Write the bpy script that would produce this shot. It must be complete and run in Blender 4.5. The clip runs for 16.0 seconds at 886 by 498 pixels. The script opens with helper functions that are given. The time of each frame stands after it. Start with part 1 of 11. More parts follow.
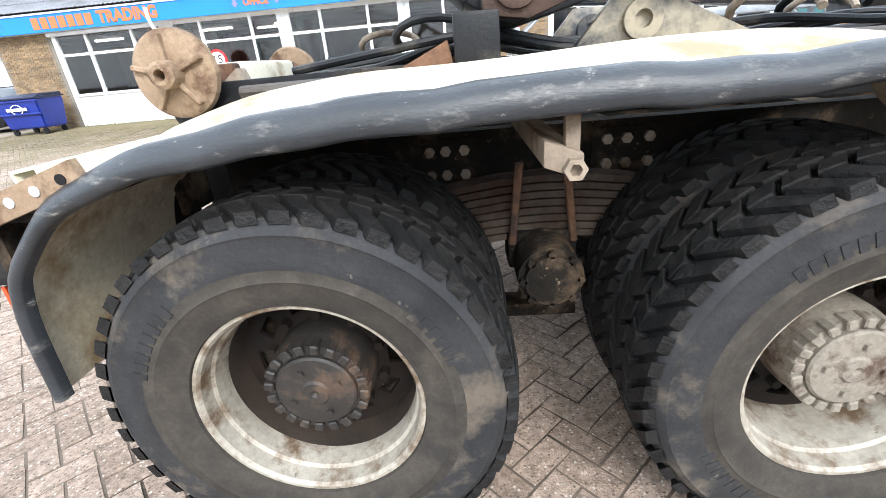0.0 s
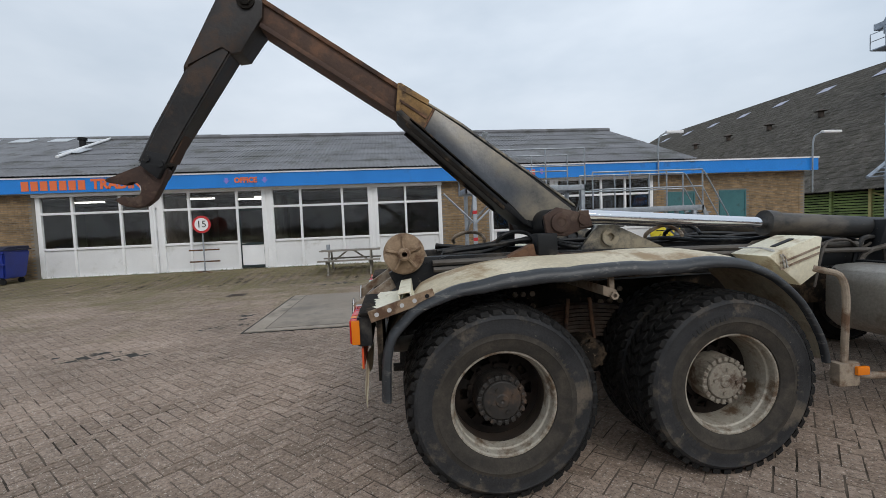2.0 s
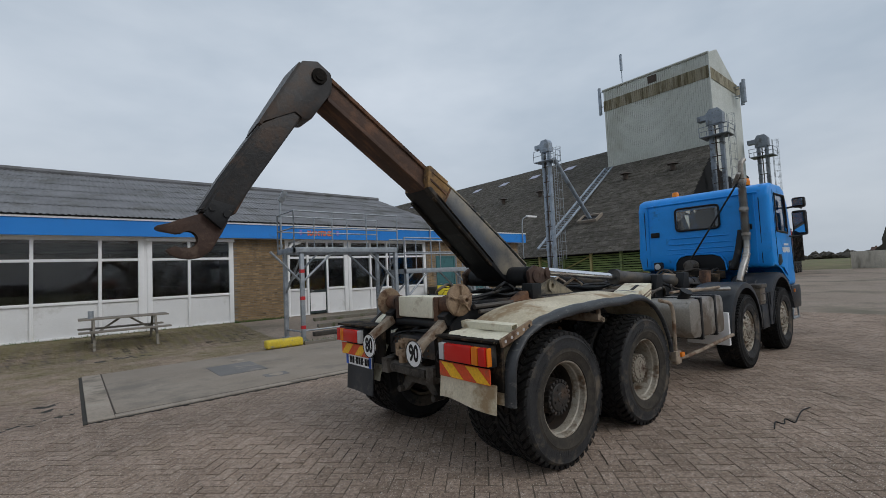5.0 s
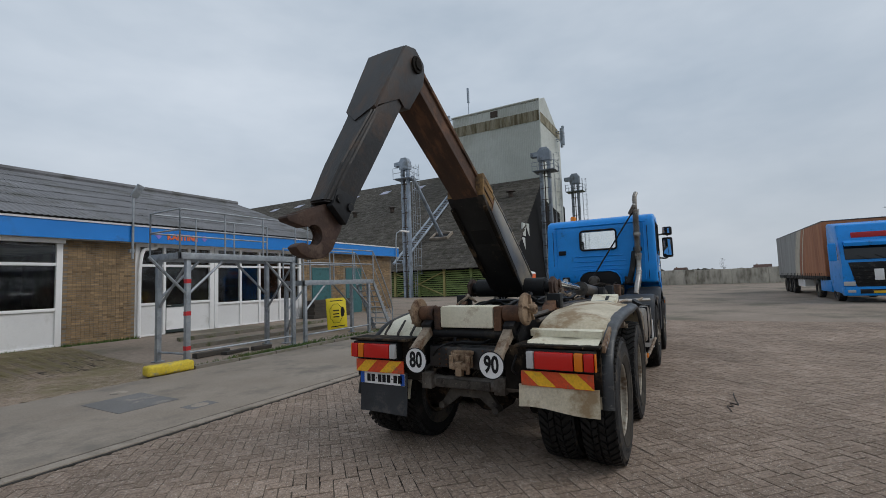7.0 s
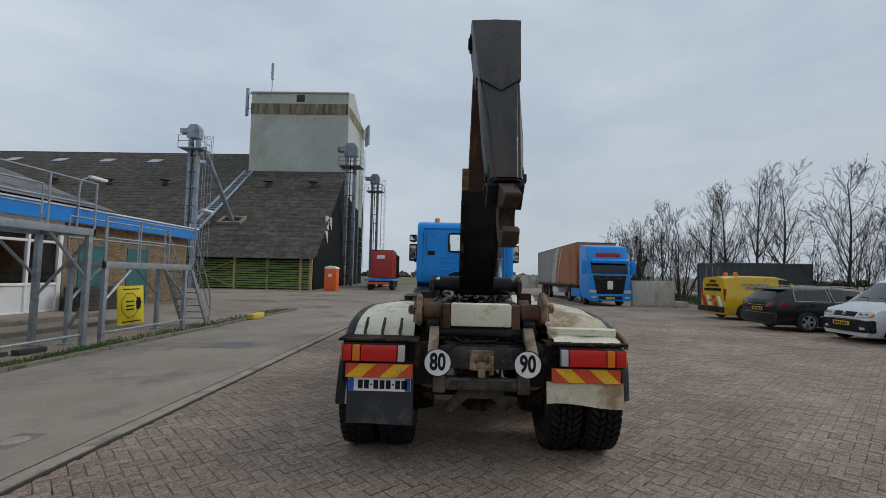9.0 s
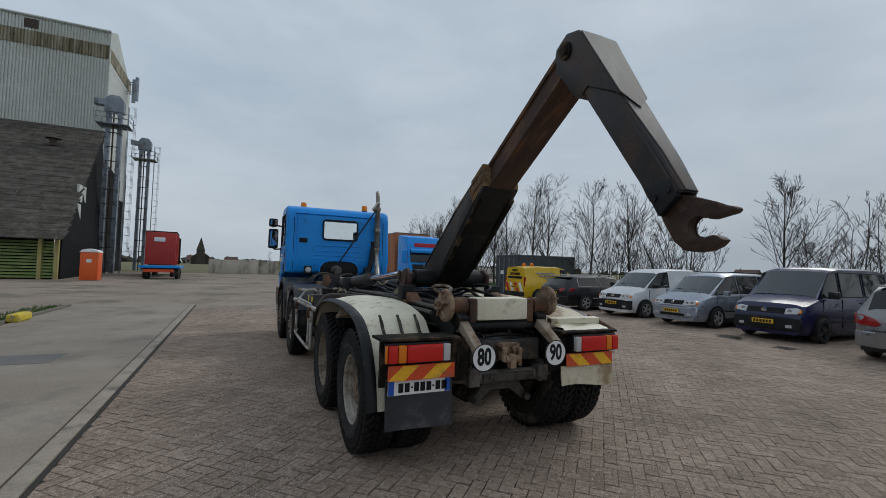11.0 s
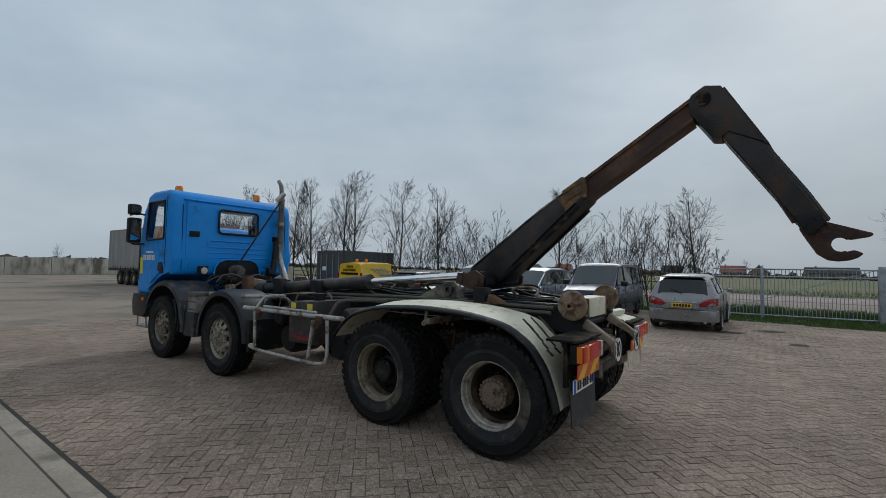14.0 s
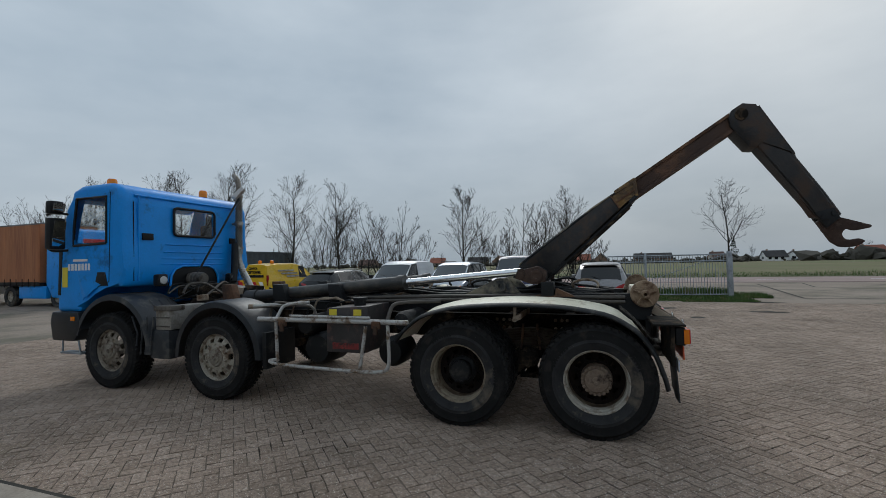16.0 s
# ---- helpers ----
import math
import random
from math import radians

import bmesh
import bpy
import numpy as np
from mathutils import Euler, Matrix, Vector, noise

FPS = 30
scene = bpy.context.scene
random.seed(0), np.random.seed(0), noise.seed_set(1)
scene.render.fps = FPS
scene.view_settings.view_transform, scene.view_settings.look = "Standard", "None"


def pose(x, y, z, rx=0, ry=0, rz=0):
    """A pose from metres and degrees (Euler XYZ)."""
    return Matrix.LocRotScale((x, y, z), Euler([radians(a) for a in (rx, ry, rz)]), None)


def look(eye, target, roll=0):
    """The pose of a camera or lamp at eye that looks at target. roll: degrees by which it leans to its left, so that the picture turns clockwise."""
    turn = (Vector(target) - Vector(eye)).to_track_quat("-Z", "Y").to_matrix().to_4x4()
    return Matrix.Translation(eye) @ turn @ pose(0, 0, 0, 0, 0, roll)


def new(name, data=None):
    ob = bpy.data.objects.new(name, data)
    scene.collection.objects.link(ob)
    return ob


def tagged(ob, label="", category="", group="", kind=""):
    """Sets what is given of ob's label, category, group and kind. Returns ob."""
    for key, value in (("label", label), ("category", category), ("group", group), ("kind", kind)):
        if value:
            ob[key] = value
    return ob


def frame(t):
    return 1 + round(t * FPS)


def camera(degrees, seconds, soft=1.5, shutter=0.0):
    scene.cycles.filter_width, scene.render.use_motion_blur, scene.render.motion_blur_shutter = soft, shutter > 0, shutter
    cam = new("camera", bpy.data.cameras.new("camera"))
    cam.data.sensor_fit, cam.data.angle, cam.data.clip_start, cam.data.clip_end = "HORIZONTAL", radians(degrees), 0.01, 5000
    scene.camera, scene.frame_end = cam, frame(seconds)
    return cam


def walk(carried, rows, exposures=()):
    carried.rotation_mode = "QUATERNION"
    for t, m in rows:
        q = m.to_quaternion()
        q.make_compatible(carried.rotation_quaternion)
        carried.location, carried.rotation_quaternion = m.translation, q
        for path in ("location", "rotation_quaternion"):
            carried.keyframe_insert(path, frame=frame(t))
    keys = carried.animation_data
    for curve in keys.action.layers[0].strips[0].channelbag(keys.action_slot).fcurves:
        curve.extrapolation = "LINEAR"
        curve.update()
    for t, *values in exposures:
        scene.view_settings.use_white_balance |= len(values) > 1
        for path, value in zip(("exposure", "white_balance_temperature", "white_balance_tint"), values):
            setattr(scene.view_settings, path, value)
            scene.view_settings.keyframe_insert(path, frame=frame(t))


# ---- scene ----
cam = camera(90.1, 16.0, 0.5)
PATH = [
    (0, (0.438, -2.064, 1.309), (0.304, -0.231, 0.52), -5.3),
    (0.5, (0.147, -2.457, 1.383), (0.049, -0.525, 0.875), -5.1),
    (1, (-0.032, -2.948, 1.506), (-0.091, -0.968, 1.229), -4.4),
    (1.5, (-0.236, -3.306, 1.507), (-0.18, -1.314, 1.327), -2.9),
    (2, (-0.565, -3.513, 1.523), (-0.339, -1.529, 1.411), -2.4),
    (2.5, (-0.894, -3.772, 1.537), (-0.433, -1.826, 1.479), -2.2),
    (3, (-1.287, -3.843, 1.518), (-0.593, -1.967, 1.511), -2.1),
    (3.5, (-1.747, -3.865, 1.539), (-0.852, -2.078, 1.582), -2.0),
    (4, (-2.224, -3.886, 1.589), (-1.176, -2.185, 1.665), -2.1),
    (4.2, (-2.386, -3.812, 1.563), (-1.289, -2.141, 1.65), -2.1),
    (6.3, (-3.895, -2.46, 1.605), (-2.301, -1.258, 1.728), -2.7),
    (6.5, (-3.991, -2.296, 1.62), (-2.354, -1.154, 1.749), -2.4),
    (7, (-4.155, -1.787, 1.593), (-2.412, -0.818, 1.74), -2.0),
    (7.5, (-4.316, -1.32, 1.594), (-2.477, -0.549, 1.75), -1.5),
    (8, (-4.399, -0.847, 1.587), (-2.483, -0.296, 1.744), -0.6),
    (8.5, (-4.397, -0.29, 1.598), (-2.428, 0.029, 1.746), 0.6),
    (9, (-4.412, 0.236, 1.603), (-2.416, 0.291, 1.724), 1.2),
    (9.5, (-4.296, 0.74, 1.591), (-2.309, 0.542, 1.697), 1.4),
    (10, (-4.239, 1.253, 1.585), (-2.291, 0.813, 1.686), 1.7),
    (10.2, (-4.222, 1.447, 1.618), (-2.296, 0.915, 1.716), 1.8),
    (12.3, (-3.128, 3.321, 1.577), (-1.555, 2.089, 1.655), 0.9),
    (12.5, (-3.034, 3.489, 1.555), (-1.498, 2.21, 1.633), 0.9),
    (13, (-2.741, 3.908, 1.595), (-1.303, 2.521, 1.67), 1.2),
    (13.5, (-2.282, 4.253, 1.623), (-0.959, 2.755, 1.708), 1.3),
    (14, (-1.935, 4.598, 1.625), (-0.762, 2.981, 1.712), 1.1),
    (14.5, (-1.53, 4.884, 1.599), (-0.494, 3.175, 1.683), 0.6),
    (15, (-1.08, 5.192, 1.624), (-0.174, 3.411, 1.705), -0.1),
    (15.5, (-0.63, 5.462, 1.657), (0.156, 3.625, 1.728), -0.8),
    (16, (-0.072, 5.56, 1.653), (0.598, 3.677, 1.721), -1.2),
]
walk(cam, [(t, look(eye, target, roll)) for t, eye, target, roll in PATH],
     [(0.0, 2.35, 6300, 10), (0.5, 1.42, 6150, 9), (1.0, 0.62, 6350, 10), (1.5, 0.42, 6450, 10), (2.0, 0.38, 6500, 10), (2.5, 0.1, 6450, 10), (4.0, 0.02, 6450, 10), (6.5, 0.04, 6470, 10), (8.0, 0.09, 6480, 10), (9.0, 0.06, 6450, 9), (10.0, 0.02, 6430, 9), (12.5, -0.01, 6330, 6), (16.0, -0.07, 6270, 6)])

# ---- world, sun and exposure ----
SUN_ELEVATION, SUN_ROTATION = 38.0, 200.0
world = bpy.data.worlds.new("overcast_sky")
scene.world = world
world.use_nodes = True
wn, wl = world.node_tree.nodes, world.node_tree.links
wn.clear()
w_out = wn.new("ShaderNodeOutputWorld")
w_bg = wn.new("ShaderNodeBackground")
w_bg.inputs["Strength"].default_value = 0.10
w_sky = wn.new("ShaderNodeTexSky")
w_sky.sky_type = "NISHITA"
w_sky.sun_disc = False
w_sky.sun_elevation, w_sky.sun_rotation = radians(SUN_ELEVATION), radians(SUN_ROTATION)
w_sky.air_density, w_sky.dust_density, w_sky.ozone_density = 1.0, 4.0, 1.0
w_co = wn.new("ShaderNodeTexCoord")
w_map = wn.new("ShaderNodeMapping")
w_map.inputs["Scale"].default_value = (1.0, 1.0, 2.6)
w_noise = wn.new("ShaderNodeTexNoise")
w_noise.inputs["Scale"].default_value = 1.7
w_noise.inputs["Detail"].default_value = 5.0
w_noise.inputs["Roughness"].default_value = 0.55
w_ramp = wn.new("ShaderNodeValToRGB")
w_ramp.color_ramp.elements[0].position, w_ramp.color_ramp.elements[0].color = 0.28, (4.2, 4.95, 5.8, 1)
w_ramp.color_ramp.elements[1].position, w_ramp.color_ramp.elements[1].color = 0.76, (6.65, 7.25, 7.95, 1)
w_mix = wn.new("ShaderNodeMixRGB")
w_mix.inputs["Fac"].default_value = 0.9
wl.new(w_co.outputs["Generated"], w_map.inputs["Vector"])
wl.new(w_map.outputs["Vector"], w_noise.inputs["Vector"])
wl.new(w_noise.outputs["Fac"], w_ramp.inputs["Fac"])
wl.new(w_sky.outputs["Color"], w_mix.inputs["Color1"])
wl.new(w_ramp.outputs["Color"], w_mix.inputs["Color2"])
# the cloud cover is a little thinner on the sun's side
w_dot = wn.new("ShaderNodeVectorMath")
w_dot.operation = "DOT_PRODUCT"
w_dot.inputs[1].default_value = (0.7, 0.6, 0.25)
w_range = wn.new("ShaderNodeMapRange")
w_range.inputs["From Min"].default_value, w_range.inputs["From Max"].default_value = -0.9, 0.9
w_range.inputs["To Min"].default_value, w_range.inputs["To Max"].default_value = 0.82, 1.0
w_mul = wn.new("ShaderNodeVectorMath")
w_mul.operation = "SCALE"
wl.new(w_co.outputs["Generated"], w_dot.inputs[0])
wl.new(w_dot.outputs["Value"], w_range.inputs["Value"])
wl.new(w_mix.outputs["Color"], w_mul.inputs[0])
wl.new(w_range.outputs[0], w_mul.inputs["Scale"])
# and a little duller towards the horizon
w_sep = wn.new("ShaderNodeSeparateXYZ")
w_low = wn.new("ShaderNodeMapRange")
w_low.interpolation_type = "SMOOTHSTEP"
w_low.inputs["From Min"].default_value, w_low.inputs["From Max"].default_value = 0.0, 0.4
w_low.inputs["To Min"].default_value, w_low.inputs["To Max"].default_value = 0.84, 1.02
w_dim = wn.new("ShaderNodeVectorMath")
w_dim.operation = "SCALE"
wl.new(w_co.outputs["Generated"], w_sep.inputs[0])
wl.new(w_sep.outputs["Z"], w_low.inputs["Value"])
wl.new(w_mul.outputs[0], w_dim.inputs[0])
wl.new(w_low.outputs[0], w_dim.inputs["Scale"])
wl.new(w_dim.outputs[0], w_bg.inputs["Color"])
wl.new(w_bg.outputs["Background"], w_out.inputs["Surface"])
sun = new("sun", bpy.data.lights.new("sun", "SUN"))
sun.data.energy, sun.data.angle, sun.data.color = 0.85, radians(25), (1.0, 0.97, 0.93)
sun.rotation_euler = (radians(90 - SUN_ELEVATION), 0, radians(SUN_ROTATION + 180))

# ---- mesh tools ----
def finish(bm, angle=35):
    bmesh.ops.recalc_face_normals(bm, faces=bm.faces)
    for e in bm.edges:
        e.smooth = len(e.link_faces) == 2 and e.calc_face_angle(0) < radians(angle)
    for f in bm.faces:
        f.smooth = True


def mesh_of(name, bm, material, angle=35):
    finish(bm, angle)
    me = bpy.data.meshes.new(name)
    bm.to_mesh(me)
    bm.free()
    for m in material if isinstance(material, (list, tuple)) else [material]:
        me.materials.append(m)
    return me


def part(name, bm, material, parent=None, label="", angle=35):
    ob = new(name, mesh_of(name, bm, material, angle))
    ob.parent = parent
    if label:
        ob["label"] = label
    return ob


def thing(name, label, category, group="", kind="", at=(0, 0, 0), turn=0):
    ob = new(name)
    ob.matrix_basis = pose(*at, 0, 0, turn)
    return tagged(ob, label, category, group, kind)


def structure(name, bm, material, label, category, angle=35):
    return tagged(part(name, bm, material, None, "", angle), label, category, "", "structure")


def B():
    return bmesh.new()


def bevel_new(bm, faces, width, segments=2):
    edges = list({e for f in faces for e in f.edges})
    bmesh.ops.bevel(bm, geom=edges, offset=width, segments=segments, affect="EDGES", profile=0.6)


def box(bm, x0, x1, y0, y1, z0, z1, bevel=0.0, m=None, segments=2):
    vs = [bm.verts.new((x, y, z)) for x in (x0, x1) for y in (y0, y1) for z in (z0, z1)]
    fs = [bm.faces.new([vs[i] for i in q]) for q in ((0, 1, 3, 2), (4, 6, 7, 5), (0, 4, 5, 1), (2, 3, 7, 6), (0, 2, 6, 4), (1, 5, 7, 3))]
    if m is not None:
        for v in vs:
            v.co = m @ v.co
    if bevel:
        bevel_new(bm, fs, bevel, segments)
    return bm


def prism(bm, poly, lo, hi, axis="y", bevel=0.0, segments=2):
    """A polygon of (a, b) pushed from lo to hi along the axis: y takes (x, z), x takes (y, z), z takes (x, y)."""
    def place(a, b, c):
        return {"y": (a, c, b), "x": (c, a, b), "z": (a, b, c)}[axis]
    lows = [bm.verts.new(place(a, b, lo)) for a, b in poly]
    highs = [bm.verts.new(place(a, b, hi)) for a, b in poly]
    n = len(poly)
    fs = [bm.faces.new(lows), bm.faces.new(highs[::-1])]
    fs += [bm.faces.new((lows[i], lows[(i + 1) % n], highs[(i + 1) % n], highs[i])) for i in range(n)]
    if bevel:
        bevel_new(bm, fs, bevel, segments)
    return bm


def frame_of(d):
    d = Vector(d).normalized()
    a = d.cross(Vector((0, 0, 1)) if abs(d.z) < 0.9 else Vector((1, 0, 0))).normalized()
    return a, d.cross(a).normalized()


def tube(bm, pts, r, seg=10, closed_ends=True, radii=None):
    pts = [Vector(p) for p in pts]
    rings = []
    for i, p in enumerate(pts):
        d = (pts[min(i + 1, len(pts) - 1)] - pts[max(i - 1, 0)])
        a, b = frame_of(d)
        if rings:
            a = (prev - d.normalized() * prev.dot(d.normalized())).normalized()
            b = d.normalized().cross(a)
        prev = a
        rr = radii[i] if radii else r
        rings.append([bm.verts.new(p + rr * (math.cos(2 * math.pi * k / seg) * a + math.sin(2 * math.pi * k / seg) * b)) for k in range(seg)])
    for u, v in zip(rings, rings[1:]):
        for k in range(seg):
            bm.faces.new((u[k], u[(k + 1) % seg], v[(k + 1) % seg], v[k]))
    if closed_ends:
        bm.faces.new(rings[0][::-1])
        bm.faces.new(rings[-1])
    return bm


def rod(bm, p, q, r, seg=14, r2=None):
    return tube(bm, [p, q], r, seg, True, [r, r if r2 is None else r2])


def bend(points, steps=5):
    """Rounds the corners of a line of points."""
    pts = [Vector(p) for p in points]
    out = [pts[0]]
    for a, b, c in zip(pts, pts[1:], pts[2:]):
        u, v = b.lerp(a, 0.35), b.lerp(c, 0.35)
        out += [u.lerp(b, t).lerp(b.lerp(v, t), t) for t in [k / steps for k in range(steps + 1)]]
    return out + [pts[-1]]


def revolve(bm, profile, centre=(0, 0, 0), seg=48, axis="y", closed=False):
    """A profile of (radius, place along the axis) turned about the axis."""
    c = Vector(centre)
    rings = []
    for r, y in profile:
        ring = []
        for k in range(seg):
            a = 2 * math.pi * k / seg
            u, v = r * math.cos(a), r * math.sin(a)
            ring.append(bm.verts.new(c + Vector({"y": (u, y, v), "z": (u, v, y), "x": (y, u, v)}[axis])))
        rings.append(ring)
    pairs = list(zip(rings, rings[1:])) + ([(rings[-1], rings[0])] if closed else [])
    for u, v in pairs:
        for k in range(seg):
            bm.faces.new((u[k], u[(k + 1) % seg], v[(k + 1) % seg], v[k]))
    if not closed:
        for ring in (rings[0], rings[-1]):
            bm.faces.new(ring)
    return bm


def loft(bm, rings, cap=True):
    """Joins rings of points of equal count."""
    vs = [[bm.verts.new(p) for p in ring] for ring in rings]
    n = len(vs[0])
    for u, v in zip(vs, vs[1:]):
        for k in range(n):
            bm.faces.new((u[k], u[(k + 1) % n], v[(k + 1) % n], v[k]))
    if cap:
        bm.faces.new(vs[0])
        bm.faces.new(vs[-1])
    return bm


def sheet(bm, rows, thick):
    """A bent sheet from a grid of points, thickened along its normals."""
    vs = [[bm.verts.new(p) for p in row] for row in rows]
    fs = [bm.faces.new((a[i], a[i + 1], b[i + 1], b[i])) for a, b in zip(vs, vs[1:]) for i in range(len(a) - 1)]
    bmesh.ops.recalc_face_normals(bm, faces=fs)
    bmesh.ops.solidify(bm, geom=fs, thickness=thick)
    return bm


def words(text, size, material, parent, m, name="lettering", depth=0.002, label="", width=None, bold=0.0):
    """Writing in the built-in font as a mesh; m puts its middle."""
    cu = bpy.data.curves.new(name, "FONT")
    cu.body, cu.size, cu.extrude, cu.align_x, cu.align_y = text, size, depth, "CENTER", "CENTER"
    cu.resolution_u = 3
    cu.offset = bold
    tmp = bpy.data.objects.new(name, cu)
    scene.collection.objects.link(tmp)
    bpy.context.view_layer.update()
    me = bpy.data.meshes.new_from_object(tmp.evaluated_get(bpy.context.evaluated_depsgraph_get()))
    bpy.data.objects.remove(tmp)
    me.name = name
    if width:
        xs = [v.co.x for v in me.vertices]
        k = width / (max(xs) - min(xs))
        for v in me.vertices:
            v.co.x *= k
    me.materials.clear()
    me.materials.append(material)
    ob = new(name, me)
    ob.parent = parent
    ob.matrix_basis = m
    if label:
        ob["label"] = label
    return ob


# ---- materials ----
def surf(name, c1, c2, scale=5.0, rough=0.6, metal=0.0, bump=0.15, fine=60.0, dirt=None, dirt_amount=0.45, dirt_scale=2.0, stretch=(1, 1, 1), vary=0.0, island=0.0, rough_vary=0.15, coat=0.0, spec=0.5, bump_size=0.01, grain=0.5, chips=None, chip_scale=30.0, chip_amount=0.5):
    """Two colours in large patches, a finer grain, and stains of a third colour with a shape of their own."""
    m = bpy.data.materials.new(name)
    m.use_nodes = True
    nt = m.node_tree
    n, l = nt.nodes, nt.links
    bsdf = n["Principled BSDF"]
    co = n.new("ShaderNodeTexCoord")
    mp = n.new("ShaderNodeMapping")
    mp.inputs["Scale"].default_value = stretch
    l.new(co.outputs["Object"], mp.inputs["Vector"])
    vec = mp.outputs["Vector"]
    info = n.new("ShaderNodeObjectInfo")
    if vary:
        add = n.new("ShaderNodeVectorMath")
        add.operation = "ADD"
        mul = n.new("ShaderNodeMath")
        mul.operation = "MULTIPLY"
        mul.inputs[1].default_value = 37.0
        l.new(info.outputs["Random"], mul.inputs[0])
        l.new(vec, add.inputs[0])
        l.new(mul.outputs[0], add.inputs[1])
        vec = add.outputs[0]

    def noise_tex(sc, detail, rg=0.6):
        t = n.new("ShaderNodeTexNoise")
        t.inputs["Scale"].default_value, t.inputs["Detail"].default_value, t.inputs["Roughness"].default_value = sc, detail, rg
        l.new(vec, t.inputs["Vector"])
        return t.outputs["Fac"]

    def ramp(fac, a, b, ca=(0, 0, 0, 1), cb=(1, 1, 1, 1)):
        r = n.new("ShaderNodeValToRGB")
        r.color_ramp.elements[0].position, r.color_ramp.elements[1].position = a, b
        r.color_ramp.elements[0].color, r.color_ramp.elements[1].color = ca, cb
        l.new(fac, r.inputs["Fac"])
        return r.outputs["Color"]

    def mix(kind, fac, a, b):
        x = n.new("ShaderNodeMixRGB")
        x.blend_type = kind
        for socket, value in zip(("Fac", "Color1", "Color2"), (fac, a, b)):
            if isinstance(value, (int, float, tuple)):
                x.inputs[socket].default_value = value
            else:
                l.new(value, x.inputs[socket])
        return x.outputs["Color"]

    big = noise_tex(scale, 4)
    small = noise_tex(fine, 3, 0.7)
    col = ramp(big, 0.35, 0.68, (*c1, 1), (*c2, 1))
    col = mix("MULTIPLY", grain, col, ramp(small, 0.25, 0.75, (0.55, 0.55, 0.55, 1), (1.25, 1.25, 1.25, 1)))
    if dirt:
        spot = noise_tex(dirt_scale, 6, 0.68)
        col = mix("MIX", ramp(spot, 0.62 - dirt_amount * 0.3, 0.72 - dirt_amount * 0.22), col, (*dirt, 1))
    if chips:
        flecks = noise_tex(chip_scale, 5, 0.78)
        edge = 0.74 - 0.16 * chip_amount
        col = mix("MIX", ramp(flecks, edge, edge + 0.05, (0, 0, 0, 1), (0.75, 0.75, 0.75, 1)), col, (*chips, 1))
    if vary or island:
        hsv = n.new("ShaderNodeHueSaturation")
        mr = n.new("ShaderNodeMapRange")
        k = vary or island
        mr.inputs["To Min"].default_value, mr.inputs["To Max"].default_value = 1 - k, 1 + k
        if island:
            geo = n.new("ShaderNodeNewGeometry")
            l.new(geo.outputs["Random Per Island"], mr.inputs["Value"])
        else:
            l.new(info.outputs["Random"], mr.inputs["Value"])
        l.new(mr.outputs[0], hsv.inputs["Value"])
        l.new(col, hsv.inputs["Color"])
        col = hsv.outputs["Color"]
    l.new(col, bsdf.inputs["Base Color"])
    mr = n.new("ShaderNodeMapRange")
    mr.inputs["To Min"].default_value, mr.inputs["To Max"].default_value = max(rough - rough_vary, 0.03), min(rough + rough_vary, 1)
    l.new(big if not dirt else spot, mr.inputs["Value"])
    l.new(mr.outputs[0], bsdf.inputs["Roughness"])
    bsdf.inputs["Metallic"].default_value = metal
    bsdf.inputs["Specular IOR Level"].default_value = spec
    bsdf.inputs["Coat Weight"].default_value = coat
    if bump:
        bp = n.new("ShaderNodeBump")
        bp.inputs["Strength"].default_value, bp.inputs["Distance"].default_value = bump, bump_size
        l.new(small, bp.inputs["Height"])
        l.new(bp.outputs["Normal"], bsdf.inputs["Normal"])
    return m


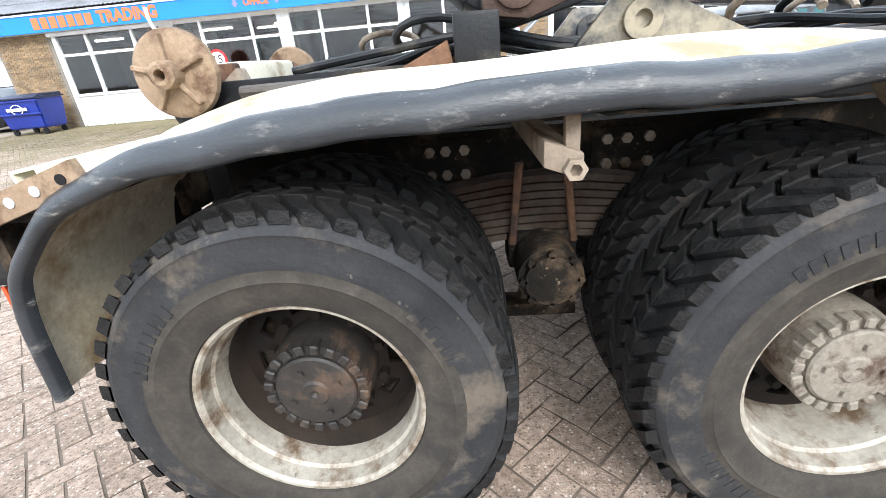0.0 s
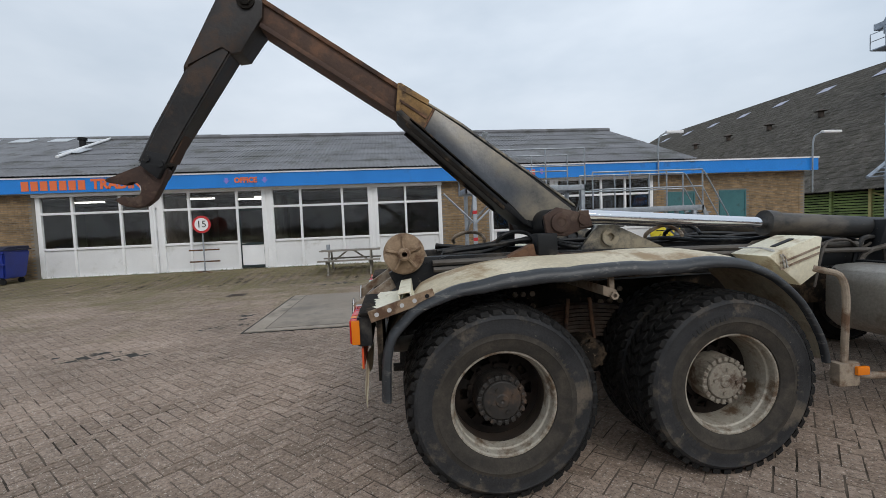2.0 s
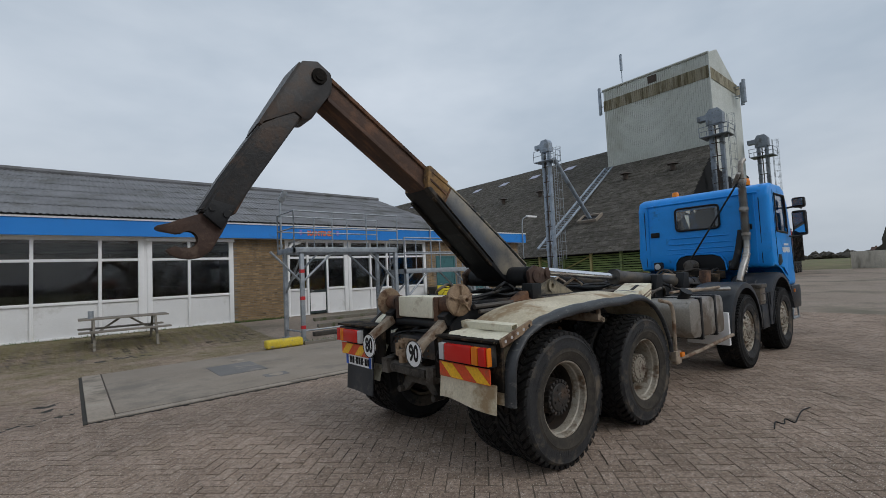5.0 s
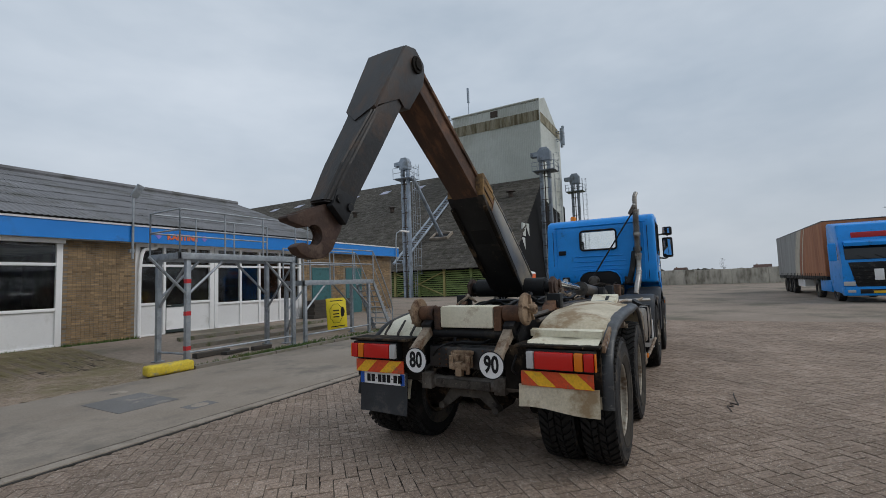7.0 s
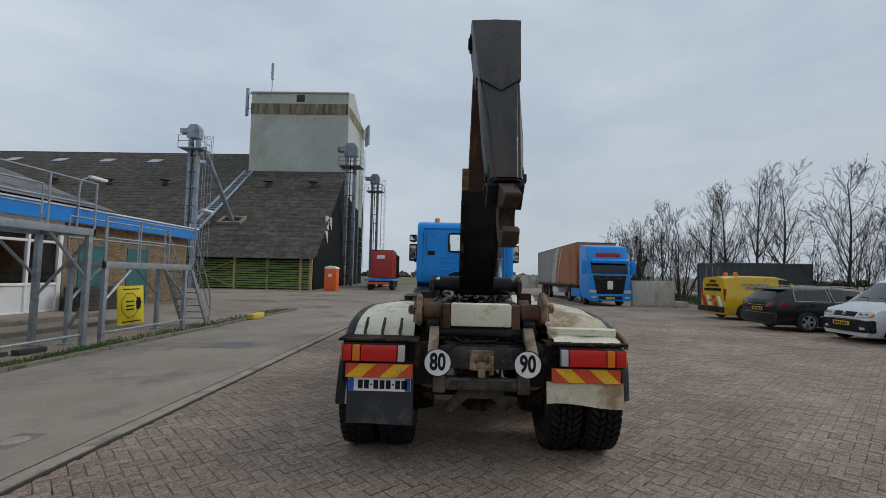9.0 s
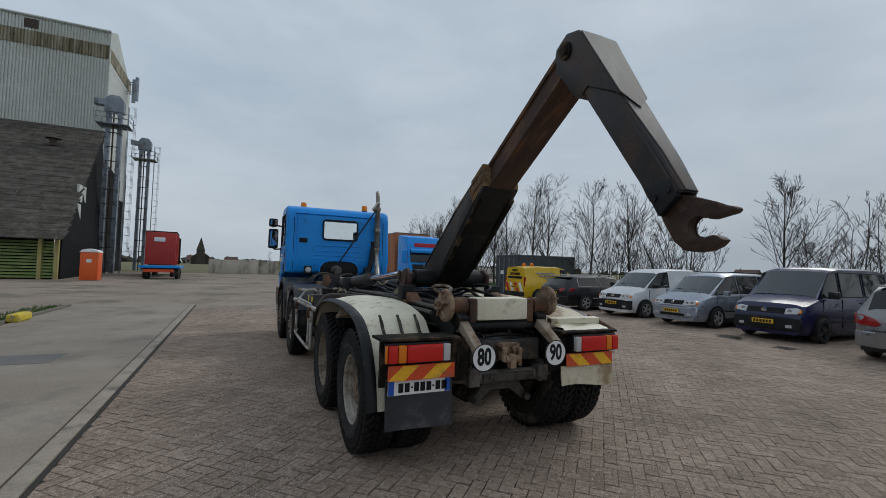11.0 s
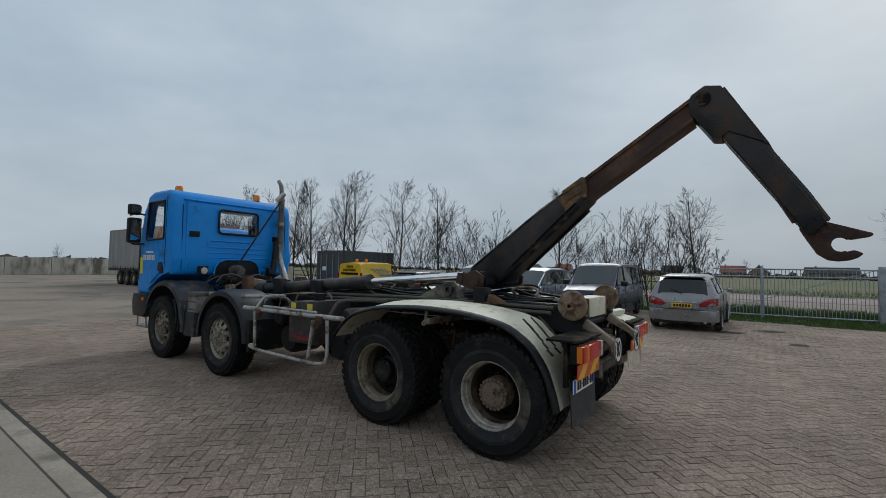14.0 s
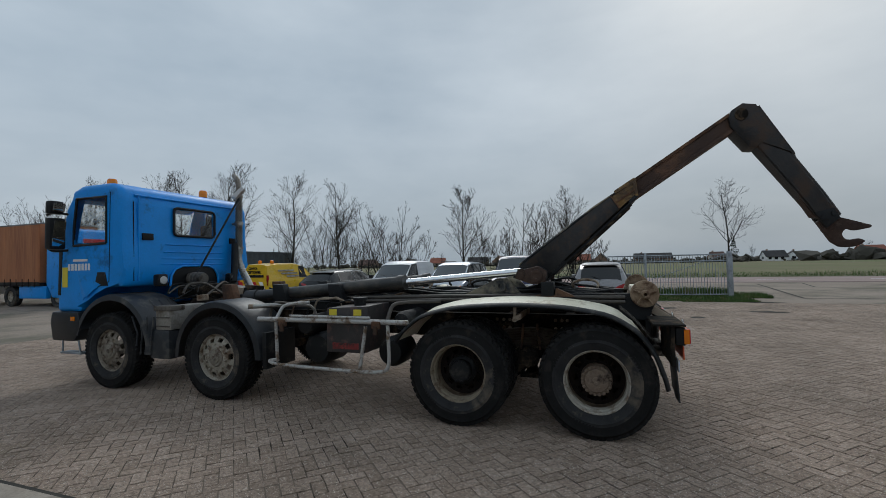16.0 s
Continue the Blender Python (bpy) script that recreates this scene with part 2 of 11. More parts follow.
def dusted(m, colour, bands, spread=0.5):
    """Lays a film of dust over a material in soft bands: (direction, from, to) along a direction of the object."""
    n, l = m.node_tree.nodes, m.node_tree.links
    bsdf = n["Principled BSDF"]
    under = bsdf.inputs["Base Color"].links[0].from_socket
    co, noise = n.new("ShaderNodeTexCoord"), n.new("ShaderNodeTexNoise")
    noise.inputs["Scale"].default_value, noise.inputs["Detail"].default_value, noise.inputs["Roughness"].default_value = 5.0, 6.0, 0.7
    l.new(co.outputs["Object"], noise.inputs["Vector"])
    total = None
    for d, a, b in bands:
        dot, rg = n.new("ShaderNodeVectorMath"), n.new("ShaderNodeMapRange")
        dot.operation = "DOT_PRODUCT"
        dot.inputs[1].default_value = d
        rg.interpolation_type = "SMOOTHSTEP"
        rg.inputs["From Min"].default_value, rg.inputs["From Max"].default_value = a, b
        l.new(co.outputs["Object"], dot.inputs[0])
        l.new(dot.outputs["Value"], rg.inputs["Value"])
        if total is None:
            total = rg.outputs[0]
        else:
            mx = n.new("ShaderNodeMath")
            mx.operation = "MAXIMUM"
            l.new(total, mx.inputs[0])
            l.new(rg.outputs[0], mx.inputs[1])
            total = mx.outputs[0]
    uneven = n.new("ShaderNodeMapRange")
    uneven.inputs["From Min"].default_value, uneven.inputs["From Max"].default_value = 0.5 - spread * 0.4, 0.5 + spread * 0.4
    l.new(noise.outputs["Fac"], uneven.inputs["Value"])
    add, film = n.new("ShaderNodeMath"), n.new("ShaderNodeMath")
    add.operation, film.operation = "MULTIPLY_ADD", "MULTIPLY"
    add.inputs[1].default_value, add.inputs[2].default_value = 0.75, 0.2
    l.new(uneven.outputs[0], add.inputs[0])
    l.new(add.outputs[0], film.inputs[0])
    l.new(total, film.inputs[1])
    mixer = n.new("ShaderNodeMixRGB")
    mixer.inputs["Color2"].default_value = (*colour, 1)
    l.new(film.outputs[0], mixer.inputs["Fac"])
    l.new(under, mixer.inputs["Color1"])
    l.new(mixer.outputs["Color"], bsdf.inputs["Base Color"])
    return m


def plain(name, c, rough=0.5, metal=0.0, emit=0.0, spec=0.5):
    m = bpy.data.materials.new(name)
    m.use_nodes = True
    b = m.node_tree.nodes["Principled BSDF"]
    b.inputs["Base Color"].default_value = (*c, 1)
    b.inputs["Roughness"].default_value, b.inputs["Metallic"].default_value = rough, metal
    b.inputs["Specular IOR Level"].default_value = spec
    if emit:
        b.inputs["Emission Color"].default_value = (*c, 1)
        b.inputs["Emission Strength"].default_value = emit
    return m


def glass(name, tint=(0.9, 0.95, 0.95), rough=0.02):
    m = bpy.data.materials.new(name)
    m.use_nodes = True
    b = m.node_tree.nodes["Principled BSDF"]
    b.inputs["Base Color"].default_value = (*tint, 1)
    b.inputs["Transmission Weight"].default_value = 1.0
    b.inputs["Roughness"].default_value, b.inputs["IOR"].default_value = rough, 1.45
    return m


M = {}
M["cab_blue"] = surf("cab_blue_paint", (0.011, 0.27, 0.77), (0.014, 0.3, 0.85), 2.5, 0.4, 0, 0.02, 40, (0.015, 0.15, 0.42), 0.12, 3, coat=0.1, spec=0.3, grain=0.2)
M["cream"] = surf("cream_paint", (0.7, 0.655, 0.5), (0.8, 0.76, 0.61), 3, 0.5, 0, 0.1, 50, (0.4, 0.31, 0.19), 0.26, 3.4, grain=0.3, chips=(0.25, 0.18, 0.1), chip_scale=16, chip_amount=0.3)
M["cream_dirty"] = surf("dirty_cream_paint", (0.53, 0.46, 0.325), (0.69, 0.62, 0.475), 2.5, 0.6, 0, 0.15, 50, (0.3, 0.21, 0.115), 0.4, 3.2, chips=(0.2, 0.13, 0.07), chip_scale=16, chip_amount=0.4)
M["dark_paint"] = surf("dark_grey_paint", (0.009, 0.0095, 0.011), (0.018, 0.019, 0.021), 3, 0.55, 0, 0.12, 45, (0.07, 0.057, 0.045), 0.25, 2.5, spec=0.28, chips=(0.26, 0.21, 0.155), chip_scale=22)
M["boom_paint"] = surf("worn_boom_paint", (0.02, 0.023, 0.028), (0.045, 0.048, 0.053), 2, 0.45, 0, 0.15, 40, (0.34, 0.29, 0.2), 0.5, 2.5, spec=0.6)
M["boom_web"] = surf("slate_boom_paint", (0.034, 0.042, 0.056), (0.062, 0.073, 0.09), 2, 0.36, 0, 0.12, 40, (0.02, 0.022, 0.028), 0.3, 5, spec=0.6, chips=(0.2, 0.17, 0.13), chip_scale=16, chip_amount=0.3)
M["rust"] = surf("rusty_steel", (0.11, 0.052, 0.028), (0.2, 0.105, 0.058), 5, 0.8, 0.15, 0.4, 60, (0.05, 0.03, 0.022), 0.5, 4, chips=(0.3, 0.22, 0.15), chip_scale=24)
M["rust_brown"] = surf("brown_rust_film", (0.055, 0.03, 0.022), (0.1, 0.055, 0.035), 3, 0.72, 0.1, 0.25, 60, (0.16, 0.08, 0.045), 0.35, 3, stretch=(1, 3, 1), chips=(0.022, 0.016, 0.014), chip_scale=18, chip_amount=0.7)
M["rubber"] = surf("tyre_rubber", (0.023, 0.0235, 0.025), (0.046, 0.046, 0.047), 4, 0.68, 0, 0.3, 90, (0.12, 0.1, 0.078), 0.36, 3.5, spec=0.18, chips=(0.17, 0.15, 0.122), chip_scale=17, chip_amount=0.45)
M["tread"] = surf("worn_tread_rubber", (0.007, 0.007, 0.0072), (0.018, 0.0175, 0.017), 12, 0.6, 0, 0.7, 70, (0.02, 0.019, 0.018), 0.42, 14, spec=0.2, chips=(0.1, 0.088, 0.072), chip_scale=40, chip_amount=0.4)
M["flap_rubber"] = surf("black_rubber_edge", (0.022, 0.025, 0.029), (0.04, 0.044, 0.049), 4, 0.42, 0, 0.15, 60, (0.11, 0.108, 0.1), 0.2, 11, stretch=(1, 1, 3), chips=(0.36, 0.35, 0.33), chip_scale=22, chip_amount=0.6)
M["rim"] = surf("dirty_rim_paint", (0.32, 0.29, 0.235), (0.45, 0.412, 0.345), 6, 0.55, 0.1, 0.2, 60, (0.13, 0.085, 0.05), 0.5, 7, chips=(0.1, 0.06, 0.035), chip_scale=26, chip_amount=0.6)
# stained well, its colour lowered for the deep shade inside the wheel
M["rim_inner"] = surf("shaded_stained_rim_well", (0.02, 0.016, 0.012), (0.05, 0.04, 0.032), 5, 0.65, 0.1, 0.25, 60, (0.045, 0.032, 0.024), 0.6, 5)
M["roller_tan"] = surf("tan_dusty_rust", (0.24, 0.163, 0.1), (0.36, 0.258, 0.17), 7, 0.85, 0.05, 0.35, 60, (0.11, 0.06, 0.035), 0.45, 8, chips=(0.42, 0.34, 0.25), chip_scale=30, chip_amount=0.6)
# disc grime taken near black: the dish's shade is in the colour
M["rim_dark"] = surf("shaded_grimy_wheel_disc", (0.009, 0.0065, 0.005), (0.022, 0.015, 0.011), 6, 0.8, 0.0, 0.35, 60, (0.012, 0.01, 0.009), 0.5, 8, spec=0.2)
M["hook_steel"] = surf("worn_hook_steel", (0.04, 0.022, 0.016), (0.08, 0.045, 0.032), 6, 0.7, 0.2, 0.35, 40, (0.11, 0.075, 0.055), 0.3, 9)
M["hyd_tank"] = surf("dusty_dark_tank", (0.03, 0.027, 0.027), (0.06, 0.052, 0.05), 4, 0.55, 0, 0.15, 50, (0.12, 0.07, 0.06), 0.35, 6)
M["hub"] = surf("dusty_hub", (0.22, 0.195, 0.155), (0.34, 0.305, 0.25), 9, 0.75, 0.1, 0.35, 60, (0.09, 0.06, 0.042), 0.5, 9, chips=(0.06, 0.04, 0.03), chip_scale=35, chip_amount=0.7)
# grease, with the shade of the recessed hub painted in
M["hub_dark"] = surf("shaded_greasy_hub", (0.018, 0.016, 0.014), (0.034, 0.029, 0.025), 9, 0.6, 0.0, 0.35, 60, (0.08, 0.05, 0.032), 0.4, 9)
M["grime"] = surf("chassis_grime", (0.011, 0.0095, 0.008), (0.025, 0.021, 0.017), 5, 0.85, 0.05, 0.45, 50, (0.1, 0.07, 0.045), 0.34, 5, spec=0.15, chips=(0.27, 0.21, 0.145), chip_scale=26, chip_amount=0.65)
M["dusty"] = surf("dusty_steel", (0.24, 0.19, 0.14), (0.38, 0.31, 0.235), 5, 0.8, 0.1, 0.35, 50, (0.12, 0.065, 0.035), 0.45, 6, chips=(0.07, 0.045, 0.03), chip_scale=26, chip_amount=0.7)
M["spring"] = surf("rusty_leaf_spring", (0.05, 0.038, 0.03), (0.1, 0.077, 0.06), 6, 0.85, 0.1, 0.4, 60, (0.04, 0.022, 0.014), 0.5, 5, spec=0.2, chips=(0.24, 0.18, 0.12), chip_scale=24, chip_amount=0.5)
M["jib_paint"] = surf("scuffed_jib_paint", (0.016, 0.0152, 0.0155), (0.04, 0.037, 0.036), 2.2, 0.46, 0, 0.25, 30, (0.055, 0.034, 0.023), 0.4, 4.5, stretch=(1, 2.5, 1), spec=0.35, chips=(0.09, 0.075, 0.062), chip_scale=20, chip_amount=0.4)
M["bumper_grey"] = surf("worn_grey_steel", (0.08, 0.07, 0.06), (0.15, 0.134, 0.116), 6, 0.6, 0.1, 0.25, 50, (0.04, 0.03, 0.022), 0.42, 7, chips=(0.26, 0.22, 0.17), chip_scale=26, chip_amount=0.6)
M["grime_pale"] = surf("dusty_engine_grime", (0.04, 0.034, 0.028), (0.09, 0.077, 0.063), 8, 0.8, 0.05, 0.4, 50, (0.02, 0.016, 0.013), 0.45, 9, chips=(0.26, 0.22, 0.17), chip_scale=30, chip_amount=0.7)
M["rubber_dark"] = surf("dark_tyre_rubber", (0.011, 0.011, 0.0112), (0.02, 0.02, 0.0203), 4, 0.75, 0, 0.2, 90, (0.035, 0.031, 0.027), 0.25, 4.5, spec=0.14, chips=(0.12, 0.11, 0.095), chip_scale=25, chip_amount=0.4)
M["pipe_dusty"] = surf("dusty_steel_pipe", (0.06, 0.052, 0.044), (0.12, 0.104, 0.088), 5, 0.6, 0.1, 0.2, 50, (0.03, 0.022, 0.017), 0.42, 5, stretch=(0.4, 1, 1))
M["rubber_dust"] = surf("dusty_tyre_shoulder", (0.036, 0.0325, 0.028), (0.075, 0.065, 0.053), 6, 0.88, 0, 0.25, 90, (0.035, 0.032, 0.029), 0.45, 7, spec=0.2)
M["chrome"] = plain("chromed_rod", (0.82, 0.83, 0.85), 0.08, 1.0)
M["steel"] = surf("bare_steel", (0.35, 0.34, 0.32), (0.46, 0.45, 0.43), 7, 0.42, 0.75, 0.15, 60, (0.2, 0.14, 0.09), 0.35, 6)
M["tank"] = surf("dull_aluminium_tank", (0.3, 0.28, 0.25), (0.42, 0.4, 0.37), 2, 0.5, 0.55, 0.15, 50, (0.16, 0.13, 0.1), 0.5, 2.2, chips=(0.12, 0.1, 0.08), chip_scale=20, chip_amount=0.4)
M["black_plastic"] = surf("black_plastic", (0.008, 0.009, 0.01), (0.015, 0.016, 0.018), 4, 0.5, 0, 0.15, 70, (0.06, 0.054, 0.047), 0.26, 4, spec=0.28, chips=(0.19, 0.17, 0.145), chip_scale=24, chip_amount=0.45)
M["guard_plastic"] = surf("grey_black_wing_plastic", (0.013, 0.015, 0.018), (0.026, 0.029, 0.034), 3, 0.42, 0, 0.1, 70, (0.05, 0.047, 0.043), 0.28, 3, spec=0.45, chips=(0.11, 0.1, 0.09), chip_scale=26, chip_amount=0.35)
M["arch_grey"] = surf("weathered_grey_wing_plastic", (0.022, 0.025, 0.03), (0.04, 0.044, 0.051), 3, 0.5, 0, 0.12, 70, (0.1, 0.095, 0.085), 0.3, 3, spec=0.45, chips=(0.16, 0.15, 0.14), chip_scale=24, chip_amount=0.4)
M["bar"] = surf("worn_galvanised_bar", (0.42, 0.41, 0.39), (0.58, 0.57, 0.55), 9, 0.5, 0.1, 0.2, 60, (0.16, 0.11, 0.07), 0.45, 9)
M["red_lens"] = plain("red_lens", (0.58, 0.016, 0.012), 0.18)
M["amber_lens"] = plain("amber_lens", (0.75, 0.2, 0.01), 0.2)
M["white_lens"] = plain("white_lens", (0.5, 0.5, 0.5), 0.12)
M["refl_red"] = surf("red_reflective_sheet", (0.7, 0.075, 0.02), (0.76, 0.095, 0.025), 5, 0.4, 0, 0.03, 50, (0.28, 0.12, 0.06), 0.25, 7)
M["refl_yellow"] = surf("yellow_reflective_sheet", (0.92, 0.5, 0.02), (0.95, 0.55, 0.03), 5, 0.4, 0, 0.03, 50, (0.45, 0.25, 0.07), 0.25, 7)
M["white"] = surf("white_paint", (0.79, 0.79, 0.79), (0.85, 0.85, 0.85), 2, 0.4, 0, 0.02, 40, (0.68, 0.675, 0.66), 0.12, 1.5, grain=0.1)
M["black"] = plain("black_paint", (0.009, 0.009, 0.01), 0.55, 0, 0, 0.25)
M["red_paint"] = plain("red_paint", (0.5, 0.02, 0.025), 0.45)
M["orange_glass"] = plain("orange_beacon_lens", (0.85, 0.22, 0.01), 0.18)
M["yellow_label"] = plain("yellow_label", (0.75, 0.6, 0.05), 0.5)
M["dark_glass"] = plain("dark_window_glass", (0.012, 0.014, 0.016), 0.04, 0, 0, 0.7)
M["cab_glass"] = glass("clear_cab_glass", (0.93, 0.95, 0.95))
M["win_glass"] = glass("window_glass", (0.9, 0.93, 0.94))
dusted(M["boom_web"], (0.4, 0.345, 0.25), (((0.6, 0, 0.8), 1.6, 1.84), ((0.8, 0, -0.6), -0.85, -0.42)))
M["mirror"] = plain("mirror_glass", (0.85, 0.87, 0.88), 0.03, 1.0)

# ---- ground ----
def rise(x, y):
    """The yard climbs a little towards the office."""
    t = min(max((y - 9.0) / 3.6, 0), 1)
    return 0.2 * t * t * (3 - 2 * t) * (1 if x < 17 else max(0, 1 - (x - 17) / 8))


M["field"] = surf("dry_field_grass", (0.105, 0.095, 0.034), (0.19, 0.155, 0.066), 0.15, 0.95, 0, 0.4, 3.0, (0.095, 0.12, 0.03), 0.5, 0.06, stretch=(0.35, 1, 1), chips=(0.17, 0.105, 0.06), chip_scale=0.12, chip_amount=0.9)
M["verge"] = surf("green_verge", (0.045, 0.085, 0.016), (0.085, 0.12, 0.03), 1.2, 0.95, 0, 0.6, 25, (0.13, 0.11, 0.06), 0.35, 1.0)
M["yard"] = surf("worn_yard_paving", (0.262, 0.212, 0.171), (0.338, 0.278, 0.228), 0.35, 0.82, 0, 0.5, 9, (0.16, 0.145, 0.11), 0.4, 0.25, bump_size=0.02, spec=0.15)
M["joint"] = surf("joint_sand", (0.13, 0.104, 0.082), (0.21, 0.168, 0.134), 1.3, 0.95, 0, 0.6, 70, (0.012, 0.01, 0.007), 0.42, 0.8, spec=0.15)
M["concrete"] = surf("weighbridge_concrete", (0.268, 0.227, 0.185), (0.338, 0.291, 0.241), 0.8, 0.8, 0, 0.25, 40, (0.2, 0.178, 0.152), 0.35, 0.7, spec=0.2)
M["concrete_edge"] = surf("slab_edge_concrete", (0.31, 0.263, 0.214), (0.4, 0.347, 0.288), 1.5, 0.85, 0, 0.3, 40, (0.19, 0.17, 0.14), 0.35, 2, spec=0.2)
M["iron"] = surf("rusty_iron_edge", (0.06, 0.045, 0.035), (0.1, 0.075, 0.06), 4, 0.8, 0.2, 0.3, 60)
M["joint_dark"] = surf("dark_seam", (0.022, 0.019, 0.015), (0.045, 0.04, 0.032), 3, 0.95, 0, 0.2, 40)
M["roadside"] = surf("dark_roadside_grass", (0.07, 0.075, 0.025), (0.11, 0.105, 0.04), 0.6, 0.95, 0, 0.5, 8, (0.14, 0.12, 0.06), 0.35, 0.5)
M["hatch"] = surf("grey_hatch_concrete", (0.155, 0.15, 0.146), (0.2, 0.193, 0.186), 1.2, 0.75, 0, 0.2, 40, (0.28, 0.25, 0.22), 0.25, 2.5, spec=0.3)
M["road"] = surf("pinkish_asphalt", (0.3, 0.215, 0.195), (0.36, 0.265, 0.24), 0.4, 0.9, 0, 0.3, 12, (0.22, 0.18, 0.165), 0.4, 0.3)
M["kerb"] = surf("mossy_kerb", (0.17, 0.15, 0.12), (0.24, 0.215, 0.18), 3, 0.9, 0, 0.3, 40, (0.08, 0.09, 0.035), 0.4, 3)

bm = B()
XS = [-900, -300, -120, -60, -32, -20, -15, -10, -5, 0, 5, 10, 17, 21, 25, 34, 48, 64, 120, 300, 900]
grid = [[bm.verts.new((x, y, -0.06)) for x in XS] for y in (-900, -300, -120, -60, -20, 20, 60, 120, 300, 900)]
for a, b in zip(grid, grid[1:]):
    for i in range(len(XS) - 1):
        bm.faces.new((a[i], a[i + 1], b[i + 1], b[i]))
structure("ground", bm, M["field"], "flat dry winter field running to the horizon", "field")

bm = B()
xs = [-40, -25, -20, -15, -10, -5, 0, 5, 10, 14, 17, 19, 21, 23, 25, 40, 66]
ys = [-16.2, -8, 0, 7.0, 9.0, 9.6, 10.2, 10.8, 11.4, 12.0, 12.6, 13.2, 20, 40, 90]
grid = [[bm.verts.new((x, y, rise(x, y) - 0.008)) for x in xs] for y in ys]
for a, b in zip(grid, grid[1:]):
    for i in range(len(xs) - 1):
        bm.faces.new((a[i], a[i + 1], b[i + 1], b[i]))
structure("pavement", bm, M["yard"], "worn grey brick paving of a truck yard", "paving")

# the drive out of the gate, the road beyond and its verges
bm = B()
bm.faces.new([bm.verts.new((x, y, -0.02)) for x, y in ((-60, -16.2), (-5.4, -16.2), (-6.3, -18.2), (-2.0, -19.5), (2.0, -20.5), (5.0, -29.6), (-60, -29.6))])
structure("driveway", bm, M["yard"], "grey asphalt apron leading out to the road", "driveway")
bm = B()
for p, q in (((-9.3, -27.4), (-7.6, -15.7)), ((-7.6, -15.7), (-40, -16.6)), ((-11.96, -28.4), (-11.0, -23.9))):
    p, q = Vector((*p, 0)), Vector((*q, 0))
    d = (q - p).normalized()
    n = Vector((-d.y, d.x, 0)) * 0.05
    bm.faces.new([bm.verts.new((v.x, v.y, -0.012 if v.y < -16.2 else 0.004)) for v in (p - n, q - n, q + n, p + n)])
structure("apron_seam", bm, M["joint_dark"], "dark seams in the apron", "seam")
bm = B()
bm.faces.new([bm.verts.new((x, y, -0.03)) for x, y in ((-400, -39.4), (400, -39.4), (400, -29.6), (-400, -29.6))])
structure("road", bm, M["road"], "pinkish grey country road beyond the gate", "road")
bm = B()
bm.faces.new([bm.verts.new((x, y, -0.024)) for x, y in ((-400, -30.6), (400, -30.6), (400, -29.6), (-400, -29.6))])
structure("road_edge", bm, surf("dark_red_asphalt", (0.11, 0.06, 0.052), (0.15, 0.085, 0.075), 0.5, 0.9, 0, 0.3, 12, (0.09, 0.07, 0.06), 0.4, 0.4), "dark red edge strip along the road", "road")
bm = B()
for k in range(-14, 15):
    bm.faces.new([bm.verts.new((x, y, -0.026)) for x, y in ((k * 7.0, -34.6), (k * 7.0 + 2.8, -34.6), (k * 7.0 + 2.8, -34.4), (k * 7.0, -34.4))])
structure("road_marking", bm, M["white"], "white dashed centre line", "road marking")
bm = B()
bm.faces.new([bm.verts.new((x, y, -0.04)) for x, y in ((-400, -46), (400, -46), (400, -39.3), (-400, -39.3))])
structure("roadside", bm, M["roadside"], "dark rough grass along the road", "grass")
bm = B()
bm.faces.new([bm.verts.new((x, y, -0.015)) for x, y in ((-5.2, -16.25), (60, -16.25), (60, -29.4), (5.2, -29.4), (2.2, -20.4), (-2, -19.3), (-6.0, -18))])
structure("verge", bm, M["verge"], "green grass verge behind the fence", "grass")

# weighbridge slab with its iron edges
SX0, SX1, SY0, SY1 = -2.86, 14.9, 3.42, 7.0
bm = B()
box(bm, SX0 + 0.278, SX1 - 0.145, SY0 + 0.168, SY1 - 0.05, -0.2, 0.022, 0.006)
slab = structure("weighbridge", bm, M["concrete"], "smooth grey concrete weighbridge slab in the yard", "weighbridge")
bm = B()
box(bm, SX0, SX0 + 0.26, SY0, SY1, -0.2, 0.018, 0.006)
box(bm, SX0 + 0.262, SX1 - 0.132, SY0, SY0 + 0.15, -0.2, 0.018, 0.006)
box(bm, SX1 - 0.13, SX1, SY0, SY1, -0.2, 0.018, 0.006)
part("slab_frame", bm, M["concrete_edge"], slab, "weathered concrete frame round the slab")
bm = B()
box(bm, SX0 - 0.045, SX1, SY0 - 0.045, SY0 - 0.002, -0.2, 0.006)
box(bm, SX0 - 0.045, SX0 - 0.002, SY0, SY1, -0.2, 0.006)
part("edge_filling", bm, M["joint_dark"], slab, "dark open joint along the slab edge")
bm = B()
box(bm, SX0 + 0.26, SX0 + 0.30, SY0 + 0.15, SY1, -0.2, 0.016)
box(bm, SX0 + 0.26, SX1 - 0.13, SY0 + 0.15, SY0 + 0.19, -0.2, 0.016)
part("gap_seal", bm, M["iron"], slab, "rusty iron gap strip")
bm = B()
box(bm, -1.1, -0.32, 4.82, 5.85, 0.02, 0.028)
part("hatch", bm, M["hatch"], slab, "dark grey flush inspection hatch")
bm = B()
revolve(bm, [(0.0, 0.015), (0.11, 0.015), (0.11, 0.027), (0.0, 0.027)], (-0.39, 4.21, 0), 24, "z")
part("manhole_cover", bm, M["concrete_edge"], slab, "small round cover")
bm = B()
box(bm, -0.58, -0.2, 4.08, 4.34, 0.015, 0.0245)
part("cover_frame", bm, M["hatch"], slab, "square frame round the small cover")
bm = B()
revolve(bm, [(0.0, 0.015), (0.12, 0.015), (0.12, 0.026), (0.0, 0.026)], (-0.46, 6.2, 0), 24, "z")
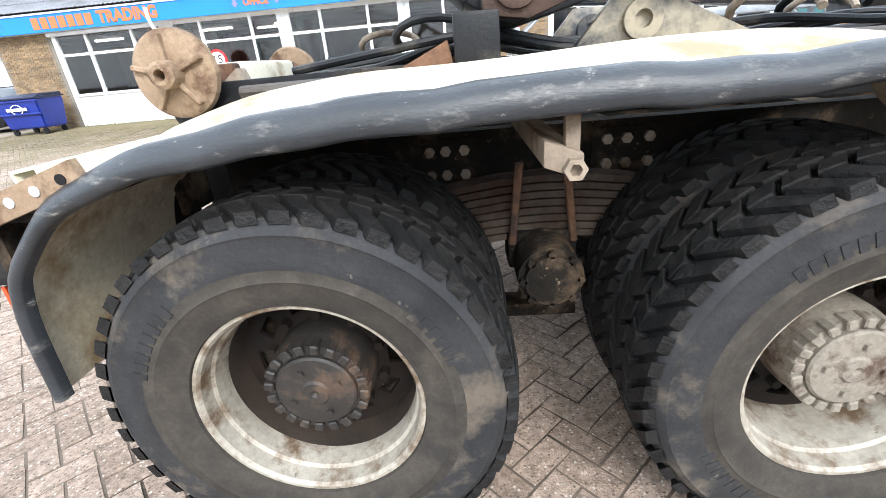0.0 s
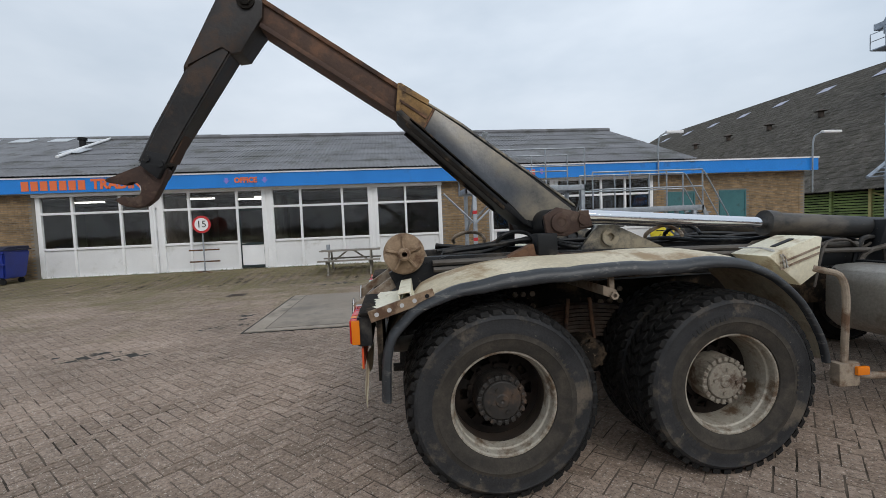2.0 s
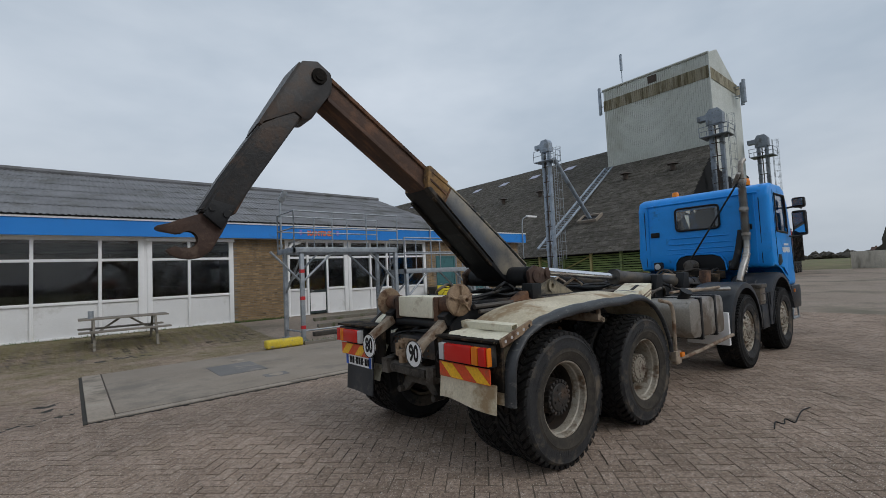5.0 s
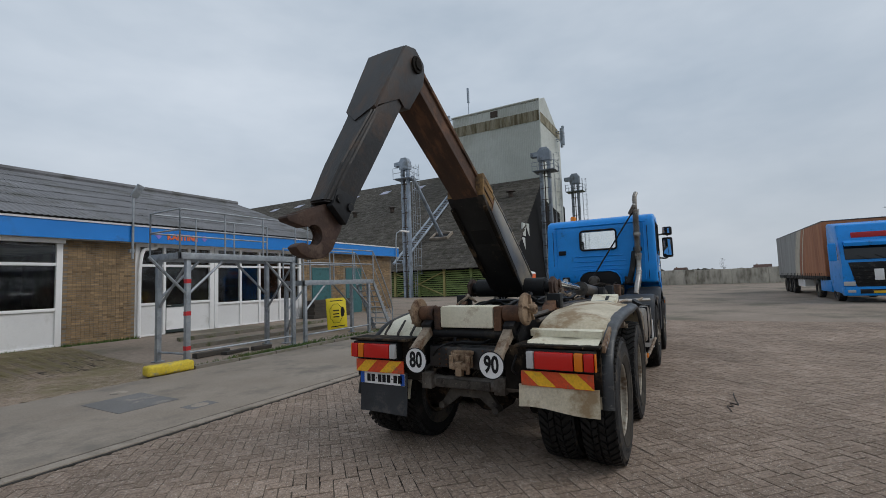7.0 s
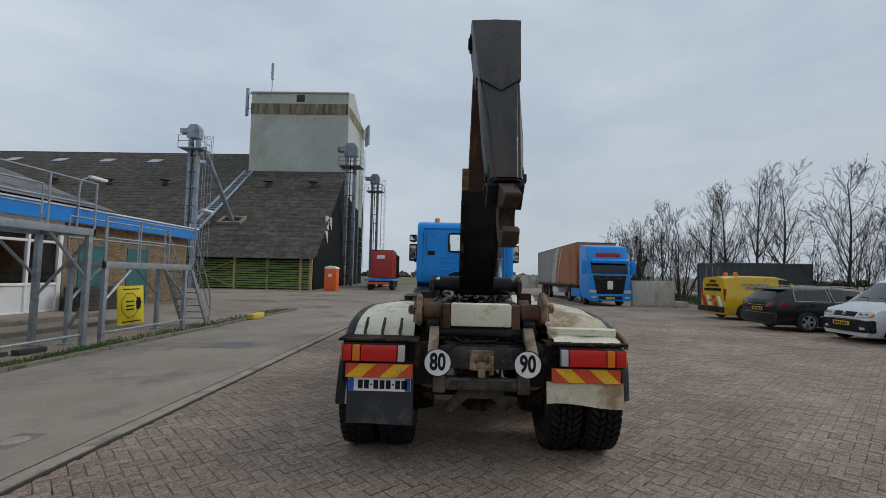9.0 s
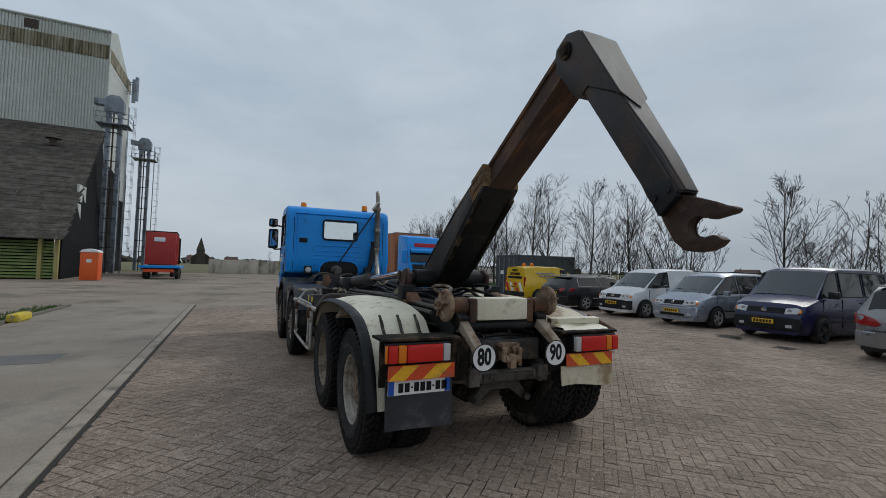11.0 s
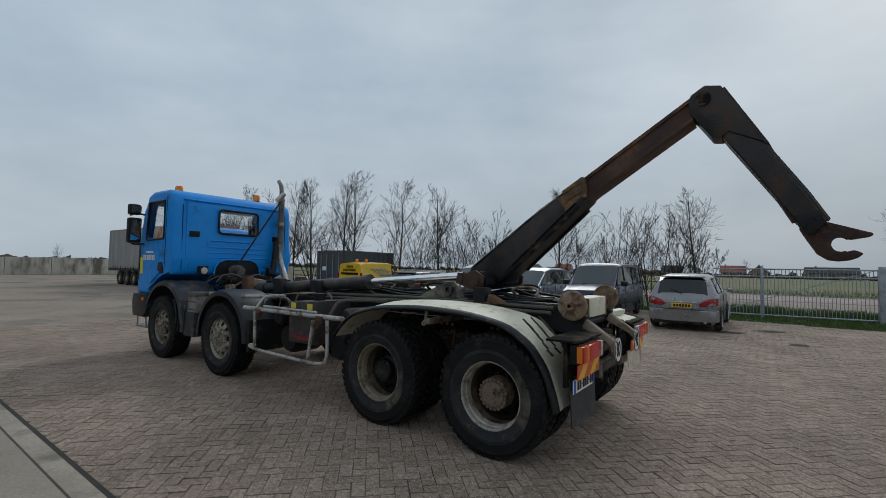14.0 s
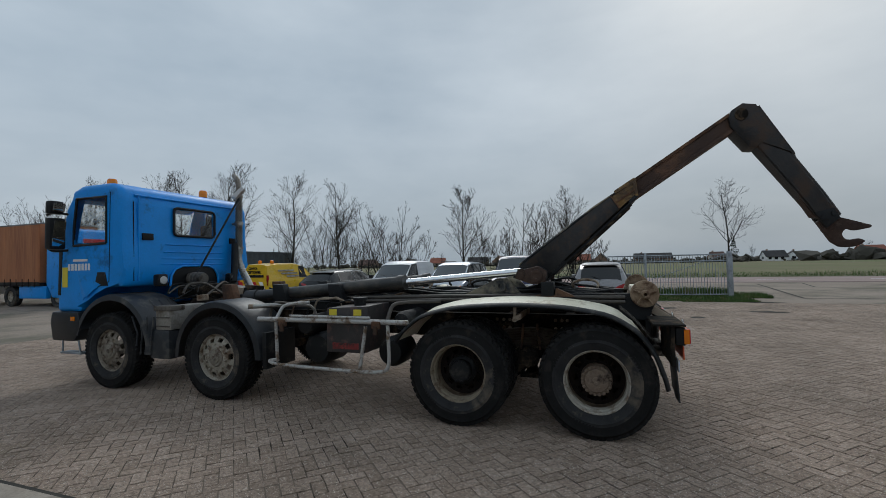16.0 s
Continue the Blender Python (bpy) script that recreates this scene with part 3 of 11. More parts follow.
part("manhole_cover", bm, M["concrete_edge"], slab, "small round cover")
bm = B()
box(bm, 4.68, 5.46, 4.64, 5.46, 0.02, 0.027)
part("hatch", bm, M["hatch"], slab, "dark steel inspection hatch")

# kerb along the far side of the slab, and the grass in its joint
bm = B()
x = 1.3
while x < 14.6:
    box(bm, x, min(x + 0.98, 14.8), 7.04, 7.16, -0.1, 0.07 + 0.008 * math.sin(x * 5), 0.012)
    x += 1.0
structure("kerb", bm, M["kerb"], "low mossy concrete kerb beside the slab", "kerb")

# wet dark stains in the paving around the cars are part of the yard: drain covers
for i, (x, y) in enumerate(((-4.4, 7.75), (2.0, -9.4))):
    bm = B()
    box(bm, x - 0.2, x + 0.2, y - 0.2, y + 0.2, -0.02, 0.006, 0.004)
    for k in range(5):
        box(bm, x - 0.15, x + 0.15, y - 0.16 + k * 0.07, y - 0.13 + k * 0.07, 0.004, 0.011)
    tagged(part("drain_cover", bm, M["iron"]), "square rusty iron drain cover set in paving", "drain cover", "yard drains")

# shallow wet hollows in the paving beside the cars
M["wet"] = surf("wet_dark_grit", (0.03, 0.027, 0.022), (0.05, 0.044, 0.036), 5, 0.8, 0, 0.3, 30, (0.09, 0.08, 0.063), 0.35, 4, spec=0.2)
for i, (x, y, a, b) in enumerate(((-2.1, -11.1, 0.42, 0.3), (-1.1, -10.0, 0.4, 0.34), (-4.8, -10.3, 0.55, 0.3), (-5.6, -13.7, 0.7, 0.3), (3.6, -9.9, 0.6, 0.35), (-2.6, -8.6, 0.3, 0.2))):
    rnd = random.Random(i)
    bm = B()
    ring = []
    for k in range(22):
        g = 2 * math.pi * k / 22
        r = 0.75 + 0.2 * math.sin(2 * g + i) + 0.16 * math.sin(5 * g + 2 * i) + rnd.uniform(-0.12, 0.12)
        ring.append(bm.verts.new((x + a * r * math.cos(g), y + b * r * math.sin(g), 0.009)))
    bm.faces.new(ring)
    tagged(part("puddle", bm, M["wet"]), "shallow dark wet patch in worn paving", "puddle", "wet patches", "structure")

# ---- the office building ----
M["band_blue"] = surf("blue_fascia", (0.007, 0.205, 0.66), (0.01, 0.235, 0.73), 1.0, 0.4, 0, 0.03, 40, (0.02, 0.15, 0.45), 0.12, 1)
M["brick_office"] = surf("ochre_brick", (0.24, 0.16, 0.085), (0.34, 0.235, 0.13), 3, 0.9, 0, 0.35, 50, (0.16, 0.11, 0.065), 0.35, 2, vary=0.28)
M["mortar"] = surf("grey_mortar", (0.19, 0.17, 0.14), (0.25, 0.225, 0.19), 3, 0.95, 0, 0.3, 60)
M["roof_sheet"] = surf("grey_roof_sheets", (0.15, 0.152, 0.162), (0.21, 0.213, 0.225), 0.8, 0.75, 0, 0.2, 20, (0.105, 0.106, 0.1), 0.4, 0.9)
M["room"] = surf("office_interior", (0.12, 0.1, 0.085), (0.2, 0.17, 0.14), 0.6, 0.9, 0, 0, 20, (0.05, 0.035, 0.025), 0.5, 0.7)
M["wood_desk"] = surf("orange_wood", (0.28, 0.11, 0.035), (0.38, 0.17, 0.06), 2, 0.5, 0, 0.05, 30)
M["teal"] = surf("teal_door_paint", (0.035, 0.13, 0.14), (0.05, 0.17, 0.18), 2, 0.5, 0, 0.05, 40, (0.03, 0.08, 0.085), 0.3, 2)
M["orange_sign"] = plain("orange_letters", (0.75, 0.16, 0.05), 0.5)
M["lav_sign"] = plain("violet_sign", (0.24, 0.2, 0.62), 0.5)
M["lamp_glow"] = plain("lit_office_tube", (1.0, 0.97, 0.9), 0.5, 0, 2.6)
M["galv"] = surf("galvanised_steel", (0.3, 0.33, 0.36), (0.4, 0.43, 0.46), 5, 0.5, 0.5, 0.1, 50, (0.24, 0.26, 0.28), 0.4, 4)

WY, WX0, WX1, WZ = 13.27, -14.65, 16.7, 3.2
office = tagged(new("office_building"), "long low brick office with white window fronts and blue fascia", "office building")
# wall bodies in mortar behind the bricks
bm = B()
for x0, x1 in ((WX0, -12.72), (1.36, 3.2), (9.95, WX1)):
    box(bm, x0, x1, WY, WY + 0.22, 0, WZ)
box(bm, WX1 - 0.22, WX1, WY + 0.22, WY + 9, 0, WZ)
box(bm, WX0, WX0 + 0.22, WY + 0.22, WY + 9, 0, WZ)
box(bm, WX0, WX1, WY + 9, WY + 9.2, 0, WZ)
wall = part("wall", bm, M["mortar"], office, "ochre brick wall with grey mortar")
# floor, ceiling and back wall of the rooms
bm = B()
box(bm, WX0 + 0.22, WX1 - 0.22, WY + 0.3, WY + 9, 0, 0.2)
box(bm, WX0 + 0.22, WX1 - 0.22, WY + 0.3, WY + 9, 2.95, 3.1)
box(bm, WX0 + 0.22, WX1 - 0.22, WY + 5.2, WY + 5.3, 0.2, 2.95)
for x in (-8.7, -4.95, 2.2, 9.9):
    box(bm, x - 0.06, x + 0.06, WY + 0.3, WY + 5.2, 0.2, 2.95)
part("interior", bm, M["room"], office, "dim grey-beige rooms behind the windows")
bm = B()
box(bm, WX0 - 0.25, WX1 + 0.25, 12.9, 12.98, 3.12, 3.6)
box(bm, WX1 + 0.17, WX1 + 0.25, 12.98, WY + 9.2, 3.12, 3.6)
box(bm, WX0 - 0.25, WX0 - 0.17, 12.98, WY + 9.2, 3.12, 3.6)
fascia = part("fascia", bm, M["band_blue"], office, "bright blue fascia boards")
bm = B()
box(bm, WX0 - 0.27, WX1 + 0.27, 12.87, 12.99, 3.602, 3.655)
part("fascia_trim", bm, M["white"], office, "pale metal roof edge")
bm = B()
box(bm, WX0 - 0.16, WX1 + 0.16, 12.985, WY + 0.3, 3.12, 3.2)
box(bm, 11.5, WX1 + 0.16, 12.99, WY + 9.1, 3.5, 3.58)
part("soffit", bm, M["white"], office, "white boarded soffit and flat roof")
words("TRADING", 0.46, M["orange_sign"], office, pose(-9.665, 12.888, 3.36, 90, 0, 0), "lettering", 0.004, "orange firm lettering", 1.93, 0.022)
for k in range(7):
    bm = B()
    box(bm, -12.8 + k * 0.293, -12.8 + k * 0.293 + 0.225, 12.884, 12.893, 3.2, 3.52)
    part("sign_bar", bm, M["orange_sign"], office, "orange lettering bar")
words("OFFICE", 0.25, M["orange_sign"], office, pose(-5.6, 12.888, 3.36, 90, 0, 0), "lettering", 0.004, "orange word", 0.78, 0.012)
words("KANTINE", 0.25, M["orange_sign"], office, pose(4.44, 12.888, 3.34, 90, 0, 0), "lettering", 0.004, "orange word", 1.0, 0.012)
for cx in (-6.25, -4.95, 3.68, 5.2):
    bm = B()
    prism(bm, [(cx - 0.05, 3.46), (cx + 0.05, 3.46), (cx + 0.05, 3.37), (cx + 0.11, 3.37), (cx, 3.25), (cx - 0.11, 3.37), (cx - 0.05, 3.37)], 12.886, 12.899)
    part("arrow_sign", bm, M["lav_sign"], office, "small violet down arrow")

# corrugated roof: one sheet row per slope
def corrugated(bm, x0, x1, y0, z0, y1, z1, pitch=0.15, depth=0.015, rows=5):
    n = int((x1 - x0) / pitch * 4)
    prev = None
    slope = (z1 - z0) / (y1 - y0)
    for r in range(rows):
        ya, yb = y0 + (y1 - y0) * r / rows, y0 + (y1 - y0) * (r + 1) / rows + (0.12 if r < rows - 1 and y1 > y0 else 0)
        lo, hi = [], []
        for i in range(n + 1):
            x = x0 + (x1 - x0) * i / n
            w = depth * math.cos(2 * math.pi * i / 4)
            lo.append(bm.verts.new((x, ya, z0 + (ya - y0) * slope + w + 0.006)))
            hi.append(bm.verts.new((x, yb, z0 + (yb - y0) * slope + w)))
        for i in range(n):
            bm.faces.new((lo[i], lo[i + 1], hi[i + 1], hi[i]))
    return bm


for y0, z0, y1, z1, rows in ((12.8, 3.68, 20.0, 6.28, 6), (27.2, 3.68, 20.0, 6.28, 2)):
    for r in range(rows):
        u, v = r / rows, (r + 1) / rows
        bm = B()
        corrugated(bm, WX0 - 0.4, 11.6, y0 + (y1 - y0) * u, z0 + (z1 - z0) * u + 0.012, y0 + (y1 - y0) * min(v + 0.015, 1), z0 + (z1 - z0) * min(v + 0.015, 1), rows=1)
        roof = part("roof_course", bm, M["roof_sheet"], office, "grey corrugated roof sheets", 80)
bm = B()
prism(bm, [(12.85, 3.58), (20.0, 6.18), (27.1, 3.58)], 11.3, 11.5, "x")
part("gable", bm, M["roof_sheet"], office, "grey sheeted gable end")
bm = B()
prism(bm, [(12.85, 3.58), (20.0, 6.18), (27.1, 3.58)], WX0 - 0.2, WX0, "x")
part("gable", bm, M["roof_sheet"], office, "grey sheeted gable end")
bm = B()
tube(bm, [(WX0 - 0.4, 20, 6.33), (11.6, 20, 6.33)], 0.12, 8)
part("ridge_cap", bm, M["roof_sheet"], roof)
def on_slope(x, y, dz=0.0):
    return Vector((x, y, 3.68 + (y - 12.8) * 0.3611 + dz))


ROOF_LIGHT = plain("dull_roof_light", (0.5, 0.53, 0.56), 0.4)
for x, y0, y1 in ((-14.5, 19.2, 19.95), (-13.6, 16.5, 17.35)):
    bm = B()
    q = [on_slope(x - 0.4, y0, 0.06), on_slope(x + 0.4, y0, 0.06), on_slope(x + 0.4, y1, 0.06), on_slope(x - 0.4, y1, 0.06)]
    vs, us = [bm.verts.new(p) for p in q], [bm.verts.new(p + Vector((0, 0, 0.03))) for p in q]
    bm.faces.new(us)
    for i in range(4):
        bm.faces.new((vs[i], vs[(i + 1) % 4], us[(i + 1) % 4], us[i]))
    part("roof_light", bm, ROOF_LIGHT, roof, "pale translucent roof light")
bm = B()
tube(bm, [on_slope(-13.45, 15.6, 0.09), on_slope(-13.7, 17.6, 0.09), on_slope(-13.9, 19.95, 0.09)], 0.06, 6)
part("roof_flashing", bm, M["white"], roof, "pale roof flashing strip")
bm = B()
rod(bm, (-13.9, 17.9, 5.35), (-13.9, 17.9, 5.9), 0.13, 16)
rod(bm, (-13.9, 17.9, 5.88), (-13.9, 17.9, 5.98), 0.18, 16)
part("roof_vent", bm, M["black"], office, "short black roof vent")
M["panel_grey"] = surf("pale_grey_window_panel", (0.68, 0.68, 0.68), (0.75, 0.75, 0.75), 0.8, 0.5, 0, 0.02, 30, (0.58, 0.575, 0.555), 0.2, 1.2, grain=0.1)
M["door_dark"] = surf("dark_green_door_frame", (0.012, 0.022, 0.022), (0.02, 0.034, 0.034), 2, 0.5, 0, 0.05, 40)


def window_front(x_lines, name, door=None, sill=1.2, mid=2.43, top=3.06, base=0.2, doors_plain=()):
    """White frames with two rows of panes over white panels; door: index of the bay that is a door."""
    fr = part("window_front", white_bars(x_lines, sill, mid, top, base, door), M["white"], office, "white window front with panel below")
    for i, (a, b) in enumerate(zip(x_lines, x_lines[1:])):
        rows = ((mid, top),) if i == door else ((sill, mid), (mid, top))
        for z0, z1 in rows:
            bm = B()
            box(bm, a + 0.035, b - 0.035, WY + 0.055, WY + 0.063, z0 + 0.035, z1 - 0.035)
            g = part("pane", bm, M["win_glass"], fr)
            g.visible_shadow = False
        if i == door:
            bm = B()
            box(bm, a + 0.08, b - 0.08, WY + 0.05, WY + 0.058, 1.15, mid - 0.12)
            g = part("pane", bm, M["win_glass"], fr)
            g.visible_shadow = False
            bm = B()
            for u0, u1, z0, z1 in ((a + 0.035, a + 0.085, 0.24, mid - 0.035), (b - 0.085, b - 0.035, 0.24, mid - 0.035), (a + 0.085, b - 0.085, mid - 0.12, mid - 0.035), (a + 0.085, b - 0.085, 1.06, 1.15), (a + 0.085, b - 0.085, 0.24, 0.33)):
                box(bm, u0, u1, WY + 0.03, WY + 0.08, z0, z1)
            d = part("door", bm, M["door_dark"], fr, "glazed door with dark green frame and white panel")
            bm = B()
            box(bm, a + 0.085, b - 0.085, WY + 0.045, WY + 0.06, 0.33, 1.06)
            part("panel", bm, M["white"], d)
            bm = B()
            rod(bm, (a + 0.1, WY + 0.0, 1.12), (a + 0.22, WY + 0.0, 1.12), 0.012, 8)
            rod(bm, (a + 0.1, WY + 0.0, 1.12), (a + 0.1, WY + 0.04, 1.12), 0.012, 8)
            part("handle", bm, M["steel"], d)
        else:
            bm = B()
            box(bm, a + 0.035, b - 0.035, WY + 0.05, WY + 0.09, base + 0.05, sill - 0.035)
            part("panel", bm, M["panel_grey"], fr)


def white_bars(xl, sill, mid, top, base, door):
    bm = B()
    for k, x in enumerate(xl):
        w = 0.07 if k in (0, len(xl) - 1) else 0.04
        box(bm, x - w, x + w, WY - 0.01, WY + 0.1, base, top + 0.08, 0.006)
    for i, (a, b) in enumerate(zip(xl, xl[1:])):
        a2, b2 = a + (0.07 if i == 0 else 0.04), b - (0.07 if i == len(xl) - 2 else 0.04)
        for z, h in ((top + 0.02, 0.06), (mid, 0.04)) + (() if i == door else ((sill, 0.04), (base + 0.025, 0.025))):
            box(bm, a2, b2, WY + 0.0, WY + 0.095, z - h, z + h, 0.005)
    return bm


window_front([-12.62, -11.55, -10.0, -8.98], "a")
window_front([-8.66, -7.72, -6.08, -5.14], "b", door=2)
window_front([-4.88, -3.84, -2.34, -1.33], "c")
window_front([-1.1, 0.0, 1.3], "d")
window_front([3.26, 4.08, 4.9, 5.72], "e", door=1)
window_front([5.9, 6.9, 7.75, 8.75, 9.85], "f", sill=1.08)
# jambs between the fronts, roller blind boxes above
for a, b in ((-12.72, -12.69), (-8.91, -8.73), (-5.07, -4.95), (-1.26, -1.17), (5.79, 5.83), (9.92, 9.95), (3.19, 3.2)):
    bm = B()
    box(bm, a, b, WY + 0.02, WY + 0.2, 0.1, 3.12)
    part("window_post", bm, M["white"], office)
for a, b in ((-12.72, -8.9), (-1.2, 1.38)):
    bm = B()
    box(bm, a, b, WY - 0.14, WY - 0.012, 3.0, 3.11, 0.01)
    part("blind_box", bm, M["white"], office, "white roller blind box")
bm = B()
for a, b in ((-12.72, 1.36), (3.2, 9.95)):
    box(bm, a, b, WY + 0.0, WY + 0.3, 0.0, 0.2)
part("plinth", bm, M["concrete_edge"], office, "grey concrete plinth")
# teal doors of the brick part
for a in (10.62, 12.88):
    bm = B()
    box(bm, a, a + 1.05, WY - 0.012, WY - 0.002, 0.1, 2.36)
    box(bm, a - 0.07, a, WY - 0.03, WY - 0.002, 0.1, 2.43)
    box(bm, a + 1.05, a + 1.12, WY - 0.03, WY - 0.002, 0.1, 2.43)
    box(bm, a, a + 1.05, WY - 0.03, WY - 0.002, 2.36, 2.43)
    d = part("side_door", bm, M["teal"], office, "closed teal painted door")
    bm = B()
    rod(bm, (a + 0.1, WY - 0.05, 1.1), (a + 0.22, WY - 0.05, 1.1), 0.012, 8)
    part("handle", bm, M["steel"], d)
# rooms: desks, ceiling tubes
for i, (x, y) in enumerate(((-10.9, 15.2), (-9.7, 16.0), (-7.5, 15.8), (-3.2, 15.4), (0.2, 15.6), (7.2, 15.4))):
    bm = B()
    box(bm, x - 0.8, x + 0.8, y - 0.4, y + 0.4, 0.9, 0.94, 0.005)
    for dx in (-0.75, 0.7):
        box(bm, x + dx, x + dx + 0.05, y - 0.38, y + 0.38, 0.2, 0.9)
    tagged(part("desk", bm, M["wood_desk"]), "orange-brown wooden desk behind the office window", "desk", "office desks")
for i, (x, y) in enumerate(((-11.9, 14.8), (-10.4, 15.6), (-7.9, 14.8), (-6.4, 15.8), (-5.4, 14.9), (-10.0, 17.2))):
    bm = B()
    box(bm, x - 0.5, x + 0.5, y - 0.05, y + 0.05, 2.88, 2.93)
    tagged(part("ceiling_light", bm, M["lamp_glow"]), "lit fluorescent tube on the office ceiling", "ceiling light", "office lights")
bm = B()
tube(bm, bend([(-8.86, WY - 0.07, 0.2), (-8.86, WY - 0.07, 2.72), (-9.02, WY - 0.3, 2.92), (-9.02, WY - 0.42, 3.2), (-9.02, WY - 0.42, 3.5)]), 0.055, 10)
for z in (0.8, 1.7, 2.5):
    box(bm, -8.93, -8.79, WY - 0.13, WY - 0.01, z, z + 0.04, 0.006)
part("downpipe", bm, M["white"], office, "white plastic rain pipe with cranked top")
bm = B()
tube(bm, bend([(3.28, WY - 0.08, 0.1), (3.28, WY - 0.08, 2.92), (3.75, WY - 0.1, 2.98), (3.8, WY - 0.12, 3.15)]), 0.055, 10)
part("downpipe", bm, M["white"], office, "white plastic rain pipe with a bent top")


def flood_lamp(x, y, z0, z1):
    t = thing("flood_lamp", "slim galvanised post with tilted flood lamp on wall", "flood lamp", "office flood lamps")
    bm = B()
    rod(bm, (x, y, z0), (x, y, z1), 0.035, 10)
    box(bm, x - 0.06, x + 0.06, y, y + 0.15, z0 + 0.2, z0 + 0.3)
    part("post", bm, M["galv"], t)
    bm = B()
    box(bm, -0.1, 0.1, -0.05, 0.05, 0, 0.42, 0.02, pose(x, y, z1 - 0.02, 18, 22, 0))
    part("lamp_head", bm, M["galv"], t, "grey lamp housing")


flood_lamp(2.9, 12.83, 2.6, 4.5)


def street_arm(x, y, z0, z1, dx):
    t = thing("wall_lamp", "galvanised pipe with white street lamp head", "lamp", "yard lamps")
    bm = B()
    tube(bm, bend([(x, y, z0), (x, y, z1 - 0.15), (x + dx * 0.25, y - 0.1, z1)]), 0.03, 8)
    part("post", bm, M["galv"], t)
    bm = B()
    box(bm, x + dx * 0.25, x + dx * 0.95, y - 0.2, y - 0.04, z1 - 0.03, z1 + 0.07, 0.03)
    part("lamp_head", bm, M["white"], t, "white oval lamp head")


street_arm(16.6, 12.82, 2.2, 4.6, 1.2)
street_arm(9.9, 12.83, 2.6, 4.7, 1.0)
street_arm(WX0 - 0.2, 12.8, 2.3, 4.4, -1.2)

# the sheds behind, seen past the office's far corner
bm = B()
prism(bm, [(22, 0), (22, 3.3), (38.9, 10.3), (50, 5.8), (50, 0)], -40, -15.6, "x")
shed = structure("shed_wall", bm, M["white"], "white shed behind the office with grey roof", "shed")
bm = B()
prism(bm, [(21.6, 3.3), (39, 10.354), (39, 10.474), (21.6, 3.42)], -40, -15.5, "x")
shed_roof = tagged(part("shed_roof", bm, M["roof_sheet"]), "grey sheet roof of the shed behind", "roof", "", "structure")
for x in (-36.3, -33.3, -30.6, -27.7):
    bm = B()
    prism(bm, [(36.9, 9.645), (38.0, 10.09), (38.0, 10.13), (36.9, 9.685)], x - 0.75, x + 0.75, "x")
    part("roof_light", bm, ROOF_LIGHT, shed_roof, "pale translucent roof light")
bm = B()
box(bm, -24, -15.8, 21.9, 21.98, 0.9, 1.9)
tagged(part("shed_window", bm, M["dark_glass"]), "dark strip window in white shed wall", "window", "", "structure")

# ---- the hooklift truck; x runs to its front, the rearmost axle stands at x = 0 ----
truck = tagged(new("hooklift_truck"), "blue four-axle hooklift truck with dark rusty hook arm raised", "truck")
AXLES = (0.0, 1.35, 4.565, 6.505)
R_TYRE, Z_AXLE = 0.537, 0.528


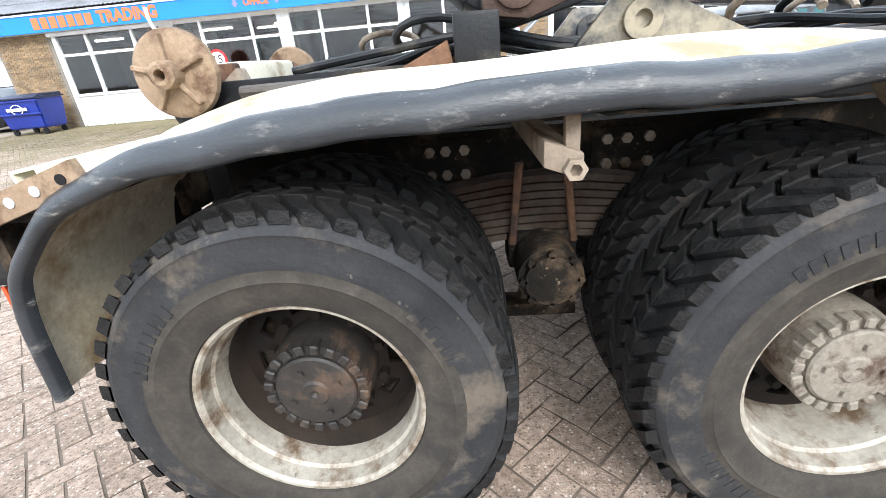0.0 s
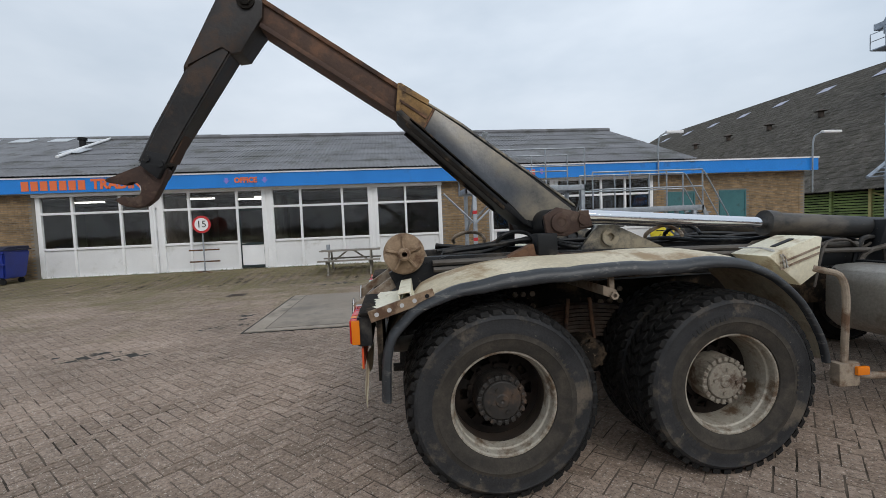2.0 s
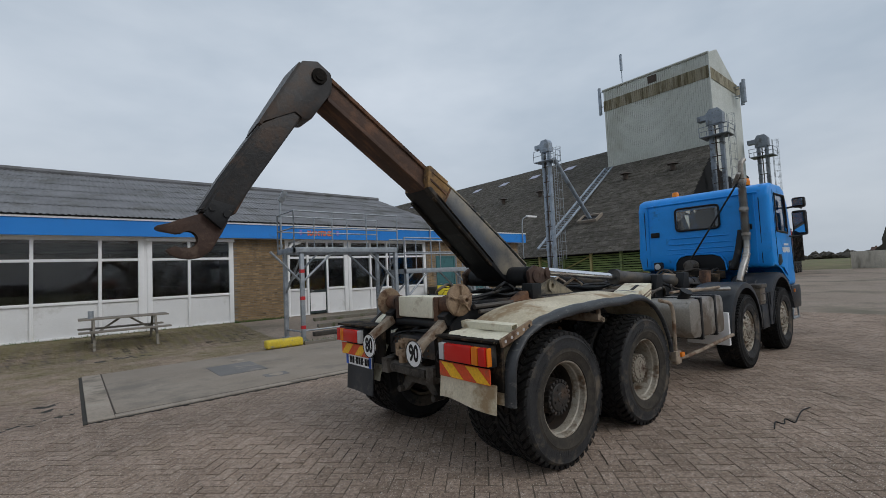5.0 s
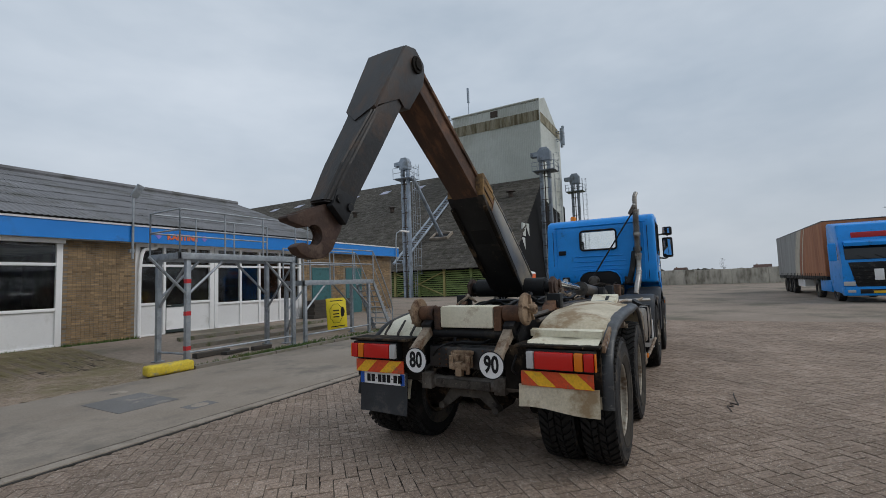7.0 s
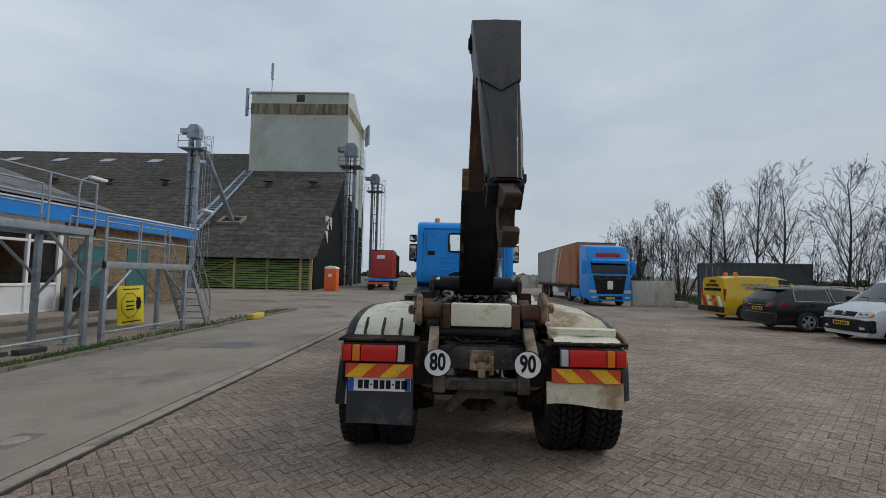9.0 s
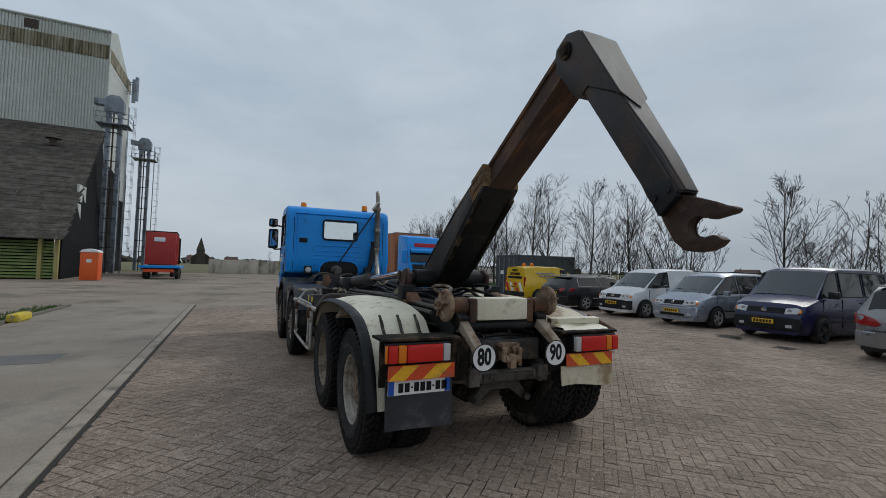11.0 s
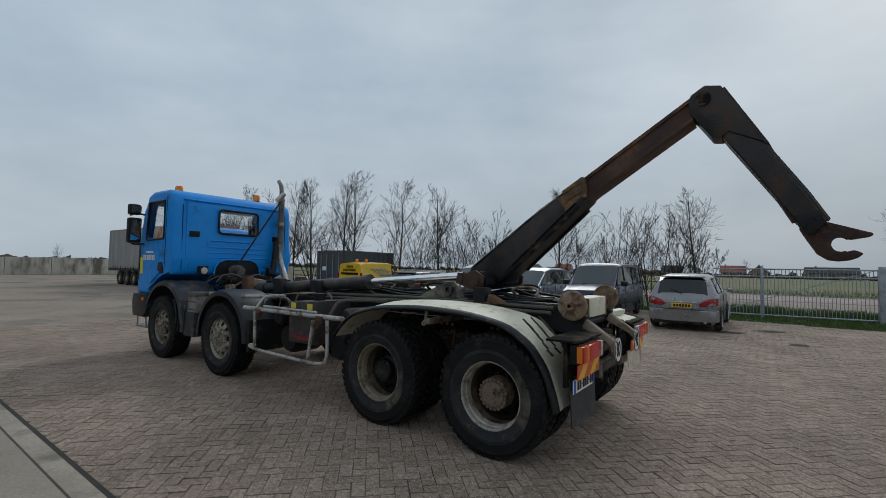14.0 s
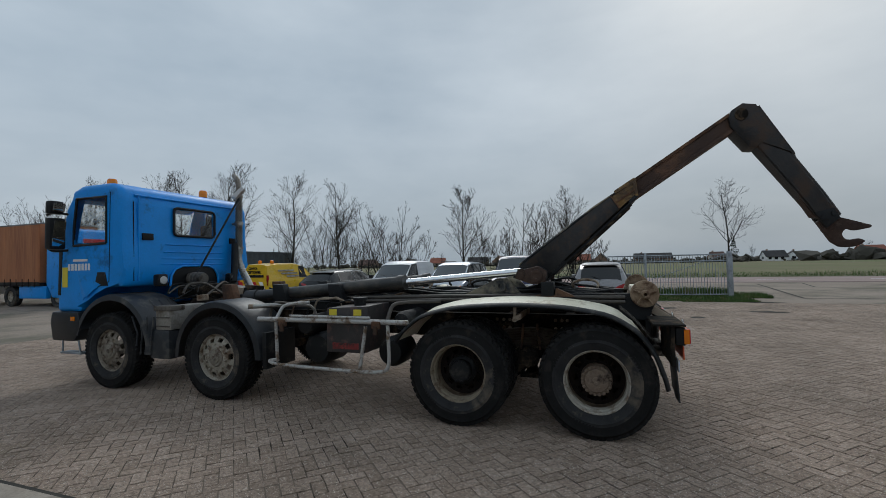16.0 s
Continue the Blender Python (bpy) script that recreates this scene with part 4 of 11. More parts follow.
def tyre_mesh(width, blocks, name):
    bm = B()
    h = width / 2
    r = R_TYRE - 0.024
    prof = [(0.292, -h + 0.05), (0.30, -h + 0.02), (0.335, -h + 0.006), (0.366, -h + 0.001), (0.372, -h - 0.003), (0.378, -h + 0.0005), (0.4, -h - 0.001), (0.43, -h), (0.47, -h + 0.008), (0.478, -h + 0.004), (r - 0.022, -h + 0.012), (r - 0.004, -h + 0.03), (r, -h + 0.05)]
    prof += [(r + 0.002, 0)] + [(a, -b) for a, b in prof[::-1]]
    revolve(bm, prof, (0, 0, 0), 72, "y", closed=True)
    for f in bm.faces:
        if all(v.co.x ** 2 + v.co.z ** 2 > (r - 0.006) ** 2 for v in f.verts):
            f.material_index = 1
        elif all(v.co.x ** 2 + v.co.z ** 2 < 0.402 ** 2 for v in f.verts):
            f.material_index = 2
    # tread lugs: two slanted shoulder rows and two middle rows
    def lug(a0, a1, y0, y1, slant, top):
        vs = []
        for rad, shrink in ((r - 0.003, 0.0), (top, 0.14)):
            for k in (0, 1, 2):
                for y in (y0, y1):
                    t = (y - y0) / (y1 - y0)
                    mid = (a0 + a1) / 2
                    ang = a0 + (a1 - a0) * k / 2
                    ang = mid + (ang - mid) * (1 - shrink) + slant * (t - 0.5)
                    yy = y + (shrink * 0.03 if y == y0 else -shrink * 0.03)
                    rr = rad - (0.016 * (abs(yy) / h) ** 4)
                    vs.append(bm.verts.new((rr * math.cos(ang), yy, rr * math.sin(ang))))
        q = [(6, 7, 9, 8), (8, 9, 11, 10), (0, 6, 8, 2), (2, 8, 10, 4), (1, 3, 9, 7), (3, 5, 11, 9), (0, 1, 7, 6), (4, 10, 11, 5)]
        for ix in q:
            f = bm.faces.new([vs[i] for i in ix])
            f.material_index = 1
    for i in range(blocks):
        a = 2 * math.pi * i / blocks
        w = 2 * math.pi / blocks
        lug(a, a + w * 0.7, -h + 0.014, -h * 0.36, 0.95 * w, R_TYRE)
        lug(a + w * 0.5, a + w * 1.2, h * 0.36, h - 0.014, -0.95 * w, R_TYRE)
        lug(a + w * 0.15, a + w * 1.0, -h * 0.35, -h * 0.03, -0.4 * w, R_TYRE + 0.001)
        lug(a + w * 0.6, a + w * 1.45, h * 0.03, h * 0.35, 0.4 * w, R_TYRE + 0.001)
    # raised bars round the sidewall
    for i, (a0, n) in enumerate(((0.5, 6), (2.4, 8), (4.3, 7))):
        for k in range(n):
            a = a0 + k * 0.075
            m = Matrix.Rotation(-a, 4, "Y") @ Matrix.Translation((0.405, -h - 0.0005, 0))
            box(bm, -0.017, 0.017, -0.0025, 0.002, -0.009, 0.009, 0, m)
    return mesh_of(name, bm, [M["rubber" if width < 0.31 else "rubber_dark"], M["tread" if width < 0.31 else "rubber_dark"], M["rubber_dust" if width < 0.31 else "rubber"]], 40)


TYRE_DRIVE = tyre_mesh(0.30, 46, "drive_tyre")
# the drive tyres on the truck's left take a darker set of rubbers
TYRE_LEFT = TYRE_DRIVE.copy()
for i, k in enumerate(("rubber_dark", "tread", "rubber")):
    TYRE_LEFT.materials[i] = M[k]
TYRE_STEER = tyre_mesh(0.32, 60, "steer_tyre")


def disc_with_holes(bm, y, thick, r0, ra, rb, r1, holes, share=0.5, dish=0.0):
    """A wheel disc with a ring of hand holes."""
    n = holes * 6
    radii = [r0, ra, (ra + rb) / 2, rb, r1]
    grid = []
    for j, rr in enumerate(radii):
        ring = []
        for k in range(n):
            a = 2 * math.pi * k / n
            ring.append(bm.verts.new((rr * math.cos(a), y + dish * (j / 4), rr * math.sin(a))))
        grid.append(ring)
    fs = []
    for j in range(4):
        for k in range(n):
            if j in (1, 2) and k % 6 < 6 * share:
                continue
            fs.append(bm.faces.new((grid[j][k], grid[j][(k + 1) % n], grid[j + 1][(k + 1) % n], grid[j + 1][k])))
    bmesh.ops.recalc_face_normals(bm, faces=fs)
    bmesh.ops.solidify(bm, geom=fs, thickness=thick)


# meshes are built facing -y (outer side), and turned for the other side of the truck
def drive_rim():
    bm = B()
    # flange, deep well and inner barrel
    prof = [(0.296, -0.108), (0.300, -0.114), (0.297, -0.122), (0.288, -0.122), (0.281, -0.112), (0.279, -0.088), (0.276, -0.072), (0.268, -0.064), (0.265, -0.05), (0.262, -0.005), (0.26, 0.06), (0.258, 0.12), (0.285, 0.14), (0.292, 0.10)]
    revolve(bm, prof, (0, 0, 0), 64, "y", closed=True)
    # the barrel behind the flange gets the shade-darkened well colour
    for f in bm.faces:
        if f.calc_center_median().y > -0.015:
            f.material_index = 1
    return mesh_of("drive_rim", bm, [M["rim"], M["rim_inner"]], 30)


def drive_disc():
    bm = B()
    disc_with_holes(bm, 0.085, 0.014, 0.13, 0.172, 0.215, 0.268, 10, 0.5, 0.02)
    for k in range(10):
        a = 2 * math.pi * (k + 0.75) / 10
        p = Vector((0.165 * math.cos(a), 0.08, 0.165 * math.sin(a)))
        rod(bm, p, p + Vector((0, -0.035, 0)), 0.015, 6)
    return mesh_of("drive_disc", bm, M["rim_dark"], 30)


def drive_hub(dark):
    bm = B()
    # hub reduction: barrel, toothed ring and bolted cap
    revolve(bm, [(0.0, 0.12), (0.145, 0.12), (0.145, 0.02), (0.138, -0.02), (0.136, -0.052), (0.0, -0.052)], (0, 0, 0), 40)
    for k in range(20):
        a = 2 * math.pi * k / 20
        m = Matrix.Rotation(-a, 4, "Y") @ Matrix.Translation((0.126, -0.05, 0))
        box(bm, -0.012, 0.016, -0.016, 0.03, -0.0125, 0.0125, 0.004, m, 1)
    revolve(bm, [(0.0, -0.04), (0.109, -0.05), (0.109, -0.064), (0.103, -0.07), (0.04, -0.072), (0.034, -0.078), (0.012, -0.078), (0.0, -0.07)], (0, 0, 0), 36)
    for k in range(4):
        a = 2 * math.pi * (k + 0.35) / 4
        p = Vector((0.07 * math.cos(a), -0.066, 0.07 * math.sin(a)))
        rod(bm, p, p + Vector((0, -0.014, 0)), 0.011, 6)
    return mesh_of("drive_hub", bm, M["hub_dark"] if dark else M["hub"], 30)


def plain_hub():
    bm = B()
    revolve(bm, [(0.0, 0.12), (0.15, 0.12), (0.15, 0.05), (0.12, 0.03), (0.115, -0.03), (0.1, -0.045), (0.03, -0.05), (0.0, -0.05)], (0, 0, 0), 36)
    for k in range(10):
        a = 2 * math.pi * k / 10
        p = Vector((0.1, 0, 0))
        q = Matrix.Rotation(-a, 4, "Y") @ p
        rod(bm, q + Vector((0, -0.03, 0)), q + Vector((0, -0.055, 0)), 0.012, 6)
    return mesh_of("plain_hub", bm, M["black_plastic"], 30)


def steer_rim():
    bm = B()
    prof = [(0.296, -0.108), (0.300, -0.114), (0.297, -0.122), (0.288, -0.122), (0.281, -0.112), (0.276, -0.085), (0.268, -0.06), (0.262, 0.06), (0.258, 0.12), (0.285, 0.14), (0.292, 0.10)]
    revolve(bm, prof, (0, 0, 0), 64, "y", closed=True)
    disc_with_holes(bm, -0.135, 0.012, 0.10, 0.195, 0.245, 0.278, 10, 0.5, 0.045)
    for k in range(10):
        a = 2 * math.pi * (k + 0.75) / 10
        p = Vector((0.167 * math.cos(a), -0.118, 0.167 * math.sin(a)))
        rod(bm, p, p + Vector((0, -0.04, 0)), 0.017, 6, 0.012)
    return mesh_of("steer_rim", bm, M["rim"], 30)


def steer_hub():
    bm = B()
    revolve(bm, [(0.0, 0.0), (0.115, 0.0), (0.118, -0.13), (0.1, -0.152), (0.075, -0.15), (0.07, -0.16), (0.03, -0.165), (0.025, -0.185), (0.0, -0.187)], (0, 0, 0), 36)
    return mesh_of("steer_hub", bm, M["hub"], 30)


RUSTY_RIM = surf("rusty_dark_rim", (0.21, 0.175, 0.135), (0.34, 0.295, 0.24), 6, 0.7, 0.1, 0.25, 60, (0.045, 0.03, 0.02), 0.5, 7)
RIM_D, DISC_D, HUB_LIGHT, HUB_DARK, HUB_PLAIN, RIM_S, HUB_S = drive_rim(), drive_disc(), drive_hub(False), drive_hub(True), plain_hub(), steer_rim(), steer_hub()


RIM_S_DARK = RIM_S.copy()
RIM_S_DARK.materials[0] = RUSTY_RIM
HUB_RUSTY = HUB_LIGHT.copy()
HUB_RUSTY.materials[0] = surf("rusty_brown_hub", (0.17, 0.12, 0.085), (0.29, 0.225, 0.17), 9, 0.8, 0.1, 0.35, 60, (0.04, 0.025, 0.018), 0.4, 9)
RIM_D_LIGHT, RIM_D_RUSTY = RIM_D.copy(), RIM_D.copy()
RIM_D_LIGHT.materials[1] = M["rim"]
RIM_D_RUSTY.materials[0] = surf("weathered_cream_rim", (0.25, 0.21, 0.15), (0.37, 0.32, 0.24), 6, 0.6, 0.1, 0.25, 60, (0.11, 0.07, 0.042), 0.5, 6, chips=(0.08, 0.05, 0.03), chip_scale=24, chip_amount=0.6)
RIM_D_RUSTY.materials[1] = surf("rust_brown_rim_well", (0.06, 0.038, 0.024), (0.12, 0.08, 0.052), 5, 0.7, 0.1, 0.25, 60, (0.2, 0.16, 0.11), 0.35, 5)
RIM_D_CLEAN = RIM_D.copy()
RIM_D_CLEAN.materials[0] = surf("chalky_grey_rim", (0.35, 0.32, 0.27), (0.5, 0.465, 0.4), 6, 0.5, 0.1, 0.25, 60, (0.16, 0.115, 0.075), 0.42, 8, chips=(0.12, 0.08, 0.05), chip_scale=26, chip_amount=0.7)
RIM_D_CLEAN.materials[1] = RIM_D_RUSTY.materials[1]


def wheel(x, y, side, kind, turn, hub=None):
    """side: -1 the truck's right, 1 its left."""
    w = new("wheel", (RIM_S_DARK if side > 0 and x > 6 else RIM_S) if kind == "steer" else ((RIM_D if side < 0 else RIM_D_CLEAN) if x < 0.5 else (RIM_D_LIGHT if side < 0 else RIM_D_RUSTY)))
    w.parent = truck
    w.matrix_basis = pose(x, y, Z_AXLE, 0, turn, 180 if side > 0 else 0)
    w["label"] = {"steer": "grey steel steering wheel with ten nuts", "drive": "dirty deep-dished twin rear wheel", "inner": "inner twin rear wheel"}[kind]
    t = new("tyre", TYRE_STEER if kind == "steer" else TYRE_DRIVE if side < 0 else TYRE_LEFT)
    t.parent = w
    t["label"] = "worn dusty black truck tyre"
    if kind == "steer":
        h = new("hub", HUB_S)
        h.parent = w
    elif kind == "drive":
        d = new("disc", DISC_D)
        d.parent = w
        h = new("hub", hub)
        h.parent = w
        h["label"] = "toothed greasy wheel hub"
    return w


for side in (-1, 1):
    for i, x in enumerate(AXLES[:2]):
        hub = (HUB_DARK, HUB_LIGHT)[i] if side < 0 else (HUB_RUSTY, HUB_PLAIN)[i]
        wheel(x, side * 1.085, side, "drive", 31 * i + 8, hub)
        wheel(x, side * 0.745, side, "inner", 17 * i + 3)
    for i, x in enumerate(AXLES[2:]):
        wheel(x, side * 1.075, side, "steer", 23 * i + 5)

# frame rails and cross members
for s in (-1, 1):
    bm = B()
    for a, b, c, d in ((0.30, 0.385, 1.04, 1.055), (0.30, 0.385, 0.78, 0.795), (0.375, 0.385, 0.795, 1.04)):
        box(bm, -0.5, 7.5, s * a, s * b, c, d)
    part("chassis_rail", bm, M["grime"], truck, "grimy steel chassis rail")
    bm = B()
    # hooklift subframe beam, tapered at the back
    prism(bm, [(-0.55, 1.1), (5.4, 1.06), (5.4, 1.2), (2.2, 1.27), (0.2, 1.3), (-0.42, 1.3), (-0.6, 1.2)], s * 0.36, s * 0.46, "y", 0.008)
    part("subframe_beam", bm, M["dark_paint"], truck, "dark grey hooklift subframe beam")
for x in (-0.42, 0.3, 1.0, 1.9, 2.9, 3.9, 5.0, 6.0, 7.2):
    bm = B()
    box(bm, x - 0.05, x + 0.05, -0.375, 0.375, 0.82, 1.02)
    part("cross_member", bm, M["grime"], truck)
for x in AXLES[:2]:
    bm = B()
    rod(bm, (x, -0.95, Z_AXLE), (x, 0.95, Z_AXLE), 0.085, 16)
    revolve(bm, [(0.0, -0.22), (0.14, -0.2), (0.22, -0.08), (0.22, 0.08), (0.14, 0.2), (0.0, 0.22)], (x, 0, Z_AXLE), 24)
    for k in (-1, 1):
        revolve(bm, [(0.06, k * 0.42), (0.2, k * 0.42), (0.225, k * 0.6), (0.225, k * 0.93), (0.06, k * 0.93)], (x, 0, Z_AXLE), 28)
    part("rear_axle", bm, M["grime"], truck)
for x in AXLES[2:]:
    bm = B()
    box(bm, x - 0.06, x + 0.06, -0.95, 0.95, Z_AXLE - 0.14, Z_AXLE - 0.02, 0.02)
    part("front_axle", bm, M["grime"], truck)
for s in (-1, 1):
    bm = B()
    for k in range(8):
        half = 0.6 - 0.045 * k
        z = 0.93 - 0.028 * k
        ring = []
        for t in range(9):
            u = -1 + t / 4
            zz = z - 0.11 * (u * half / 0.6) ** 2 * 1.0
            ring.append((0.68 + u * half, zz))
        lo = [(a, b - 0.022) for a, b in ring]
        prism(bm, ring + lo[::-1], s * 0.53, s * 0.62)
    part("leaf_spring", bm, M["spring"], truck, "rusty stacked leaf spring")
    bm = B()
    box(bm, 0.56, 0.8, s * 0.5, s * 0.64, 0.60, 0.74, 0.02)
    rod(bm, (0.68, s * 0.62, 0.64), (0.68, s * 0.8, 0.64), 0.105, 20)
    rod(bm, (0.68, s * 0.8, 0.64), (0.68, s * 0.825, 0.64), 0.085, 20)
    for k in range(8):
        a = 2 * math.pi * k / 8
        rod(bm, (0.68 + 0.09 * math.cos(a), s * 0.8, 0.64 + 0.09 * math.sin(a)), (0.68 + 0.09 * math.cos(a), s * 0.825, 0.64 + 0.09 * math.sin(a)), 0.013, 6)
    prism(bm, [(0.52, 0.78), (0.62, 0.78), (0.76, 0.42), (0.66, 0.42)], s * 0.5, s * 0.56)
    prism(bm, [(0.84, 0.78), (0.74, 0.78), (0.60, 0.42), (0.70, 0.42)], s * 0.5, s * 0.56)
    box(bm, 0.55, 0.81, s * 0.5, s * 0.6, 0.38, 0.43)
    part("bogie_pivot", bm, M["grime"], truck, "bolted bogie pivot hub")
    bm = B()
    for x in (0.575, 0.785):
        rod(bm, (x + (0.03 if x < 0.6 else -0.03), s * 0.64, 0.98), (x, s * 0.64, 0.7), 0.014, 8)
    part("spring_bolt", bm, M["rust"], truck)
    for a, marks in ((0.24, (0.3, 0.36, 0.43)), (0.9, (0.95, 1.02, 1.1))):
        bm = B()
        box(bm, a, a + 0.26, s * 0.385, s * 0.4, 0.82, 1.03)
        plate = part("frame_plate", bm, M["grime"], truck, "bolted frame plate")
        for x in marks:
            for z in (0.99, 0.9):
                bm = B()
                rod(bm, (x, s * 0.4, z), (x, s * 0.42, z), 0.02, 6)
                part("bolt", bm, M["dusty"], plate)

# ---- rear mudguards ----
def guard(profile, s, name_label, wobble=0.0):
    rnd = random.Random(5 if s < 0 else 9)
    pts = bend([(a, 0, b) for a, b in profile], 3)
    inner, outer = 0.60, 1.2
    bm = B()
    rows = []
    for k, p in enumerate(pts):
        row = []
        for j in range(7):
            t = j / 6
            crown = 0.035 * math.sin(math.pi * min(t * 1.1, 1)) if p.z > 1.0 else 0.0
            dz = wobble * math.sin(p.x * 7 + t * 4) * (0.3 + t) if p.z > 1.0 else 0
            row.append((p.x, s * (inner + (outer - inner) * t), p.z + crown + dz + (0.03 * (1 - t) if p.z > 1.1 else 0)))
        rows.append(row)
    sheet(bm, rows, 0.006)
    g = part("mudguard", bm, M["cream_dirty"] if s < 0 else M["cream"], truck, name_label)
    # rolled rubber edge
    bm = B()
    rows = []
    n = len(pts)
    for k, p in enumerate(pts):
        d = (pts[min(k + 1, n - 1)] - pts[max(k - 1, 0)]).normalized()
        nrm = Vector((-d.z, 0, d.x))
        if nrm.z < 0 and abs(nrm.z) > 0.15:
            nrm = -nrm
        if abs(nrm.z) <= 0.15:
            nrm = Vector((-1 if p.x < 0.6 else 1, 0, nrm.z))
        dz = wobble * math.sin(p.x * 7 + 4) * 0.5 if p.z > 1.0 else 0
        row = []
        near_end = min(max((p.x + 0.5) / 0.55, 0), 1) if s < 0 else 1
        drop = 0.38 + 0.3 * near_end - 0.28 * min(max((p.x - 0.9) / 0.7, 0), 1) if s < 0 else 0.3
        wave = 0.004 * math.sin(p.x * 11) + 0.003 * math.sin(p.x * 27 + 1) if s < 0 else 0.0
        for u, v in ((1.15, 0.010), (1.175, 0.016), (1.2, 0.013), (1.218, 0.003), (1.23, -0.016), (1.236, -0.045), (1.234, -0.075), (1.224, -0.09), (1.2, -0.094)):
            row.append(Vector((p.x, s * u, p.z + dz)) + nrm * ((v * drop if v < 0 else v) + wave))
        rows.append(row)
    sheet(bm, rows, 0.012)
    part("rubber_edge", bm, M["flap_rubber"] if s < 0 else M["black_plastic"], g, "scuffed black rubber edge strip", 60)
    return g


PROFILE_R = [(-0.645, 0.60), (-0.635, 0.83), (-0.598, 0.965), (-0.455, 1.085), (-0.28, 1.168), (-0.08, 1.213), (0.17, 1.24), (0.5, 1.25), (0.9, 1.256), (1.28, 1.262), (1.55, 1.205), (1.78, 1.03), (1.94, 0.75), (1.97, 0.62)]
PROFILE_L = [(-0.605, 0.50), (-0.585, 0.6), (-0.51, 0.82), (-0.375, 1.01), (-0.14, 1.155), (0.26, 1.225), (0.8, 1.245), (1.38, 1.21), (1.75, 1.115), (1.96, 0.95), (2.05, 0.83)]
guard(PROFILE_R, -1, "dented cream steel mudguard over the twin wheels", 0.008)
guard_l = guard(PROFILE_L, 1, "cream steel mudguard with burnt slots")
# slots burnt into the rear end of the left mudguard
for y in (0.72, 0.88, 1.04):
    bm = B()
    for k in range(6):
        z = 1.12 - 0.036 * k
        x = -0.26 - 0.045 * k
        box(bm, -0.036, 0.036, -0.012 - 0.003 * (k % 2), 0.012 + 0.002 * (k % 3), -0.006, 0.0035, 0.002, pose(x + 0.01 * (y - 0.88), y, z + 0.055 - 0.006 * k * k * 0.4, 0, -42, 0), 1)
    part("scorched_slot", bm, M["grime_pale"], guard_l, "burnt slot patch")
# brackets under the guards: square tube with open socket
for s, xs in ((-1, (0.62,)), (1, (0.72,))):
    for x in xs:
        bm = B()
        prism(bm, [(x - 0.03, 1.09), (x + 0.05, 1.06), (x + 0.05, 1.115), (x - 0.03, 1.145)], s * 0.55, s * 1.18, "y", 0.005)
        box(bm, x + 0.015, x + 0.045, s * 1.14, s * 1.165, 1.09, 1.235, 0.003)
        revolve(bm, [(0.013, s * 1.17), (0.024, s * 1.17), (0.024, s * 1.2), (0.013, s * 1.2)], (x + 0.03, 0, 1.086), 6, "y", closed=True)
        part("guard_bracket", bm, M["dusty"], truck, "dusty square guard bracket")

# ---- tail: lights, boards, flaps, roller ----
def tail_light(s):
    bm = B()
    box(bm, -0.66, -0.58, s * 0.62, s * 1.14, 0.885, 1.045, 0.012)
    body = part("tail_light", bm, M["black_plastic"], truck, "long red and amber tail light")
    body.matrix_basis = Matrix.Translation((-0.1 if s > 0 else -0.115, 0, 0))
    for a, b, m in ((0.625, 0.69, "white_lens"), (0.69, 0.99, "red_lens"), (0.99, 1.06, "amber_lens"), (1.06, 1.138, "red_lens")):
        bm = B()
        box(bm, -0.70, -0.655, s * (a + 0.0035), s * (b - 0.0035), 0.9, 1.03, 0.01)
        part("lens", bm, M[m], body)
    bm = B()
    box(bm, -0.688, -0.645, s * 1.139, s * 1.15, 0.9, 1.03, 0.004)
    part("lens", bm, M["amber_lens"], body, "amber side lens")
    return body


for s in (-1, 1):
    tail_light(s)
    # striped boards
    y0, y1, z0, z1 = 0.565, 1.118, 0.758, 0.874
    bm = B()
    box(bm, -0.632, -0.622, s * y0, s * y1, z0, z1)
    board = part("warning_board", bm, M["refl_red"], truck, "red and yellow diagonal striped warning board")
    board.matrix_basis = Matrix.Translation((-0.115 if s > 0 else -0.125, 0, 0))
    for c in (0.68, 0.96):
        bm = B()
        lo, hi = c - 0.035, c + 0.1
        prism(bm, [(s * (lo + 0.06), z0 + 0.004), (s * (hi + 0.06), z0 + 0.004), (s * (hi - 0.06), z1 - 0.004), (s * (lo - 0.06), z1 - 0.004)], -0.6345, -0.631, "x")
        part("stripe", bm, M["refl_yellow"], board)
# light carrier frame
for s in (-1, 1):
    bm = B()
    box(bm, -0.76, -0.5, s * 0.52, s * 1.18, 1.055, 1.075, 0.004)
    box(bm, -0.575, -0.545, s * 0.45, s * 0.62, 0.88, 1.05, 0.004)
    box(bm, -0.67, -0.64, s * 0.4, s * 1.16, 0.7, 1.05)
    part("light_carrier", bm, M["grime"], truck, "dark bent light carrier plate")
bm = B()
ys = [float(v) for v in np.linspace(-0.6, -1.15, 9)]
sheet(bm, [[(-0.705, y, 1.062 + 0.012 * math.sin(y * 23)) for y in ys], [(-0.66, y, 1.085 + 0.01 * math.sin(y * 19)) for y in ys], [(-0.56, y, 1.1 + 0.008 * math.sin(y * 17 + 1)) for y in ys], [(-0.45, y, 1.125) for y in ys]], 0.005)
part("bent_cover", bm, M["cream"], truck, "bent cream sheet over the tail light")
